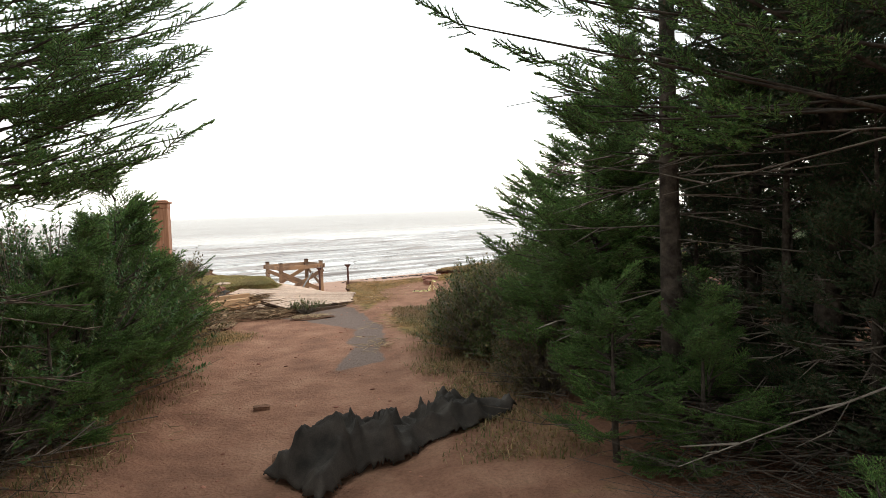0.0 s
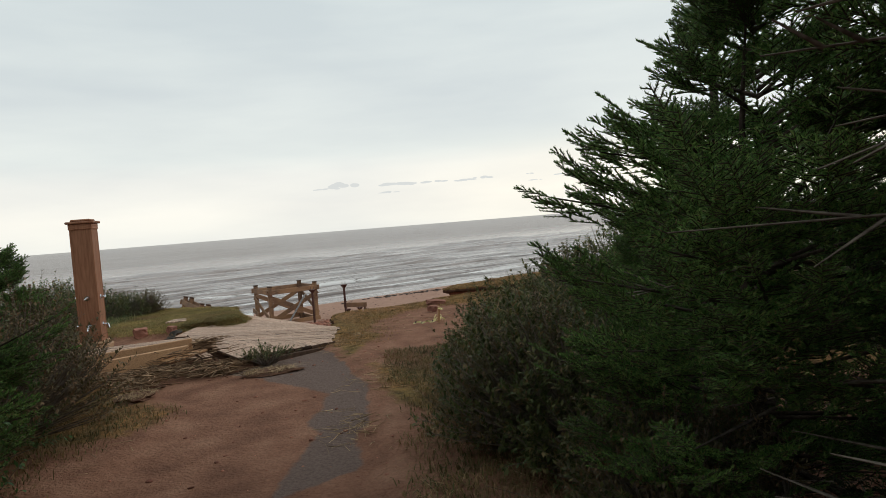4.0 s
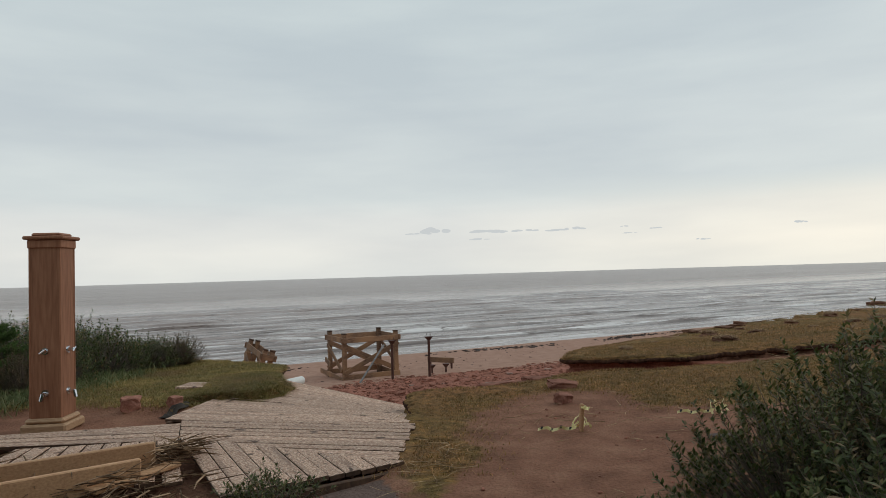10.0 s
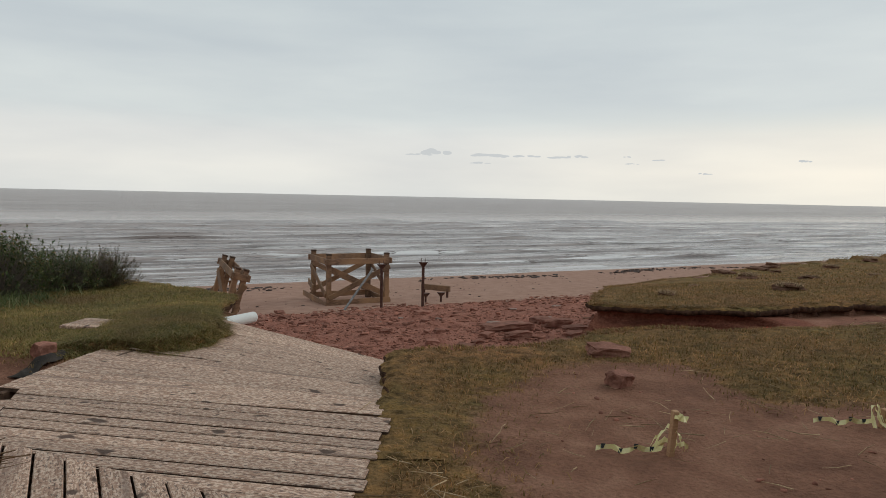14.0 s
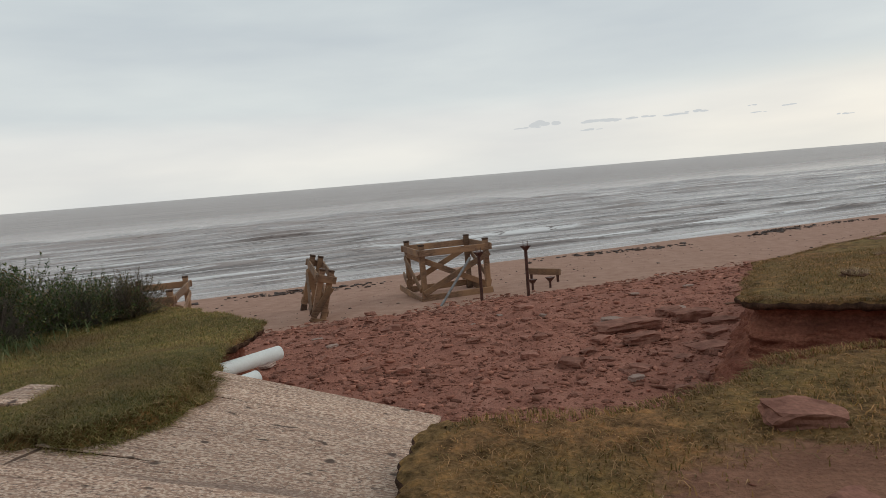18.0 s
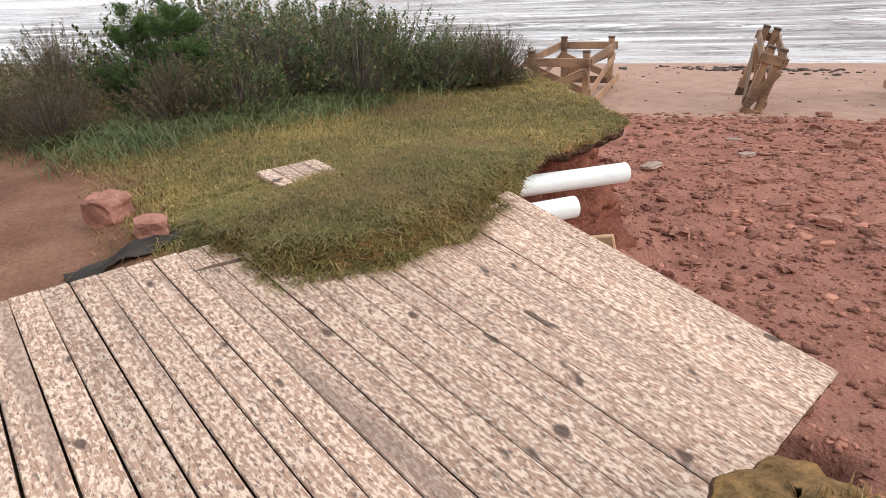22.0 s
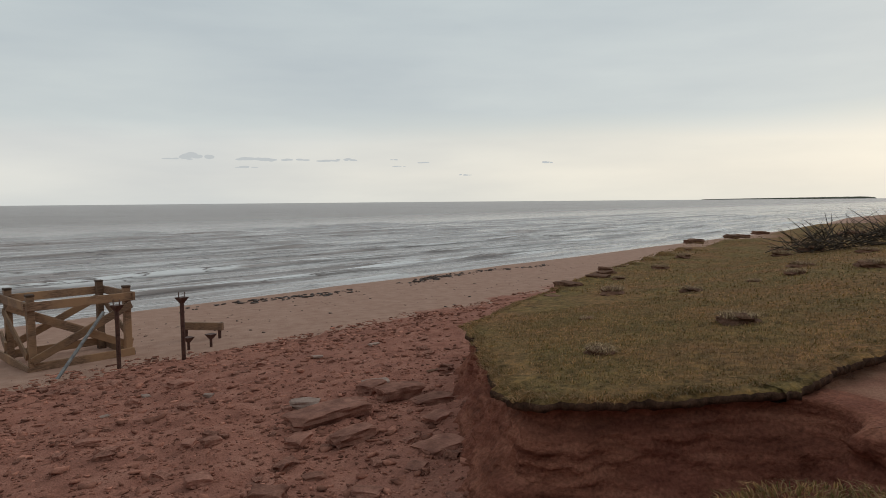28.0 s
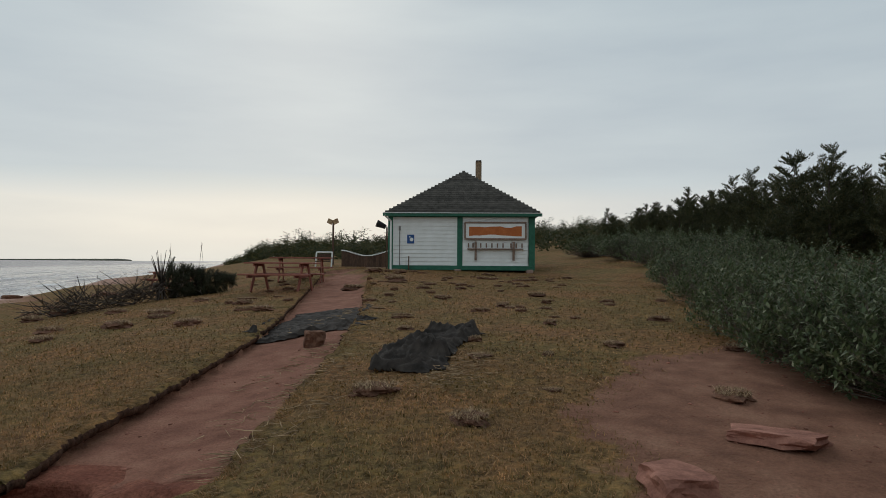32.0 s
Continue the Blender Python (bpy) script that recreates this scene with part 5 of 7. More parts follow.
NEAR_FROND = frond(1, 0.34, 9, 0.0165, 0.024, 0.0095, 4)
MID_FROND = frond(2, 0.44, 9, 0.030, 0.036, 0.0150, 3)
FAR_FROND = frond(3, 0.90, 6, 0.10, 0.17, 0.055, 2)


def spruce(name, seed, tall, low, radius, count, template, needles, dead=0, label="", at=None, size=1.0, peak=0.12, foot=0.55, lumpy=0.30, taper=0.85, shift=(0.0, 0.0)):
    """A spruce: tapered trunk, limbs, dead lower twigs and a ragged, tiered crown of sprays."""
    rng = np.random.RandomState(seed)
    t = thing(name, label, "tree", at or (0, 0, 0))
    bm = bmesh.new()
    bend = rng.uniform(-0.12, 0.12, 2)
    zs = np.linspace(0, tall, 9)
    line = [Vector((bend[0] * math.sin(z / tall * 3), bend[1] * math.sin(z / tall * 2.4), z - 0.15)) for z in zs]
    for a, b, z0, z1 in zip(line, line[1:], zs, zs[1:]):
        rod(bm, a, b, 0.032 * tall ** 0.6 * (1 - 0.93 * z0 / tall), 0.032 * tall ** 0.6 * (1 - 0.93 * z1 / tall), 8, False)
    part("trunk", bm, M["bark"], t, smooth=True)
    v0, f0, segs = template
    # boughs: each a limb that sags and lifts at its end, set with a fan of sprays
    each = 5 if template is FAR_FROND else 14
    boughs = max(12, count // each)
    s = rng.rand(boughs * 5)
    prof = np.where(s < peak, foot + (1 - foot) * s / peak, ((1 - s) / (1 - peak)) ** taper)
    s = s[rng.rand(len(s)) < 0.18 + 0.82 * prof][:boughs]
    n = len(s)
    prof = np.where(s < peak, foot + (1 - foot) * s / peak, ((1 - s) / (1 - peak)) ** taper)
    az = np.arange(n) * 2.39996 + rng.uniform(-0.5, 0.5, n)
    z = low + (tall - low) * s
    bulge = np.clip(1 + lumpy * lumps(np.cos(az) * 1.1 + 3 + z, np.sin(az) * 1.1 + z * 1.7, 1.9, seed), 0.6, 1.22)
    reach = np.maximum(radius * prof * bulge * rng.uniform(0.62, 1.0, n), 0.12)
    dip = rng.uniform(-0.16, 0.16, n) + 0.40 * s
    u = np.sort(rng.uniform(0.22, 1.0, (n, each)) ** 0.75, axis=1)
    u[:, -1] = 1.0
    side = np.where(np.arange(each) % 2 == 0, 1.0, -1.0) * rng.uniform(0.25, 1.0, (n, each)) * (1.05 - 0.9 * (u - 0.22))
    out = reach[:, None] * u
    hop = side * np.minimum(0.10 * reach[:, None] + 0.05, 0.16) * (1.2 - u)
    px = np.cos(az)[:, None] * out - np.sin(az)[:, None] * hop + (shift[0] * prof)[:, None]
    py = np.sin(az)[:, None] * out + np.cos(az)[:, None] * hop + (shift[1] * prof)[:, None]
    pz = z[:, None] + out * dip[:, None] + 0.16 * reach[:, None] * u ** 3 + rng.uniform(-0.07, 0.07, (n, each))
    places = np.stack([px, py, pz], -1).reshape(-1, 3)
    yaw = az[:, None] + 1.35 * side * (1 - 0.45 * u)
    turns = np.stack([np.cos(yaw), np.sin(yaw), dip[:, None] + 0.20 + 0.25 * u + rng.uniform(-0.15, 0.45, (n, each))], -1).reshape(-1, 3)
    sizes = (rng.uniform(0.65, 1.05, (n, each)) * (1.05 - 0.35 * u)).ravel() * size
    lb = np.stack([px[:, -1], py[:, -1], pz[:, -1]], 1)
    la = np.stack([0 * z, 0 * z, z], 1)
    tops = np.array([(0, 0, tall - 0.12 - 0.09 * k) for k in range(7)])
    places = np.concatenate([places, tops])
    turns = np.concatenate([turns, np.stack([rng.uniform(-0.5, 0.5, 7), rng.uniform(-0.5, 0.5, 7), np.ones(7)], 1)])
    sizes = np.concatenate([sizes, np.full(7, 0.7 * size)])
    places, tw = np.array(places), frames_along(np.array(turns, float))
    roll = rng.uniform(-0.5, 0.5, len(places))
    c, s_ = np.cos(roll), np.sin(roll)
    spin = np.zeros((len(places), 3, 3))
    spin[:, 0, 0], spin[:, 1, 1], spin[:, 2, 2], spin[:, 1, 2], spin[:, 2, 1] = 1, c, c, -s_, s_
    tw = tw @ spin
    sheet("crown", *strew(v0, f0, places, tw, np.array(sizes)), needles, t)
    if template is not FAR_FROND:
        sa = np.array([a for a, b in segs])
        sb = np.array([b for a, b in segs])
        fa = np.einsum("nij,kj->nki", tw, sa) * np.array(sizes)[:, None, None] + places[:, None]
        fb = np.einsum("nij,kj->nki", tw, sb) * np.array(sizes)[:, None, None] + places[:, None]
        keep = len(segs) if template is NEAR_FROND else 1
        bits = [sticks(np.array(la), np.array(lb), 0.013, 0.004), sticks(fa[:, :keep].reshape(-1, 3), fb[:, :keep].reshape(-1, 3), 0.0032, 0.0016)]
        sheet("limbwork", *joined(bits), M["bark"], t)
    if dead:
        da, db = [], []
        for k in range(dead):
            z, az, l = rng.uniform(0.15, max(low, 0.6) + 0.9), rng.uniform(0, 6.283), rng.uniform(0.4, 1.25)
            a = np.array([0, 0, z])
            b = a + l * np.array([math.cos(az), math.sin(az), rng.uniform(-0.35, 0.15)])
            da.append(a), db.append(b)
            for m in range(3):
                s = rng.uniform(0.3, 0.95)
                p = a + (b - a) * s
                da.append(p), db.append(p + rng.uniform(0.12, 0.4) * np.array([math.cos(az + rng.uniform(-0.9, 0.9)), math.sin(az + rng.uniform(-0.9, 0.9)), rng.uniform(-0.4, 0.3)]))
        sheet("deadwood", *sticks(np.array(da), np.array(db), 0.008, 0.0025), M["twig"], t)
    return t


LEAF = np.array([(0, 0, 0), (0.45, 0.5, 0.06), (1.0, 0, 0.0), (0.45, -0.5, 0.06)])
LEAF_F = np.array([[0, 1, 2, 3]])


def shrub(name, seed, tall, radius, twigs, leaves, leaf, material, label, at=(0, 0, 0), spray=0.24, kindof="shrub", bare=0.1):
    """A shrub: forked stems, and twigs set all round with small leaves."""
    rng = np.random.RandomState(seed)
    t = thing(name, label, kindof, at)
    az, el = rng.uniform(0, 6.283, twigs), np.arcsin(rng.uniform(0.02, 1, twigs))
    rr = rng.uniform(0.55, 1.0, twigs) ** 0.5 * (1 + 0.22 * np.sin(3 * az + seed) + 0.12 * np.sin(7 * az))
    tip = np.stack([np.cos(az) * np.cos(el) * radius * rr, np.sin(az) * np.cos(el) * radius * rr, 0.12 + np.sin(el) * (tall - 0.12) * rr], 1)
    d = np.stack([np.cos(az) * np.cos(el) * 0.8, np.sin(az) * np.cos(el) * 0.8, 0.45 + np.sin(el)], 1) + rng.uniform(-0.35, 0.35, (twigs, 3))
    d /= np.linalg.norm(d, axis=1, keepdims=True)
    ln = spray * rng.uniform(0.6, 1.35, twigs)
    root = tip * rng.uniform(0.05, 0.35, (twigs, 1)) * (1, 1, 0.3)
    elbow = tip * (0.75, 0.75, 0.7)
    ends = tip + d * ln[:, None]
    stems = joined([sticks(root, elbow, 0.007, 0.005), sticks(elbow, tip, 0.005, 0.003), sticks(tip, ends, 0.003, 0.001)])
    sheet("stemwork", *stems, M["twig"], t)
    full = rng.rand(twigs) > bare
    tip, d, ln = tip[full], d[full], ln[full]
    k = len(tip)
    s = rng.uniform(-0.35, 1.0, (k, leaves))
    p = tip[:, None] + d[:, None] * (s * ln[:, None])[..., None]
    tf = frames_along(d)
    ang = np.arange(leaves)[None] * 2.4 + rng.uniform(0, 6.28, (k, 1))
    out = np.stack([rng.uniform(0.35, 1.0, (k, leaves)), np.cos(ang), np.sin(ang)], -1)
    way = np.einsum("nij,nkj->nki", tf, out).reshape(-1, 3)
    places = p.reshape(-1, 3)
    lf = LEAF * np.array([leaf, leaf * 0.42, leaf])
    sheet("leaves", *strew(lf, LEAF_F, places, frames_along(way, (0.2, 0.1, 1)), rng.uniform(0.7, 1.3, len(places))), material, t)
    return t


def blades(name, x, y, z, tall, wide, material, lean=0.5, seed=0, droop=None):
    """Grass: a bent blade of two faces at each place."""
    rng = np.random.RandomState(seed)
    n = len(x)
    az = rng.uniform(0, 6.283, n)
    h = tall * rng.uniform(0.5, 1.25, n)
    le = lean * rng.uniform(0.1, 1.4, n)
    side = np.stack([-np.sin(az), np.cos(az), 0 * az], 1) * (wide * rng.uniform(0.7, 1.3, n))[:, None]
    ahead = np.stack([np.cos(az), np.sin(az), 0 * az], 1)
    if droop is not None:
        ahead = 0.5 * ahead + droop
    base = np.stack([x, y, z - 0.01], 1)
    mid = base + ahead * (h * le * 0.35)[:, None] + np.stack([0 * h, 0 * h, h * 0.6], 1)
    top = base + ahead * (h * le * 1.1)[:, None] + np.stack([0 * h, 0 * h, h * (1.0 - 0.35 * le)], 1)
    v = np.stack([base - side, base + side, mid + side * 0.7, mid - side * 0.7, top], 1).reshape(-1, 3)
    i = (np.arange(n) * 5)[:, None]
    f = np.concatenate([np.stack([i + 0, i + 1, i + 2], -1)[:, 0], np.stack([i + 0, i + 2, i + 3], -1)[:, 0], np.stack([i + 3, i + 2, i + 4], -1)[:, 0]])
    ob = sheet(name, v, f, material)
    return ob


def scatter(box, n, seed, keep):
    rng = np.random.RandomState(seed)
    x, y = rng.uniform(box[0], box[1], n), rng.uniform(box[2], box[3], n)
    ok = keep(x, y) > rng.rand(n)
    return x[ok], y[ok]


# ---------------------------------------------------------------- woods along the path
near_a = spruce("spruce_tree", 11, 6.4, 2.0, 1.2, 1150, NEAR_FROND, M["needle"], 40, "dark green spruce with dead lower twigs beside the path", (1.45, 1.1, 0.1), peak=0.2, foot=0.75, shift=(-0.2, -0.2))
near_b = spruce("spruce_tree", 12, 2.65, 0.35, 1.0, 1400, NEAR_FROND, M["needle"], 6, "bushy bright green spruce leaning over the path", (1.3, 2.5, 0.1), peak=0.42, foot=0.85, lumpy=0.10, taper=1.0, shift=(-0.2, -0.3))
near_c = spruce("spruce_tree", 16, 4.7, 0.30, 0.72, 1300, NEAR_FROND, M["needle"], 4, "slim dark green spruce rising behind the bayberry shrubs", (2.55, 5.3, 0.1), peak=0.24, foot=0.75, lumpy=0.18, taper=1.1)
left_a = spruce("spruce_tree", 15, 4.3, 1.85, 1.75, 2100, NEAR_FROND, M["needle"], 40, "gnarled flat-topped spruce with bare lower branches beside the path", (-3.4, 0.75, 0.1), peak=0.42, foot=0.75, lumpy=0.14, taper=0.5)
near_d = spruce("spruce_tree", 18, 6.2, 2.05, 2.15, 1800, NEAR_FROND, M["needle"], 8, "broad green spruce with long boughs over the path", (1.75, -0.85, 0.1), peak=0.16, foot=0.95, lumpy=0.15)
mid_a = spruce("spruce_tree", 13, 7.0, 1.4, 1.6, 1000, MID_FROND, M["needle_shade"], 40, "tall spruce with needles coloured dark for shade and many bare twigs", (2.2, 0.5, 0.1), peak=0.25, foot=0.7)
# added as a dark screen where the woods show only shade
under_a = spruce("understory_spruce", 17, 3.4, 0.10, 1.15, 420, MID_FROND, M["needle_shade"], 30, "low spruce with needles coloured dark for shade, added to screen the woods", (2.9, 0.2, 0.1), peak=0.2, foot=0.9)
small_a = spruce("young_spruce", 14, 1.75, 0.12, 0.90, 560, NEAR_FROND, M["needle"], 0, "low young spruce among bayberry shrubs", (2.9, 6.7, 0.1), peak=0.3, foot=0.8)
# copies behind the starting point stay out of view, added to darken the woods
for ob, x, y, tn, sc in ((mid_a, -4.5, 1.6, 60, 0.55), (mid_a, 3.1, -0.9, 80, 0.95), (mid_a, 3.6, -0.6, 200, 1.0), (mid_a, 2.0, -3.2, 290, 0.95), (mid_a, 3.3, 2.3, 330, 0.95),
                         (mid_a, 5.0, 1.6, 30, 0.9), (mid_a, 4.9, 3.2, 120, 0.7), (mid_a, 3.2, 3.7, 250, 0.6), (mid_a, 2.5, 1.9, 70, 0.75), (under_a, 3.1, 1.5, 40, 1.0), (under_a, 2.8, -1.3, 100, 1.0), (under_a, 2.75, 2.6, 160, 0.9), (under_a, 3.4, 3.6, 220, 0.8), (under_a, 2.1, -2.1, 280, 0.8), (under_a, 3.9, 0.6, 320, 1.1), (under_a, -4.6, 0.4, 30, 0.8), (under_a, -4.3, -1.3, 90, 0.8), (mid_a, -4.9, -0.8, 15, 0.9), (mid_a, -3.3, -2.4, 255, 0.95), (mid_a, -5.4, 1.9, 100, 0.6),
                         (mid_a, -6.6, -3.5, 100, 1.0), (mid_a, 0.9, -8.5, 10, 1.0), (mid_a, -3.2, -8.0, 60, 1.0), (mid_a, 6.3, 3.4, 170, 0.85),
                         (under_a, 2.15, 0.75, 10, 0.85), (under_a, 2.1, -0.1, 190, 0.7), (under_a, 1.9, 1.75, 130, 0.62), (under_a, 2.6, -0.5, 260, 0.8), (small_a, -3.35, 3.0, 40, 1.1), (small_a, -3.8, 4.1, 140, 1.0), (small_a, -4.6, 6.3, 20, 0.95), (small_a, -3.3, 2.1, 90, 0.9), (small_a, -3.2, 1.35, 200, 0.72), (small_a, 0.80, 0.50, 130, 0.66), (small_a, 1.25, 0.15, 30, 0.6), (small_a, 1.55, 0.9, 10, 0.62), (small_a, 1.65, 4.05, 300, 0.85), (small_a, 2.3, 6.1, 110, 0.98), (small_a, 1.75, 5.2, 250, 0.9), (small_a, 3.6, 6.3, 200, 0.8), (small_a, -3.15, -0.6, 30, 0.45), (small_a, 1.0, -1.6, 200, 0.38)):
    copy_thing(ob, pose(x, y, on(x, y), 0, 0, tn) @ Matrix.Scale(sc, 4))

bay = shrub("bayberry_shrub", 31, 0.84, 0.85, 720, 26, 0.044, M["leaf_dark"], "dense dark green bayberry shrub beside the path", (0.75, 3.75, on(0.75, 3.75)), 0.17)
green = shrub("green_shrub", 32, 1.55, 1.0, 560, 26, 0.046, M["leaf_green"], "tall rounded green shrub beside the path", (-3.75, 2.2, on(-3.75, 2.2)))
brown = shrub("browned_shrub", 33, 1.1, 0.85, 480, 24, 0.042, M["leaf_brown"], "wind-burnt brown and green shrub", (-4.0, 5.0, on(-4.0, 5.0)), bare=0.1)
for ob, x, y, tn, sc in ((bay, 0.7, 4.6, 70, 0.95), (bay, 0.75, 5.5, 140, 0.95), (bay, 1.2, 6.3, 200, 0.95), (bay, 2.0, 6.7, 250, 0.95), (bay, 2.9, 6.9, 300, 0.9), (bay, 0.95, 2.9, 330, 0.85),
                         (brown, 0.45, 4.1, 50, 0.75), (brown, 1.35, 6.9, 160, 0.7), (brown, 0.75, 2.3, 10, 0.6), (bay, 3.6, 7.4, 100, 0.8), (bay, 0.95, 7.15, 20, 0.85), (bay, 1.65, 7.5, 80, 1.1), (bay, 2.45, 7.7, 190, 1.35), (bay, 3.3, 8.0, 260, 1.3),
                         (green, -3.85, 3.3, 80, 0.98), (green, -4.0, 4.2, 160, 0.85), (green, -5.0, 3.4, 220, 1.05), (brown, -4.15, 5.9, 100, 0.95), (green, -5.0, 5.1, 10, 0.8),
                         (green, -3.75, 1.3, 300, 0.8), (brown, -4.7, 6.8, 180, 0.85), (bay, -5.5, 6.4, 30, 1.0), (bay, -6.0, 7.6, 200, 0.9), (brown, -5.5, 7.9, 300, 0.7), (bay, -6.8, 8.4, 60, 0.9), (green, -6.3, 5.0, 60, 0.95)):
    copy_thing(ob, pose(x, y, on(x, y) - 0.03, 0, 0, tn) @ Matrix.Scale(sc, 4))

# shrubs on the seaward bank
bank = shrub("bank_shrub", 34, 0.88, 0.9, 420, 18, 0.052, M["leaf_bank"], "green and brown shrub on the grassy sea bank", (-8.0, 13.6, on(-8.0, 13.6)), 0.26, bare=0.22)
for ob, x, y, tn, sc in ((brown, -7.4, 12.5, 40, 0.5), (bank, -9.2, 13.0, 90, 1.05), (bank, -7.3, 13.0, 30, 0.6), (bank, -7.3, 14.3, 120, 0.75), (bank, -8.2, 14.6, 140, 0.95), (bank, -8.6, 11.5, 200, 0.55), (brown, -7.7, 11.5, 100, 0.5),
                         (bank, -10.3, 14.0, 250, 1.1), (small_a, -8.0, 12.75, 0, 0.6), (small_a, -8.5, 12.5, 90, 0.55), (bank, -6.9, 15.5, 30, 0.55), (bank, -7.2, 16.2, 30, 0.6), (bank, -8.2, 16.2, 30, 0.8), (bank, -8.0, 15.2, 210, 0.75), (bank, -9.3, 14.9, 300, 0.9), (bank, -9.6, 15.8, 330, 0.85), (brown, -10.2, 12.0, 10, 0.6), (bank, -7.0, 15.1, 20, 0.55), (bank, -7.4, 15.6, 80, 0.55),
                         (bank, -9.6, 10.4, 60, 0.95), (bank, -11.4, 10.2, 160, 1.2), (bank, -8.6, 9.4, 20, 0.85), (brown, -8.6, 10.4, 80, 0.8), (bank, -13.4, 9.5, 220, 1.3), (bank, -12.0, 13.4, 130, 1.1), (bank, -11.2, 15.2, 60, 0.9), (brown, -6.6, 15.6, 160, 0.45), (bank, -13.5, 12.0, 110, 1.2)):
    copy_thing(ob, pose(x, y, on(x, y) - 0.03, 0, 0, tn) @ Matrix.Scale(sc, 4))

# grey bayberry bank and the woods beyond it, towards the hut
grey = shrub("grey_bayberry", 35, 0.85, 0.95, 300, 16, 0.070, M["leaf_grey"], "grey-green bayberry shrub in a long low thicket", (8.6, 8.7, on(8.6, 8.7)), 0.2, bare=0.02)
rnd = random.Random(21)
EDGE = ((6.4, 8.0), (7.3, 8.5), (9.0, 8.75), (12.4, 8.9), (19.0, 9.0), (31.0, 9.9), (42.0, 14.2))
for k in range(74):
    s = (k / 74.0) ** 1.25 * (len(EDGE) - 1)
    n = min(int(s), len(EDGE) - 2)
    x = EDGE[n][0] + (EDGE[n + 1][0] - EDGE[n][0]) * (s - n)
    y = EDGE[n][1] + (EDGE[n + 1][1] - EDGE[n][1]) * (s - n)
    row = k % 4
    y -= row * 1.15 + rnd.uniform(-0.2, 0.3)
    x += rnd.uniform(-0.4, 0.4)
    copy_thing(grey, pose(x, y, on(x, y) - 0.03, 0, 0, rnd.uniform(0, 360)) @ Matrix.Scale(rnd.uniform(0.85, 1.25) * (1 + 0.012 * max(0, x - 8)), 4))
far_a = spruce("woodland_spruce", 41, 5.2, 0.2, 1.7, 420, FAR_FROND, M["needle_far"], 0, "dull green spruce at the edge of the woods", (24, 2.0, on(24, 2.0)), size=0.95)
far_b = spruce("woodland_spruce", 42, 4.2, 0.1, 2.1, 420, FAR_FROND, M["needle_far"], 0, "wind-clipped broad spruce at the edge of the woods", (29, 4.5, on(29, 4.5)), size=0.95)
for k in range(96):
    s = k / 96.0
    x = 15.0 + 42 * s + rnd.uniform(-1.5, 1.5)
    y = -2.4 + 16.0 * s + (k % 4) * -2.0 + rnd.uniform(-1, 1)
    copy_thing(far_a if k % 3 else far_b, pose(x, y, on(x, y) - 0.1, 0, 0, rnd.uniform(0, 360)) @ Matrix.Scale(rnd.uniform(0.72, 1.08) * (1 - 0.42 * s), 4))
far_c = spruce("woodland_spruce", 44, 6.5, 0.15, 1.7, 330, FAR_FROND, M["needle"], 0, "dense dark spruce inside the woods", (5.2, -0.6, on(5.2, -0.6)))
for x, y, sc in ((4.6, -3.2, 1.0), (6.8, -2.0, 1.1), (7.4, 0.4, 0.95), (6.2, 1.4, 0.8), (8.6, -4.0, 1.2), (3.6, -5.5, 1.0), (4.4, 0.9, 0.8), (2.9, -1.9, 0.7), (-6.2, 0.4, 0.75), (-7.5, -1.6, 0.9), (-6.0, -2.2, 0.9), (-5.2, -5.0, 1.0), (9.6, -1.2, 1.0)):
    copy_thing(far_c, pose(x, y, on(x, y) - 0.1, 0, 0, 97 * x) @ Matrix.Scale(sc, 4))
cone_v, cone_f = FAR_FROND[0], FAR_FROND[1]
rng = np.random.RandomState(77)
cnt = 2600
fx, fy = rng.uniform(48, 190, cnt), rng.uniform(-30, 120, cnt)
vv = -0.522 * fx + 0.853 * fy
ok = (vv < np.minimum(7 + 0.14 * (fx - 50), 17)) & (fy < 12 + 0.72 * fx)
fx, fy = fx[ok], fy[ok]
bits_p, bits_w, bits_s = [], [], []
for k in range(13):
    h = k / 13.0
    az = rng.uniform(0, 6.283, len(fx))
    tall = 1.5 + 1.3 * ((fx * 7.13) % 1.0)
    bits_p.append(np.stack([fx, fy, height(fx, fy) + tall * h], 1))
    bits_w.append(np.stack([np.cos(az), np.sin(az), 0 * az + 0.3 + h], 1))
    bits_s.append(1.6 * (1.05 - 0.75 * h) * np.ones(len(fx)))
thin = cone_f[::5]
tv = cone_v[thin.ravel()] * (0.8, 2.6, 1.8)
woods = sheet("far_woods", *strew(tv, np.arange(len(tv)).reshape(-1, 3), np.concatenate(bits_p), frames_along(np.concatenate(bits_w)), np.concatenate(bits_s)), M["needle_far"])
tagged(woods, "low distant spruce woods along the coast", "woods", kind="stuff")

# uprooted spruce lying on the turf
fallen = spruce("fallen_spruce", 43, 2.4, 0.3, 0.55, 1500, MID_FROND, M["needle_dark"], 14, "uprooted dark spruce lying on the turf with bare roots", (0, 0, 0), size=0.8, foot=0.9)
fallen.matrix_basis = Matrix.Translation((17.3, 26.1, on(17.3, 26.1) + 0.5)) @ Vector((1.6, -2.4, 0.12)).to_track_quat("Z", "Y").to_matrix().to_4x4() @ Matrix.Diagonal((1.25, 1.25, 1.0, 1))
rootrng = np.random.RandomState(5)
ra = np.zeros((46, 3)) + (0, 0, 0.1)
rb = ra + rootrng.uniform(-1, 1, (46, 3)) * (0.95, 0.95, 0.35)
sheet("rootwork", *sticks(ra, rb, 0.035, 0.006), M["bark"], fallen)

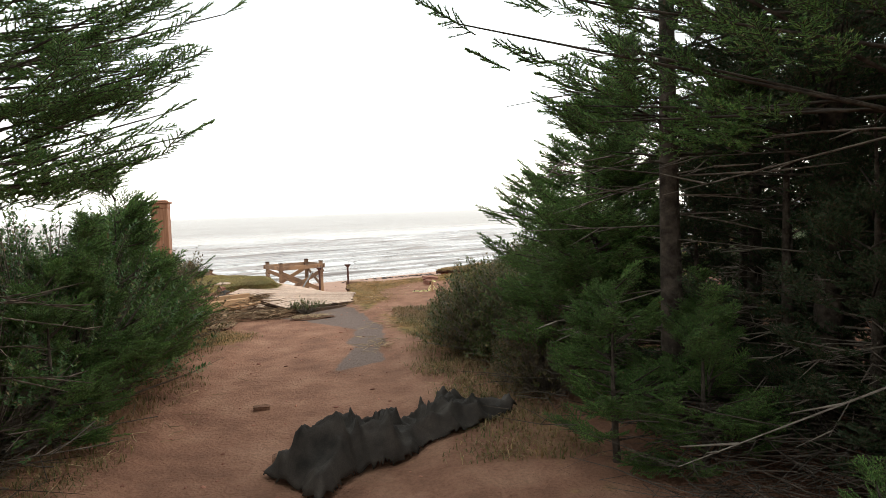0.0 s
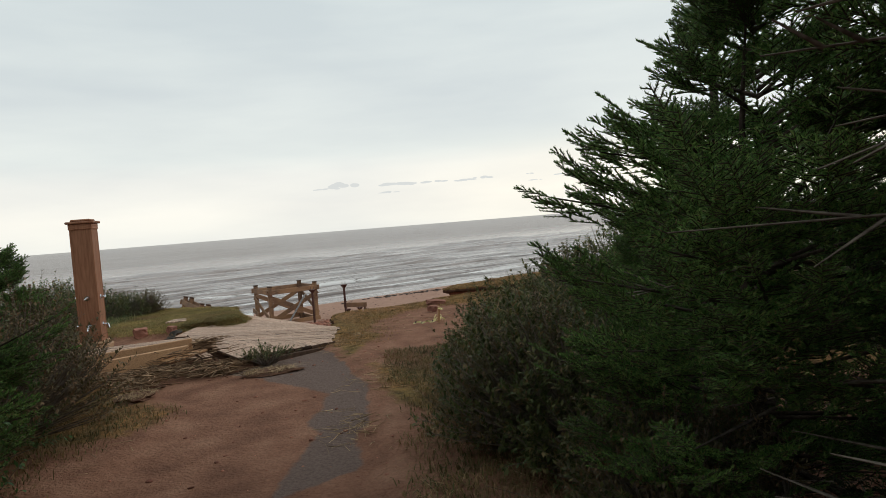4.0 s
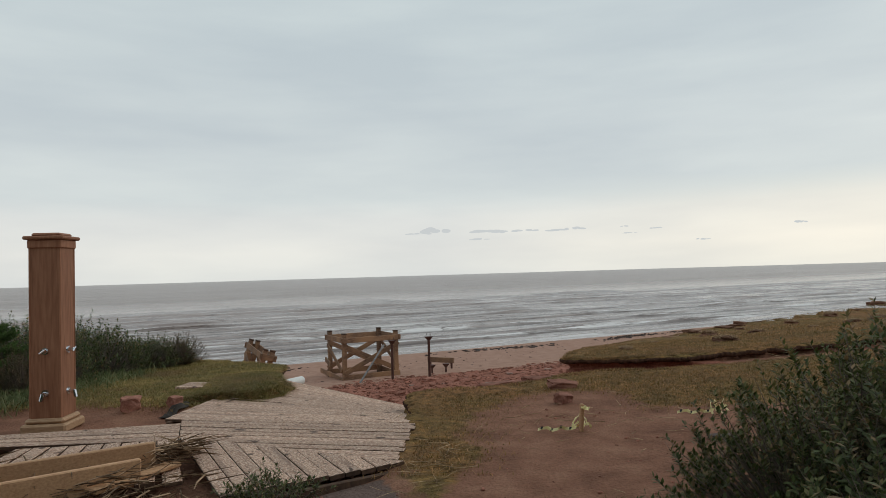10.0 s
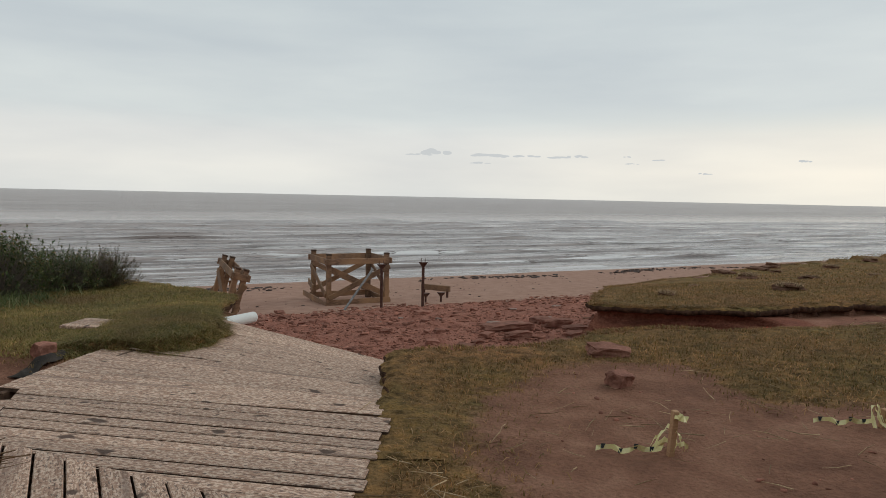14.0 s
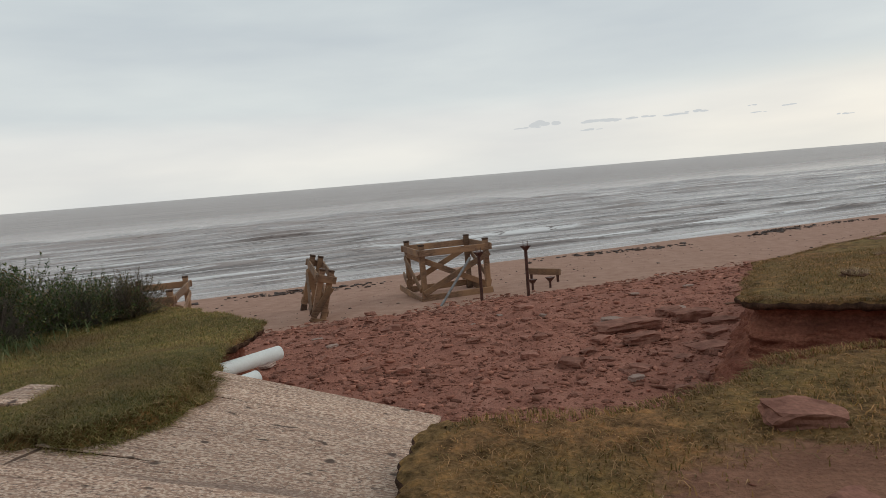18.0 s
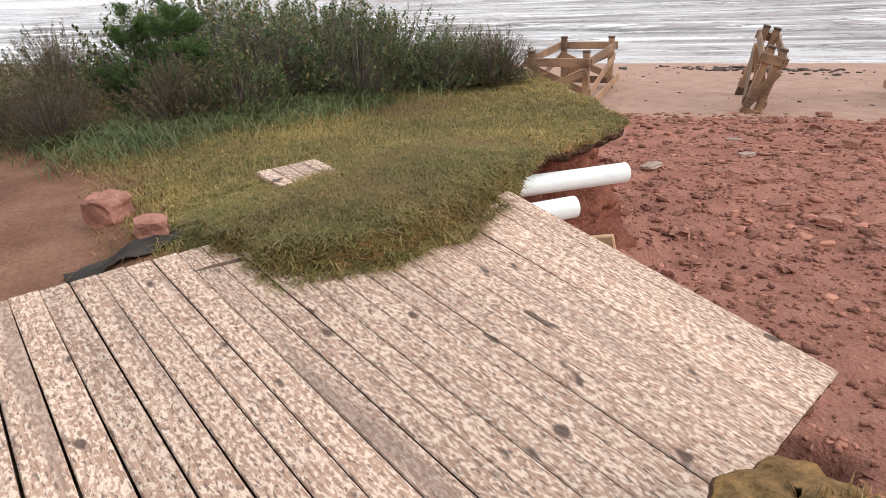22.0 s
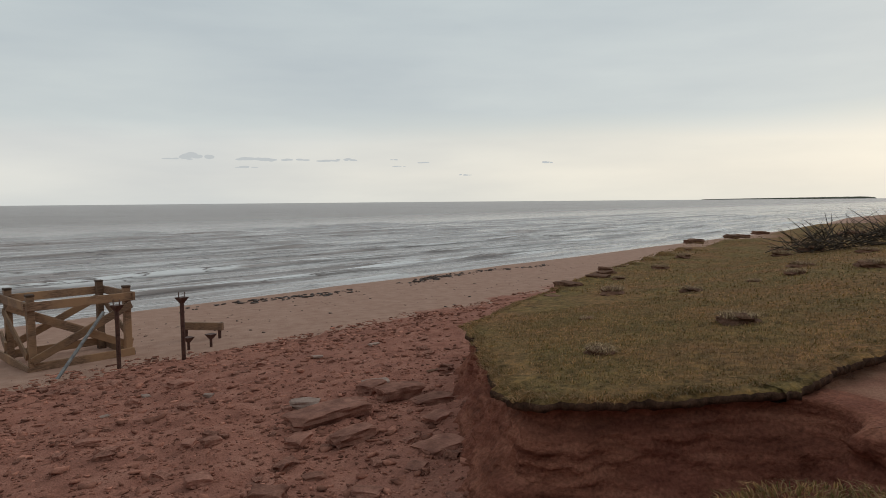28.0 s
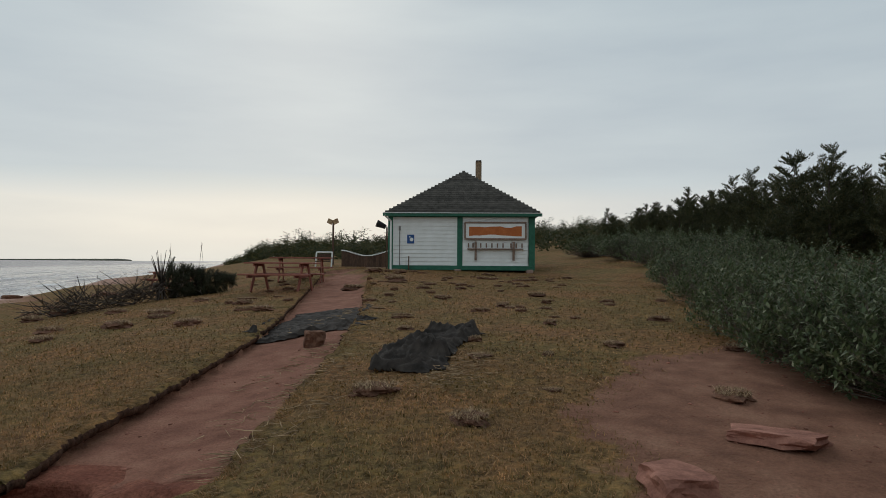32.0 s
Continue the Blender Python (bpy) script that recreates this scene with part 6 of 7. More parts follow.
# ---------------------------------------------------------------- turf
def turf_share(x, y):
    return zones(x, y, True)[1]


def turf_top(x, y):
    """The top of the turf, on its mats too."""
    edge = inside(x, y, PLATEAU) + 0.05
    return np.where((recess(x, y) > 0.02) & (edge > 0.0) & (gully_of(x, y) > 0.0), np.maximum(height(x, y), table_land(x, y) + 0.008), height(x, y))


def clear_of_deck(x, y):
    return 1.0 - step(inside(x, y, [(-4.25, 9.4), (-4.3, 10.4), (-4.28, 11.6), (-4.0, 12.2), (-3.9, 13.25), (-2.0, 13.5), (-1.75, 12.4), (-1.50, 10.4), (-1.45, 9.0), (-2.6, 7.9), (-5.6, 8.2), (-8.4, 9.3)]), -0.02, 0.02)


gx1, gy1 = scatter((-8.5, 8.0, 8.6, 21.0), 330000, 1, lambda x, y: turf_share(x, y) * clear_of_deck(x, y) * np.clip(1.15 - np.hypot(x + 0.8, y - 12) / 14, 0.15, 1))
lawn = blades("turf_grass", gx1, gy1, turf_top(gx1, gy1), 0.040, 0.0034, M["grass"], 1.8, 2)
tagged(lawn, "short trampled olive and straw coloured turf grass", "grass", kind="stuff")
gx2, gy2 = scatter((5.0, 34.0, 8.0, 40.0), 150000, 3, lambda x, y: turf_share(x, y) * np.clip(1.2 - np.hypot(x, y - 11) / 36, 0, 1))
lawn2 = blades("meadow_grass", gx2, gy2, height(gx2, gy2), 0.055, 0.010, M["grass"], 1.7, 4)
tagged(lawn2, "short worn olive meadow grass on the bluff", "grass", kind="stuff")


def rim_points(seed, n, box):
    """Places on the lip of the turf, along the bluff and both sides of the washed-out path."""
    rng = np.random.RandomState(seed)
    xs, ys = [], []
    for poly in (PLATEAU, CHANNEL):
        for (ax, ay), (bx, by) in zip(poly, poly[1:]):
            l = math.hypot(bx - ax, by - ay)
            if l > 60:
                continue
            k = int(n * l)
            s, o = rng.rand(k), rng.uniform(-0.32, 0.32, k)
            xs.append(ax + (bx - ax) * s - (by - ay) / l * o)
            ys.append(ay + (by - ay) * s + (bx - ax) / l * o)
    x, y = np.concatenate(xs), np.concatenate(ys)
    ok = (x > box[0]) & (x < box[1]) & (y > box[2]) & (y < box[3])
    x, y = x[ok], y[ok]
    w = 0.07 * lumps(x, y, 4.2, 1) + 0.035 * lumps(x, y, 11, 2)
    rim = np.minimum(inside(x, y, PLATEAU) + w, -(inside(x, y, CHANNEL) + 0.6 * w))
    ok = (rim > 0.0) & (rim < 0.15) & (turf_share(x, y) > 0.25) & (clear_of_deck(x, y) > 0.5)
    return x[ok], y[ok]


ex, ey = rim_points(6, 1900, (-5.5, 20.0, 11.0, 30.0))
e1 = 0.12
gradx = (height(ex + e1, ey) - height(ex - e1, ey)) / (2 * e1)
grady = (height(ex, ey + e1) - height(ex, ey - e1)) / (2 * e1)
down = -np.stack([gradx, grady, 0 * gradx], 1)
down = down / np.maximum(np.linalg.norm(down, axis=1, keepdims=True), 0.3)
lip = blades("turf_lip_grass", ex, ey, turf_top(ex, ey), 0.040, 0.0040, M["grass"], 1.9, 7, down * 0.9)
tagged(lip, "dry grass hanging over the broken turf edges", "grass", kind="stuff")
px_, py_ = scatter((-9.5, -5.2, 10.6, 16.0), 24000, 8, lambda x, y: turf_share(x, y) * step(-x, 6.2, 7.0) * step(x, -8.6, -7.6) * np.clip(0.5 + lumps(x, y, 1.4, 44), 0.1, 1))
tall_grass = blades("marram_grass", px_, py_, height(px_, py_), 0.22, 0.005, M["reed_green"], 2.2, 9)
tagged(tall_grass, "tall green and straw marram grass at the foot of the shrubs", "grass", kind="stuff")
vx, vy = scatter((-0.75, 0.75, 0.6, 8.0), 26000, 10, lambda x, y: step(-inside(x, y, PATHWAY) + 0.22 * lumps(x, y, 3.0, 45), -0.05, 0.55) * np.clip(0.9 - 0.5 * x, 0, 1) * clear_of_deck(x, y))
v2x, v2y = scatter((-3.9, -2.4, -1.0, 8.0), 16000, 12, lambda x, y: step(-inside(x, y, PATHWAY) + 0.22 * lumps(x, y, 3.0, 46), -0.1, 0.5))
vx, vy = np.concatenate([vx, v2x]), np.concatenate([vy, v2y])
verge = blades("verge_grass", vx, vy, height(vx, vy), 0.075, 0.004, M["verge"], 1.4, 11)
tagged(verge, "dry yellow grass and litter along the path edge", "grass", kind="stuff")

# tongue of turf lying over the edge of the boards
TONGUE = [(-5.0, 11.75), (-4.6, 11.58), (-4.15, 11.6), (-3.8, 11.75), (-3.58, 12.15), (-3.62, 12.7), (-3.85, 13.2), (-4.2, 13.75), (-5.0, 13.6)]


def tongue_top(x, y):
    d = inside(x, y, TONGUE) + 0.05 * lumps(x, y, 5, 61) + 0.03 * lumps(x, y, 13, 62)
    flat = height(x, y) * 0 + table_land(x, y)
    over = step(x, -4.9, -4.2) * step(-y, -13.8, -13.1)
    edge = 0.13 + 0.125 * step(d, -0.03, 0.10) + 0.02 * step(d, 0.1, 0.3)
    return d, flat + 0.012 + over * (edge - flat) + 0.006 * lumps(x, y, 6, 63)


tx, ty, tf_ = lattice(np.arange(-5.35, -3.4, 0.02), np.arange(11.4, 13.95, 0.02))
td, tz = tongue_top(tx, ty)
keep = (td[tf_] > -0.07).all(1)
used, back = np.unique(tf_[keep], return_inverse=True)
tongue = sheet("turf_tongue", np.stack([tx, ty, tz - 0.03 * step(-td, 0.0, 0.07)], 1)[used], back.reshape(-1, 4), M["ground"], smooth=True)
tagged(tongue, "thick tongue of turf lying over the edge of the boardwalk", "turf")
lay = tongue.data.color_attributes.new("zone", "FLOAT_COLOR", "POINT")
green_share = np.ones(len(used))
lay.data.foreach_set("color", np.stack([0 * green_share, green_share, 0 * green_share, 0 * green_share + 1], 1).astype(np.float32).ravel())
qx, qy = scatter((-5.2, -3.4, 11.4, 13.9), 90000, 64, lambda x, y: (tongue_top(x, y)[0] > -0.055) * 1.0)
qd, qz = tongue_top(qx, qy)
tuft = blades("tongue_grass", qx, qy, qz, 0.048, 0.0036, M["lush"], 1.8, 65)
tagged(tuft, "thick green turf grass beside the boardwalk", "grass", kind="stuff")

lx_, ly_ = scatter((-7.6, -4.1, 11.4, 16.0), 90000, 66, lambda x, y: turf_share(x, y) * (tongue_top(x, y)[0] < 0.0) * clear_of_deck(x, y) * 0.9)
bank_lawn = blades("bank_grass", lx_, ly_, turf_top(lx_, ly_), 0.050, 0.0036, M["lush"], 1.9, 67)
tagged(bank_lawn, "trampled green and brown grass on the sea bank", "grass", kind="stuff")

# ---------------------------------------------------------------- stones
M["clay_fall"] = surface("fallen_clay", (0.13, 0.045, 0.032), (0.27, 0.095, 0.066), 9.0, 0.95, 0.1, 0.9, 60.0, vary=0.2, dist=0.02)
ICO_V = np.array([(0, 0, 1), (0.894, 0, 0.447), (0.276, 0.851, 0.447), (-0.724, 0.526, 0.447), (-0.724, -0.526, 0.447), (0.276, -0.851, 0.447),
                  (0.724, 0.526, -0.447), (-0.276, 0.851, -0.447), (-0.894, 0, -0.447), (-0.276, -0.851, -0.447), (0.724, -0.526, -0.447), (0, 0, -1)])
ICO_F = np.array([(0, 1, 2), (0, 2, 3), (0, 3, 4), (0, 4, 5), (0, 5, 1), (1, 6, 2), (2, 7, 3), (3, 8, 4), (4, 9, 5), (5, 10, 1),
                  (2, 6, 7), (3, 7, 8), (4, 8, 9), (5, 9, 10), (1, 10, 6), (11, 7, 6), (11, 8, 7), (11, 9, 8), (11, 10, 9), (11, 6, 10)])


def gravel(name, x, y, size, material, label, flat=0.4, seed=0):
    """Loose flat stones lying about, as one joined mesh."""
    rng = np.random.RandomState(seed)
    n = len(x)
    v = np.clip(ICO_V, -0.7, 0.7)[None] * rng.uniform(0.6, 1.3, (n, 12, 1)) + rng.uniform(-0.2, 0.2, (n, 12, 3))
    v = v * (size[:, None] * np.stack([rng.uniform(0.7, 1.5, n), rng.uniform(0.6, 1.1, n), flat * rng.uniform(0.6, 1.4, n)], 1))[:, None]
    a, b = rng.uniform(0, 6.283, n), rng.uniform(-0.3, 0.3, n)
    ca, sa, cb, sb = np.cos(a), np.sin(a), np.cos(b), np.sin(b)
    zero, one = 0 * a, 0 * a + 1
    rz = np.stack([np.stack([ca, -sa, zero], 1), np.stack([sa, ca, zero], 1), np.stack([zero, zero, one], 1)], 1)
    rx = np.stack([np.stack([one, zero, zero], 1), np.stack([zero, cb, -sb], 1), np.stack([zero, sb, cb], 1)], 1)
    v = np.einsum("nij,nkj->nki", rz @ rx, v) + np.stack([x, y, height(x, y) + size * flat * 0.18], 1)[:, None]
    f = ICO_F[None] + (np.arange(n) * 12)[:, None, None]
    return tagged(sheet(name, v.reshape(-1, 3), f.reshape(-1, 3), material), label, "stones", kind="stuff")


def scree_share(x, y):
    v = -0.522 * x + 0.853 * y
    rim = inside(x, y, PLATEAU)
    near = step(v, 20.5, 24.0)
    return (rim < -0.12) * (v < 24.9 + 0.5 * lumps(x, y, 1.5, 14)) * (0.36 + 0.64 * near + 0.45 * np.clip(lumps(x, y, 0.9, 15), 0, 1))


sx1, sy1 = scatter((-12.0, 34.0, 12.0, 48.0), 190000, 30, lambda x, y: scree_share(x, y) * np.clip(1.35 - np.hypot(x + 1, y - 12) / 30, 0.18, 1))
rs = np.random.RandomState(31)
gravel("scree", sx1, sy1, 0.013 + 0.080 * rs.rand(len(sx1)) ** 3.2, M["rock"], "red sandstone rubble strewn over the eroded slope", 0.36, 32)
sx2, sy2 = scatter((-7.0, 6.0, 12.5, 23.0), 60000, 33, lambda x, y: (inside(x, y, PLATEAU) < -0.1) * 0.6 * np.clip(1.2 - np.hypot(x + 1, y - 12) / 12, 0, 1))
gravel("scree_chips", sx2, sy2, 0.010 + 0.022 * rs.rand(len(sx2)) ** 2, M["rock"], "small red stone chips and clay crumbs", 0.5, 34)
sx3, sy3 = scatter((-3.0, 9.0, -3.0, 17.5), 14000, 35, lambda x, y: 0.35 * np.maximum(np.maximum(step(inside(x, y, PATHWAY), 0, 0.1), step(inside(x, y, BARE), 0, 0.2)), step(inside(x, y, CHANNEL), 0.1, 0.3)) * clear_of_deck(x, y))
gravel("path_crumbs", sx3, sy3, 0.006 + 0.020 * rs.rand(len(sx3)) ** 4, M["rock"], "clay crumbs and grit trodden over the path", 0.5, 36)
sx4, sy4 = scatter((-24.0, 20.0, 20.0, 48.0), 9000, 37, lambda x, y: 0.24 * step(-0.522 * x + 0.853 * y, 24.8, 25.2) * step(0.522 * x - 0.853 * y, -33.5, -32.5))
gravel("beach_pebbles", sx4, sy4, 0.018 + 0.05 * rs.rand(len(sx4)) ** 4, M["weed"], "dark pebbles and weed scraps on the sand", 0.4, 38)


def boulder(seed, long, wide, high, rough=0.10, square=0.72, fine=3):
    """A worn angular block of stone, as a bmesh, its foot at the origin."""
    rng = random.Random(seed)
    bm = bmesh.new()
    bmesh.ops.create_icosphere(bm, subdivisions=fine, radius=1.0)
    off = Vector((rng.uniform(0, 50), rng.uniform(0, 50), rng.uniform(0, 50)))
    for v in bm.verts:
        p = Vector([max(-square, min(square, c)) / square for c in v.co])
        p *= 1 + rough * noise.noise(p * 1.3 + off) + rough * 0.5 * noise.noise(p * 3.1 + off)
        v.co = Vector((p.x * long / 2, p.y * wide / 2, (p.z + 0.8) * high / 2))
    return bm


def stone(x, y, long, wide, high, turn, tilt, material, label, group, seed, name="sandstone_rock", sink=0.0):
    ob = part(name, boulder(seed, long, wide, high, 0.22, 0.66), material)
    ob.matrix_basis = pose(x, y, on(x, y) - sink, tilt, tilt * 0.5, turn)
    return tagged(ob, label, "rock", group)


RED = "flat reddish sandstone slab lying in the rubble"
for k, (x, y, l, w, h, tn) in enumerate(((-0.62, 18.85, 1.35, 0.8, 0.24, 25), (-0.42, 17.95, 0.72, 0.4, 0.17, 30), (-0.98, 18.05, 0.42, 0.3, 0.14, 60), (0.42, 19.6, 0.85, 0.55, 0.26, 20), (0.12, 20.0, 0.6, 0.45, 0.22, 40),
                                         (0.35, 17.3, 0.75, 0.5, 0.12, 30), (-1.3, 16.6, 0.42, 0.3, 0.14, -20), (-1.9, 17.3, 0.34, 0.26, 0.12, 10), (-0.15, 18.9, 0.35, 0.3, 0.18, 75), (-3.5, 16.8, 0.3, 0.24, 0.12, 10),
                                         (-4.1, 17.05, 0.32, 0.24, 0.10, 60), (-5.15, 21.4, 0.4, 0.3, 0.2, 0), (-1.86, 18.4, 0.28, 0.2, 0.12, 30), (0.75, 19.1, 0.8, 0.4, 0.14, 15), (0.0, 16.85, 0.36, 0.26, 0.09, 60), (-2.6, 22.2, 0.55, 0.4, 0.2, 40),
                                         (-1.57, 15.6, 0.24, 0.18, 0.08, 20), (-2.1, 18.5, 0.3, 0.2, 0.12, 80), (-3.2, 19.1, 0.4, 0.2, 0.1, 10), (-0.2, 19.5, 0.5, 0.3, 0.1, -10), (0.6, 18.3, 0.5, 0.35, 0.1, 35), (-0.9, 17.1, 0.3, 0.2, 0.09, 10), (-0.5, 16.5, 0.36, 0.22, 0.08, -30))):
    stone(x, y, l * 0.66, w * 0.62, h * 0.66, tn, (k * 37 % 9) - 4, M["rock_big"], RED, "slabs in the gully", 100 + k)
for k, (x, y, s) in enumerate(((-0.8, 19.8, 0.36), (0.2, 20.25, 0.38), (-0.58, 15.85, 0.16))):
    stone(x, y, s, s * 0.55, s * 0.3, 20 * k, 3, M["pale_rock"], "pale grey stone among red rubble", "pale stones", 150 + k, "pale_rock")
for k, (x, y, s) in enumerate(((-7.0, 20.4, 0.4), (-6.5, 20.5, 0.35), (-5.7, 19.4, 0.35), (-5.9, 17.5, 0.45), (-3.1, 22.2, 0.3), (-2.1, 21.3, 0.25), (-0.3, 24.0, 0.35), (0.95, 24.8, 0.4), (-3.4, 20.8, 0.25))):
    stone(x, y, s * 0.6, s * 0.32, 0.04, 30 * k, 0, M["pale_rock"], "flat pale stone chip on the red slope", "pale stones", 160 + k, "pale_rock")
stone(0.12, 12.3, 0.34, 0.22, 0.10, 10, 4, M["rock_big"], "red sandstone block half sunk at the edge of the turf", "loose stones", 170)
stone(0.02, 11.3, 0.19, 0.14, 0.12, 50, 14, M["rock_big"], "small upright red stone on bare clay", "loose stones", 171)
stone(4.5, 10.1, 0.62, 0.46, 0.10, 60, 5, M["rock_big"], "broken flat red sandstone slab on bare clay", "loose stones", 172)
stone(3.2, 10.9, 0.42, 0.34, 0.15, 20, 3, M["rock_big"], "thick square red sandstone block on the turf", "loose stones", 173)
stone(8.24, 15.85, 0.4, 0.3, 0.24, 30, 3, M["clod"], "red clay lump in the washed-out path", "loose stones", 174, "clay_lump")
stone(-5.17, 11.38, 0.22, 0.18, 0.16, 30, 5, M["rock_big"], "red stone on the clay patch beside the boardwalk", "loose stones", 175)
stone(-4.66, 11.46, 0.15, 0.12, 0.12, 70, 9, M["rock_big"], "red stone on the clay patch beside the boardwalk", "loose stones", 176)
stone(-1.48, 0.95, 0.11, 0.09, 0.09, 10, 5, M["clod"], "brown lump on the clay path", "loose stones", 177, "clay_lump")
stone(-1.9, 2.36, 0.14, 0.07, 0.04, 10, 2, M["clod"], "thin brown flake on the clay path", "loose stones", 178, "clay_lump")
FALLS = ((0.62, 17.3, 0.34), (0.75, 16.75, 0.3), (1.15, 16.35, 0.34), (1.6, 16.15, 0.26), (2.1, 15.95, 0.36), (2.55, 15.75, 0.3), (2.62, 15.35, 0.34), (2.35, 15.0, 0.4), (2.5, 14.55, 0.3), (2.25, 14.15, 0.36), (1.75, 13.95, 0.26), (1.25, 14.2, 0.2),
         (1.9, 15.5, 0.3), (1.5, 15.2, 0.24), (2.1, 14.7, 0.26), (1.0, 16.9, 0.2), (0.95, 15.9, 0.18), (1.35, 14.75, 0.16), (1.0, 17.9, 0.28), (1.15, 18.5, 0.3), (-3.95, 14.45, 0.3), (-3.9, 13.95, 0.26), (-4.3, 15.05, 0.28), (-3.7, 14.6, 0.2))
for k, (x, y, s) in enumerate(FALLS):
    if inside(np.array([x]), np.array([y]), PLATEAU)[0] > -0.22:
        continue
    ob = part("clay_block", boulder(180 + k, s * 0.62, s * 0.5, s * 0.42, 0.6, 0.85), M["clay_fall"])
    ob.matrix_basis = pose(x, y, on(x, y) - s * 0.06, (k * 31 % 17) - 8, (k * 13 % 15) - 7, k * 67)
    tagged(ob, "fallen red clay lump below the undercut turf", "clay lump", "clay falls")

# loose stones in the gully that can be told apart, each by itself
rs3 = random.Random(301)
kinds = []
for n in range(9):
    proto = part("stone", boulder(400 + n, 1.0, rs3.uniform(0.55, 0.8), rs3.uniform(0.26, 0.42), 0.7, 0.58, 2), M["rock_big"], ground)
    kinds.append(proto)
made = 0
while made < 300:
    x, y = rs3.uniform(-8.0, 2.0), rs3.uniform(14.6, 24.8)
    vv_ = -0.522 * x + 0.853 * y
    if vv_ > 24.9 or inside(np.array([x]), np.array([y]), PLATEAU)[0] > -0.3 or rs3.random() > 0.35 + 0.65 * (vv_ > 22.3):
        continue
    ob = kinds[made] if made < 9 else new("stone", kinds[made % 9].data)
    ob.parent = ground
    far_ = 1.0 + 0.5 * (vv_ > 22.3)
    size = far_ * (0.06 + 0.15 * rs3.random() ** 2.5)
    ob.matrix_basis = pose(x, y, on(x, y) - 0.03 * size, rs3.uniform(-9, 9), rs3.uniform(-9, 9), rs3.uniform(0, 360)) @ Matrix.Scale(size, 4)
    made += 1

# torn clods of turf
def clod(name, seed, long, wide, high, tuft, label):
    rng = np.random.RandomState(seed)
    t = thing(name, label, "turf clod")
    part("soil", boulder(seed, long, wide, high, 0.55, 0.97), M["clod"], t)
    n = tuft
    x, y = rng.uniform(-long, long, n) * 0.48, rng.uniform(-wide, wide, n) * 0.48
    ok = (x / long) ** 2 + (y / wide) ** 2 < 0.23
    x, y = x[ok], y[ok]
    ob = blades("grass_tuft", x, y, 0 * x + high * 0.72, 0.075, 0.004, M["straw"], 1.7, seed)
    ob.parent = t
    return t


clods = [clod("turf_clod", 200 + k, 0.44, 0.34, 0.13, 420, "torn clod of turf and red soil on the grass") for k in range(3)]
SPOTS = ((11.6, 21.4, 1.6), (9.8, 20.9, 1.5), (10.0, 22.8, 1.3), (8.6, 21.5, 1.2), (5.1, 13.6, 1.2), (4.35, 12.45, 1.0), (5.7, 11.9, 0.5), (8.7, 11.4, 0.9), (12.3, 10.6, 1.1), (16.1, 13.5, 1.3), (12.5, 14.1, 0.8), (18.4, 19.6, 1.8),
         (6.0, 10.2, 1.1), (9.05, 9.7, 1.1), (4.0, 17.55, 1.3), (1.85, 16.85, 0.9), (6.05, 21.15, 1.0), (5.25, 22.5, 1.5), (11.2, 21.1, 1.0), (7.5, 21.3, 0.7), (13.3, 24.1, 1.4), (10.0, 19.4, 1.4), (11.85, 18.9, 1.3), (16.1, 28.7, 2.2),
         (14.3, 28.0, 1.8), (28.0, 38.0, 3.0), (20.2, 18.8, 2.2), (21.5, 19.4, 1.7), (22.5, 17.6, 1.2), (17.5, 17.0, 1.1), (19.0, 16.2, 1.0), (23.0, 16.4, 1.2), (20.0, 14.6, 0.9), (15.0, 15.6, 0.9), (13.6, 20.5, 1.2), (15.2, 22.9, 1.2), (17.0, 31.0, 2.0), (20.5, 33.5, 2.2),
         (12.2, 30.0, 1.6), (9.6, 27.4, 1.3), (7.2, 25.6, 0.9), (22.0, 29.0, 1.6), (24.5, 20.2, 1.5), (25.2, 21.6, 1.8), (16.2, 10.4, 0.9), (14.8, 11.6, 0.8), (25.0, 13.5, 1.1), (3.0, 19.3, 0.6))
for k, (x, y, s) in enumerate(SPOTS):
    c = copy_thing(clods[k % 3], pose(x, y, on(x, y) - 0.03, 0, 0, k * 77) @ Matrix.Scale(s * 0.85, 4))
    tagged(c, group="turf clods")
rc = random.Random(88)
strewn = 0
while strewn < 90:
    x, y = rc.uniform(6.0, 26.0), rc.uniform(11.5, 24.5)
    if zones(np.array([x]), np.array([y]))[1][0] < 0.5 or y > 11 + 0.75 * x or y < 9.5 + 0.12 * x:
        continue
    strewn += 1
    c = copy_thing(clods[strewn % 3], pose(x, y, on(x, y) - 0.02, 0, 0, rc.uniform(0, 360)) @ Matrix.Diagonal((rc.uniform(0.3, 1.0), rc.uniform(0.3, 0.8), rc.uniform(0.4, 0.9), 1)))
    tagged(c, group="turf clods")
for k in range(46):
    s = rc.random() ** 0.8
    n = int(s * 3.999)
    (x0, y0), (x1, y1) = ((1.5, 20.3), (4.4, 24.0), (8.5, 28.2), (17.7, 37.1), (29.0, 44.3))[n:n + 2]
    q = s * 4 - n
    x, y = x0 + (x1 - x0) * q + rc.uniform(-0.7, 0.5), y0 + (y1 - y0) * q + rc.uniform(-0.5, 0.7)
    size = rc.uniform(0.2, 0.5) * (1 + 0.2 * n)
    stone(x, y, size, size * 0.7, size * 0.24, rc.uniform(0, 360), rc.uniform(-8, 8), M["clod"], "dark slab of clay and turf broken off the bluff", "bluff rubble", 500 + k, "clay_lump", 0.05)
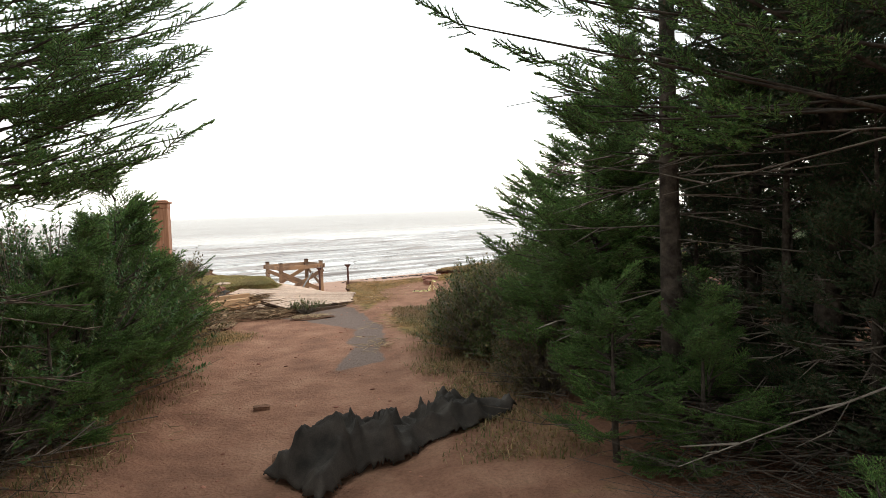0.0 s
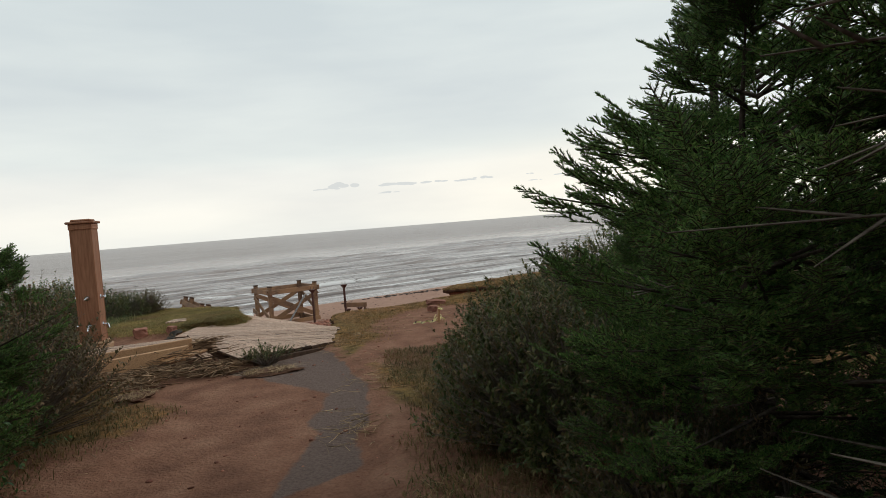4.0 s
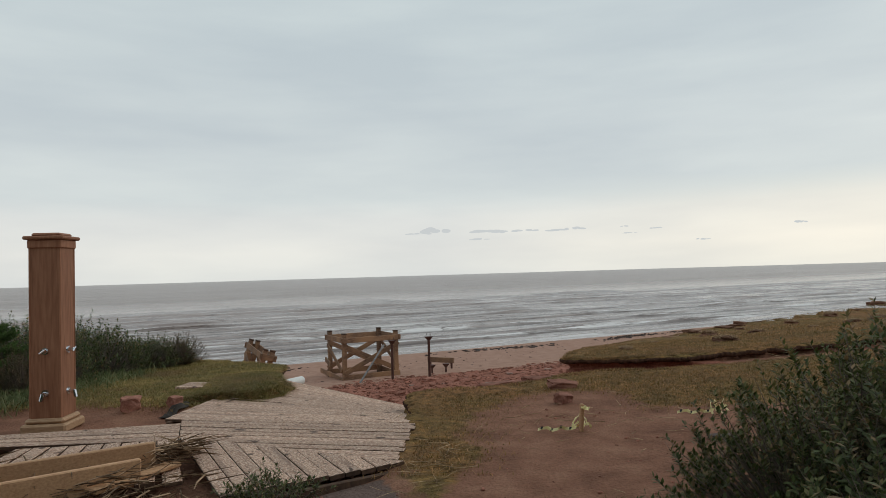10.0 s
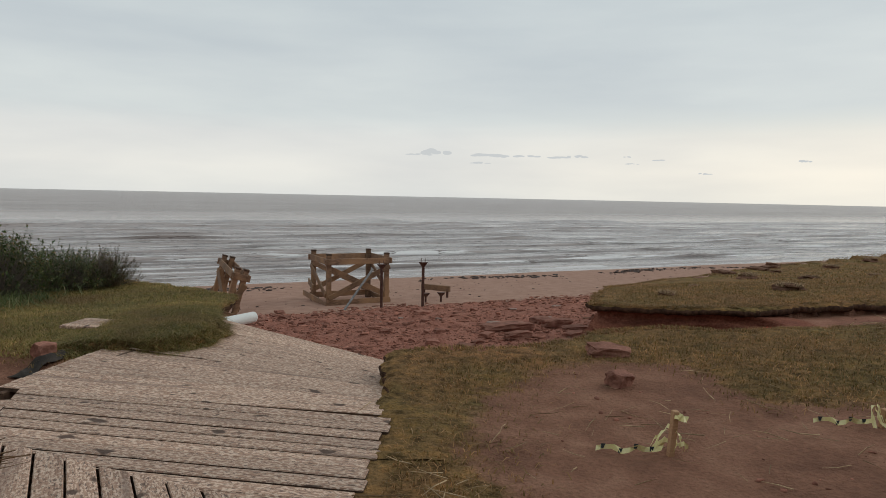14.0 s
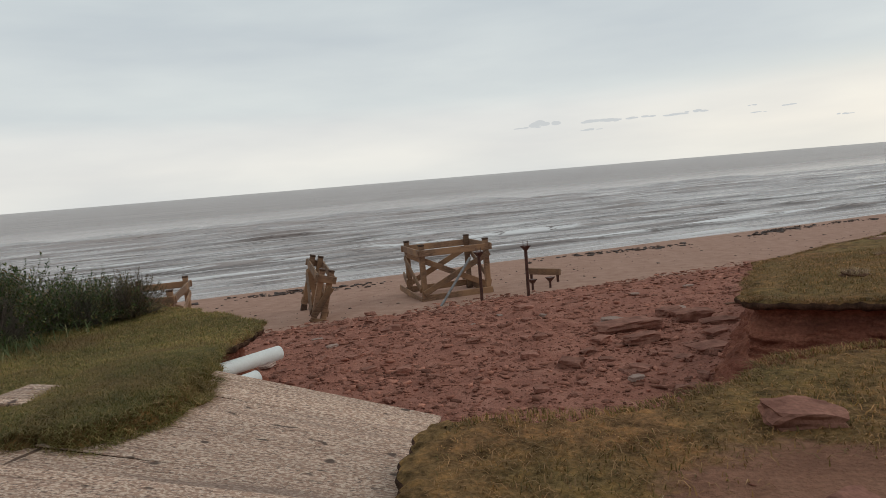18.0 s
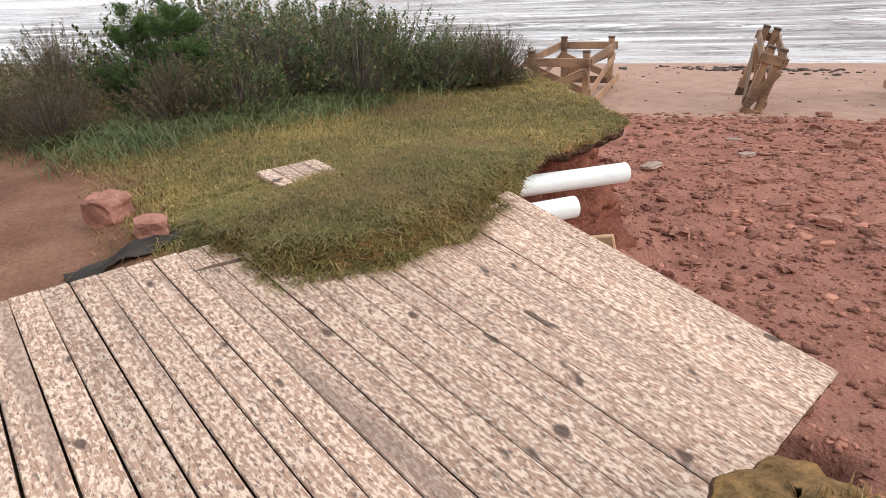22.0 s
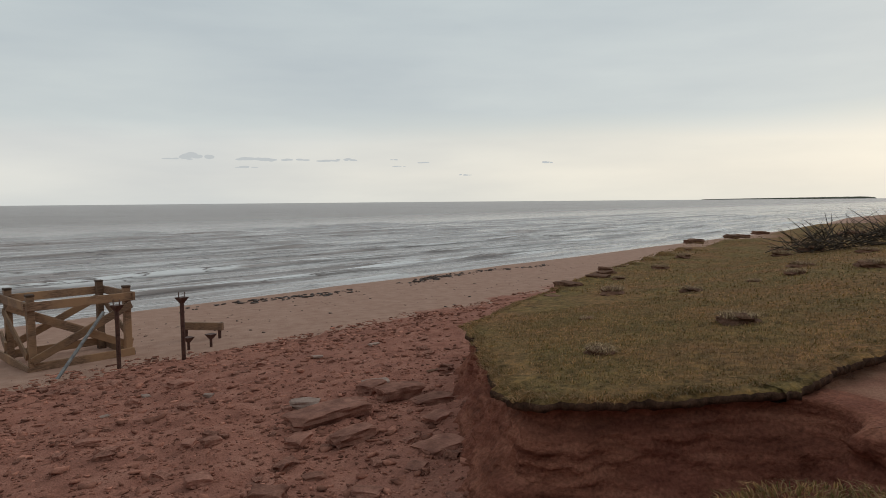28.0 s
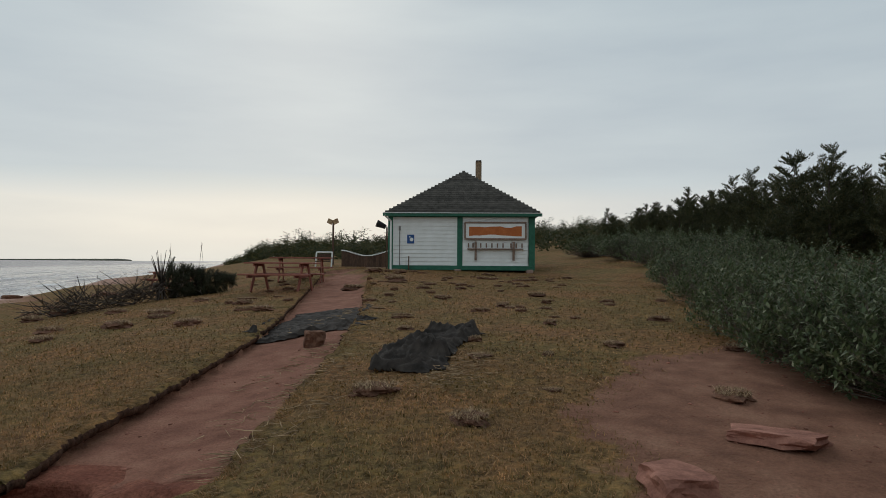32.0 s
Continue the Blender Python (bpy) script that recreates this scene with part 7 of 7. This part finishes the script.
for k, (x, y) in enumerate(((-2.15, 7.5), (-3.35, 6.6), (-3.55, 7.3))):
    clods[k].matrix_basis = pose(x, y, on(x, y) - 0.02, 0, 0, 20 + 60 * k) @ Matrix.Diagonal((1.5 if k == 0 else 1.0, 1.0, 0.6, 1))

# ---------------------------------------------------------------- tarpaulins
def tarp(name, at, turn, long, wide, high, seed, label, ends=0.5):
    """A crumpled sheet of black cloth, folded into ridges."""
    nx, ny = int(40 * long) + 50, int(50 * wide) + 26
    x, y, f = lattice(np.linspace(-long / 2, long / 2, nx), np.linspace(-wide / 2, wide / 2, ny))
    shape = np.minimum(1 - np.abs(2 * x / long), (1 - np.abs(2 * y / wide)) * wide / long * 1.6) * long / 2 + 0.10 * lumps(x, y, 4.5, seed + 3) + 0.05 * lumps(x, y, 13, seed + 4) - 0.05
    edge = np.clip(shape / 0.16, 0, 1)
    wx_, wy_ = x + 0.12 * lumps(x, y, 3, seed + 5), y + 0.12 * lumps(x, y, 3, seed + 6)
    big = 1 - np.abs(np.sin(1.5 * lumps(wx_, wy_, 2.6, seed) + 0.6))
    fold = 1 - np.abs(np.sin(1.9 * lumps(wx_, wy_, 6.0, seed + 1)))
    crease = 1 - np.abs(np.sin(2.2 * lumps(wx_, wy_, 13.0, seed + 2)))
    z = high * edge * (0.10 + 0.50 * big ** 2 + 0.30 * fold ** 2 + 0.14 * crease) + 0.012 + 0.015 * crease
    y2 = y + 0.12 * wide * np.sin(5 * x / long + seed)
    keep = (shape[f] > 0).all(1)
    used_, back_ = np.unique(f[keep], return_inverse=True)
    x, y2, z, f = x[used_], y2[used_], z[used_], back_.reshape(-1, 4)
    c, s = math.cos(radians(turn)), math.sin(radians(turn))
    wx, wy = at[0] + c * x - s * y2, at[1] + s * x + c * y2
    lift = height(wx, wy) - on(*at)
    ob = sheet(name, np.stack([x, y2, z + lift], 1), f, M["tarp"], smooth=True)
    ob.matrix_basis = pose(at[0], at[1], on(*at), 0, 0, turn)
    thick = ob.modifiers.new("thickness", "SOLIDIFY")
    thick.thickness = 0.006
    return tagged(ob, label, "tarpaulin", "tarpaulins")


tarp("tarpaulin", (-0.66, 1.25), 48, 2.1, 0.72, 0.40, 3, "crumpled black geotextile lying along the path edge")
tarp("tarpaulin", (7.6, 13.75), 5, 3.2, 1.0, 0.27, 8, "crumpled black plastic sheet lying on the grass")
tarp("tarpaulin", (9.6, 16.5), -34, 2.6, 0.5, 0.14, 5, "torn black sheet lying across the washed-out path")
tarp("tarpaulin", (11.0, 17.05), 24, 3.6, 1.7, 0.03, 9, "flat grey-brown ground cloth bared in the washed-out path")
tarp("tarpaulin", (-4.55, 11.3), 84, 0.7, 0.24, 0.04, 6, "scrap of black sheet beside the boardwalk")

# ---------------------------------------------------------------- warning tape, flag, small litter
def ribbon(points, wide, flip=0.0):
    """A strip of tape through some points."""
    bm = bmesh.new()
    prev = None
    for n, p in enumerate(points):
        a = flip + 0.9 * math.sin(n * 1.7)
        side = Vector((math.cos(a) * 0.4, 0.5 * math.sin(a), 0.8 * math.cos(a * 0.7))).normalized() * wide / 2
        pair = bm.verts.new(Vector(p) - side), bm.verts.new(Vector(p) + side)
        if prev:
            bm.faces.new((prev[0], prev[1], pair[1], pair[0]))
        prev = pair
    return bm


def taped_stake(x, y, seed, tall, label):
    rng = random.Random(seed)
    t = thing("taped_stake", label, "stake", (x, y, on(x, y)))
    part("stake", block(bmesh.new(), pose(0, 0, tall / 2 - 0.05, 3, 2, 20), (0.035, 0.035, tall + 0.1), 0.004), M["pine"], t)
    for k in range(7):
        a, r = rng.uniform(0, 6.28), rng.uniform(0.05, 0.12)
        pts = [(r * s * math.cos(a + 1.6 * s) * 1.2, r * s * math.sin(a + 1.6 * s), max(0.02, (0.13 if k < 3 else 0.06) * math.sin(3.1 * s) + 0.03 * rng.random())) for s in [q / 9 for q in range(10)]]
        part("tape_loop", ribbon(pts, 0.024, k), M["tape"], t, "yellow and black warning tape")
    pts = [(-0.05 - 0.045 * q, 0.02 * math.sin(q), 0.03 + 0.012 * math.cos(q * 2)) for q in range(9)]
    tail = part("tape_tail", ribbon(pts, 0.032, 0.4), M["tape"], t, "yellow and black warning tape")
    for q in (1, 3, 5, 7):
        part("tape_mark", ribbon([(pts[q][0], pts[q][1] - 0.004, pts[q][2] + 0.004), (pts[q][0] - 0.02, pts[q][1] - 0.004, pts[q][2] + 0.004)], 0.03, 0.4), M["black"], tail)
    pts = [(0.012 * q, -0.03 - 0.01 * math.sin(q * 2), tall - 0.02 - 0.004 * q) for q in range(7)]
    part("tape_knot", ribbon(pts, 0.04, 1.0), M["tape"], t)


taped_stake(0.06, 9.95, 1, 0.26, "wooden stake wound with fallen yellow warning tape")
taped_stake(1.52, 10.55, 2, 0.12, "short stake with a tangle of yellow warning tape")
flag = thing("survey_flag", "small red plastic flag on a thin white rod at the washout", "flag", (2.07, 13.66, 0.15))
part("rod", rod(bmesh.new(), (-0.10, -0.10, -0.15), (0, 0, 0.02), 0.007, 0.007, 8), M["pvc"], flag)
part("cloth", ribbon([(0.012 * q - 0.04, 0.012 * math.sin(q), 0.03 + 0.012 * math.cos(2 * q)) for q in range(8)], 0.07, 0.2), M["flag"], flag)
stone(1.2, 9.55, 0.2, 0.1, 0.04, 0, 0, M["weed"], "dark flat scrap lying on bare clay", "loose stones", 190, "dark_scrap")

# dry reeds and sticks washed up round the boardwalk
def drift(name, spots, n, seed, material, label, long=0.5, pile=0.08, thick=0.006, steep=0.14):
    rng = np.random.RandomState(seed)
    spots = np.array(spots, float)
    k = rng.randint(0, len(spots), n)
    x, y = spots[k, 0] + rng.normal(0, spots[k, 2]), spots[k, 1] + rng.normal(0, spots[k, 3])
    base = height(x, y)
    over = 1 - clear_of_deck(x, y)
    base = np.where(over > 0.5, 0.235, base)
    z = base + rng.uniform(0.005, pile, n)
    az = rng.uniform(0, 6.283, n)
    l = long * rng.uniform(0.3, 1.2, n)
    d = np.stack([np.cos(az), np.sin(az), rng.uniform(-0.06, steep, n)], 1) * l[:, None]
    a = np.stack([x, y, z], 1)
    m = a + d * 0.5 + rng.uniform(-0.05, 0.05, (n, 3)) * l[:, None]
    b = a + d
    w = thick * rng.uniform(0.5, 1.5, n)
    return tagged(sheet(name, *joined([sticks(a, m, w, w * 0.9), sticks(m, b, w * 0.9, w * 0.4)]), material), label, "debris", kind="stuff")


drift("reed_litter", [(-4.6, 8.05, 0.4, 0.15), (-3.9, 8.0, 0.35, 0.12), (-3.3, 7.85, 0.3, 0.10), (-2.85, 7.75, 0.15, 0.06), (-3.6, 7.3, 0.2, 0.25), (-4.3, 7.4, 0.3, 0.3), (-3.35, 8.75, 0.06, 0.12), (-5.4, 8.1, 0.4, 0.15)], 1500, 51, M["reed"], "tangled dry reeds and sticks washed against the boardwalk", 0.36, 0.14, 0.0055)
drift("twig_litter", [(0.0, 5.0, 0.25, 1.2), (-0.8, 6.6, 0.15, 0.7), (-2.7, 2.0, 0.15, 1.6), (-0.9, 4.8, 0.1, 0.2), (-1.2, 8.8, 0.15, 0.5), (0.2, 10.4, 0.7, 0.6)], 420, 52, M["straw"], "dry straws and twigs scattered along the path", 0.22, 0.03, 0.003)
drift("dead_brush", [(1.2, -1.2, 0.5, 0.6), (1.7, 0.6, 0.5, 0.6), (1.6, 2.0, 0.5, 0.4), (2.2, 0.6, 0.6, 0.9), (1.5, 0.0, 0.4, 0.7), (-3.3, 0.2, 0.3, 0.8)], 1500, 53, M["bark"], "dead brown branches on the forest floor", 0.6, 0.5, 0.0035)
drift("brush_pile", [(16.4, 27.3, 0.8, 0.6), (15.7, 27.9, 0.6, 0.5), (17.0, 26.5, 0.5, 0.5)], 420, 59, M["bark"], "heap of bare broken branches and roots on the turf", 0.9, 0.45, 0.013, 0.9)
drift("root_litter", [(3.6, 13.9, 0.9, 0.12), (5.4, 14.6, 0.9, 0.12), (8.0, 15.4, 1.0, 0.15), (6.2, 13.0, 0.4, 0.2), (12.0, 16.8, 1.0, 0.2)], 700, 54, M["straw"], "dry grass roots torn along the washed-out path", 0.22, 0.05, 0.004)
wx_, wy_ = scatter((-26.0, 24.0, 20.0, 52.0), 60000, 55, lambda x, y: np.clip(1.1 - np.abs(-0.522 * x + 0.853 * y - 33.2 - 0.7 * np.sin(0.45 * (0.853 * x + 0.522 * y))) / 0.85, 0, 1) * np.clip(lumps(x, y, 0.5, 56) + 0.35, 0, 1))
gravel("seaweed_line", wx_, wy_, 0.05 + 0.13 * rs.rand(len(wx_)) ** 2, M["weed"], "dark seaweed and rubble along the tide line", 0.35, 57)
sprig = shrub("torn_sprig", 58, 0.15, 0.26, 70, 22, 0.034, M["leaf_dark"], "torn leafy green sprig lying at the boardwalk edge", (-2.28, 8.02, on(-2.28, 8.02)), 0.12)

# ---------------------------------------------------------------- distance over the sea
k = Nodes("grey_cloud", 1.0, 0, 0.0)
k.b.inputs["Base Color"].default_value = (0, 0, 0, 1)
k.b.inputs["Emission Color"].default_value = (0.62, 0.645, 0.64, 1)
k.b.inputs["Emission Strength"].default_value = 0.95
M["cloud"] = k.m
bm = bmesh.new()
for n, (x, z, w, h) in enumerate(((-330, 262, 150, 40), (-440, 252, 130, 14), (-15, 250, 190, 26), (210, 250, 130, 16), (-70, 205, 110, 14), (500, 252, 110, 16), (800, 255, 60, 10), (830, 215, 70, 10), (1000, 240, 90, 10), (1826, 249, 70, 18), (1250, 165, 80, 10), (430, 245, 160, 14))):
    rng = random.Random(n)
    for q in range(9):
        s = rng.uniform(-0.5, 0.5)
        m = pose(x + s * w, 4000 + rng.uniform(-8, 8), z + (1 - 3 * s * s) * h * rng.uniform(0, 0.5)) @ Matrix.Diagonal((w * rng.uniform(0.10, 0.22), 10, h * rng.uniform(0.15, 0.4), 1))
        bmesh.ops.create_icosphere(bm, subdivisions=2, radius=1.0, matrix=m)
tagged(part("backdrop_clouds", bm, M["cloud"], smooth=True), "small grey clouds low over the sea", "backdrop", kind="structure")
bm = bmesh.new()
for n in range(14):
    a = radians(38 + 0.75 * n)
    m = pose(3900 * math.sin(a), 3900 * math.cos(a), -2) @ Matrix.Diagonal((90, 60, 3 + 0.55 * n, 1))
    bmesh.ops.create_icosphere(bm, subdivisions=2, radius=1.0, matrix=m)
tagged(part("backdrop_headland", bm, M["needle_far"], smooth=True), "thin dark headland on the far horizon", "backdrop", kind="structure")
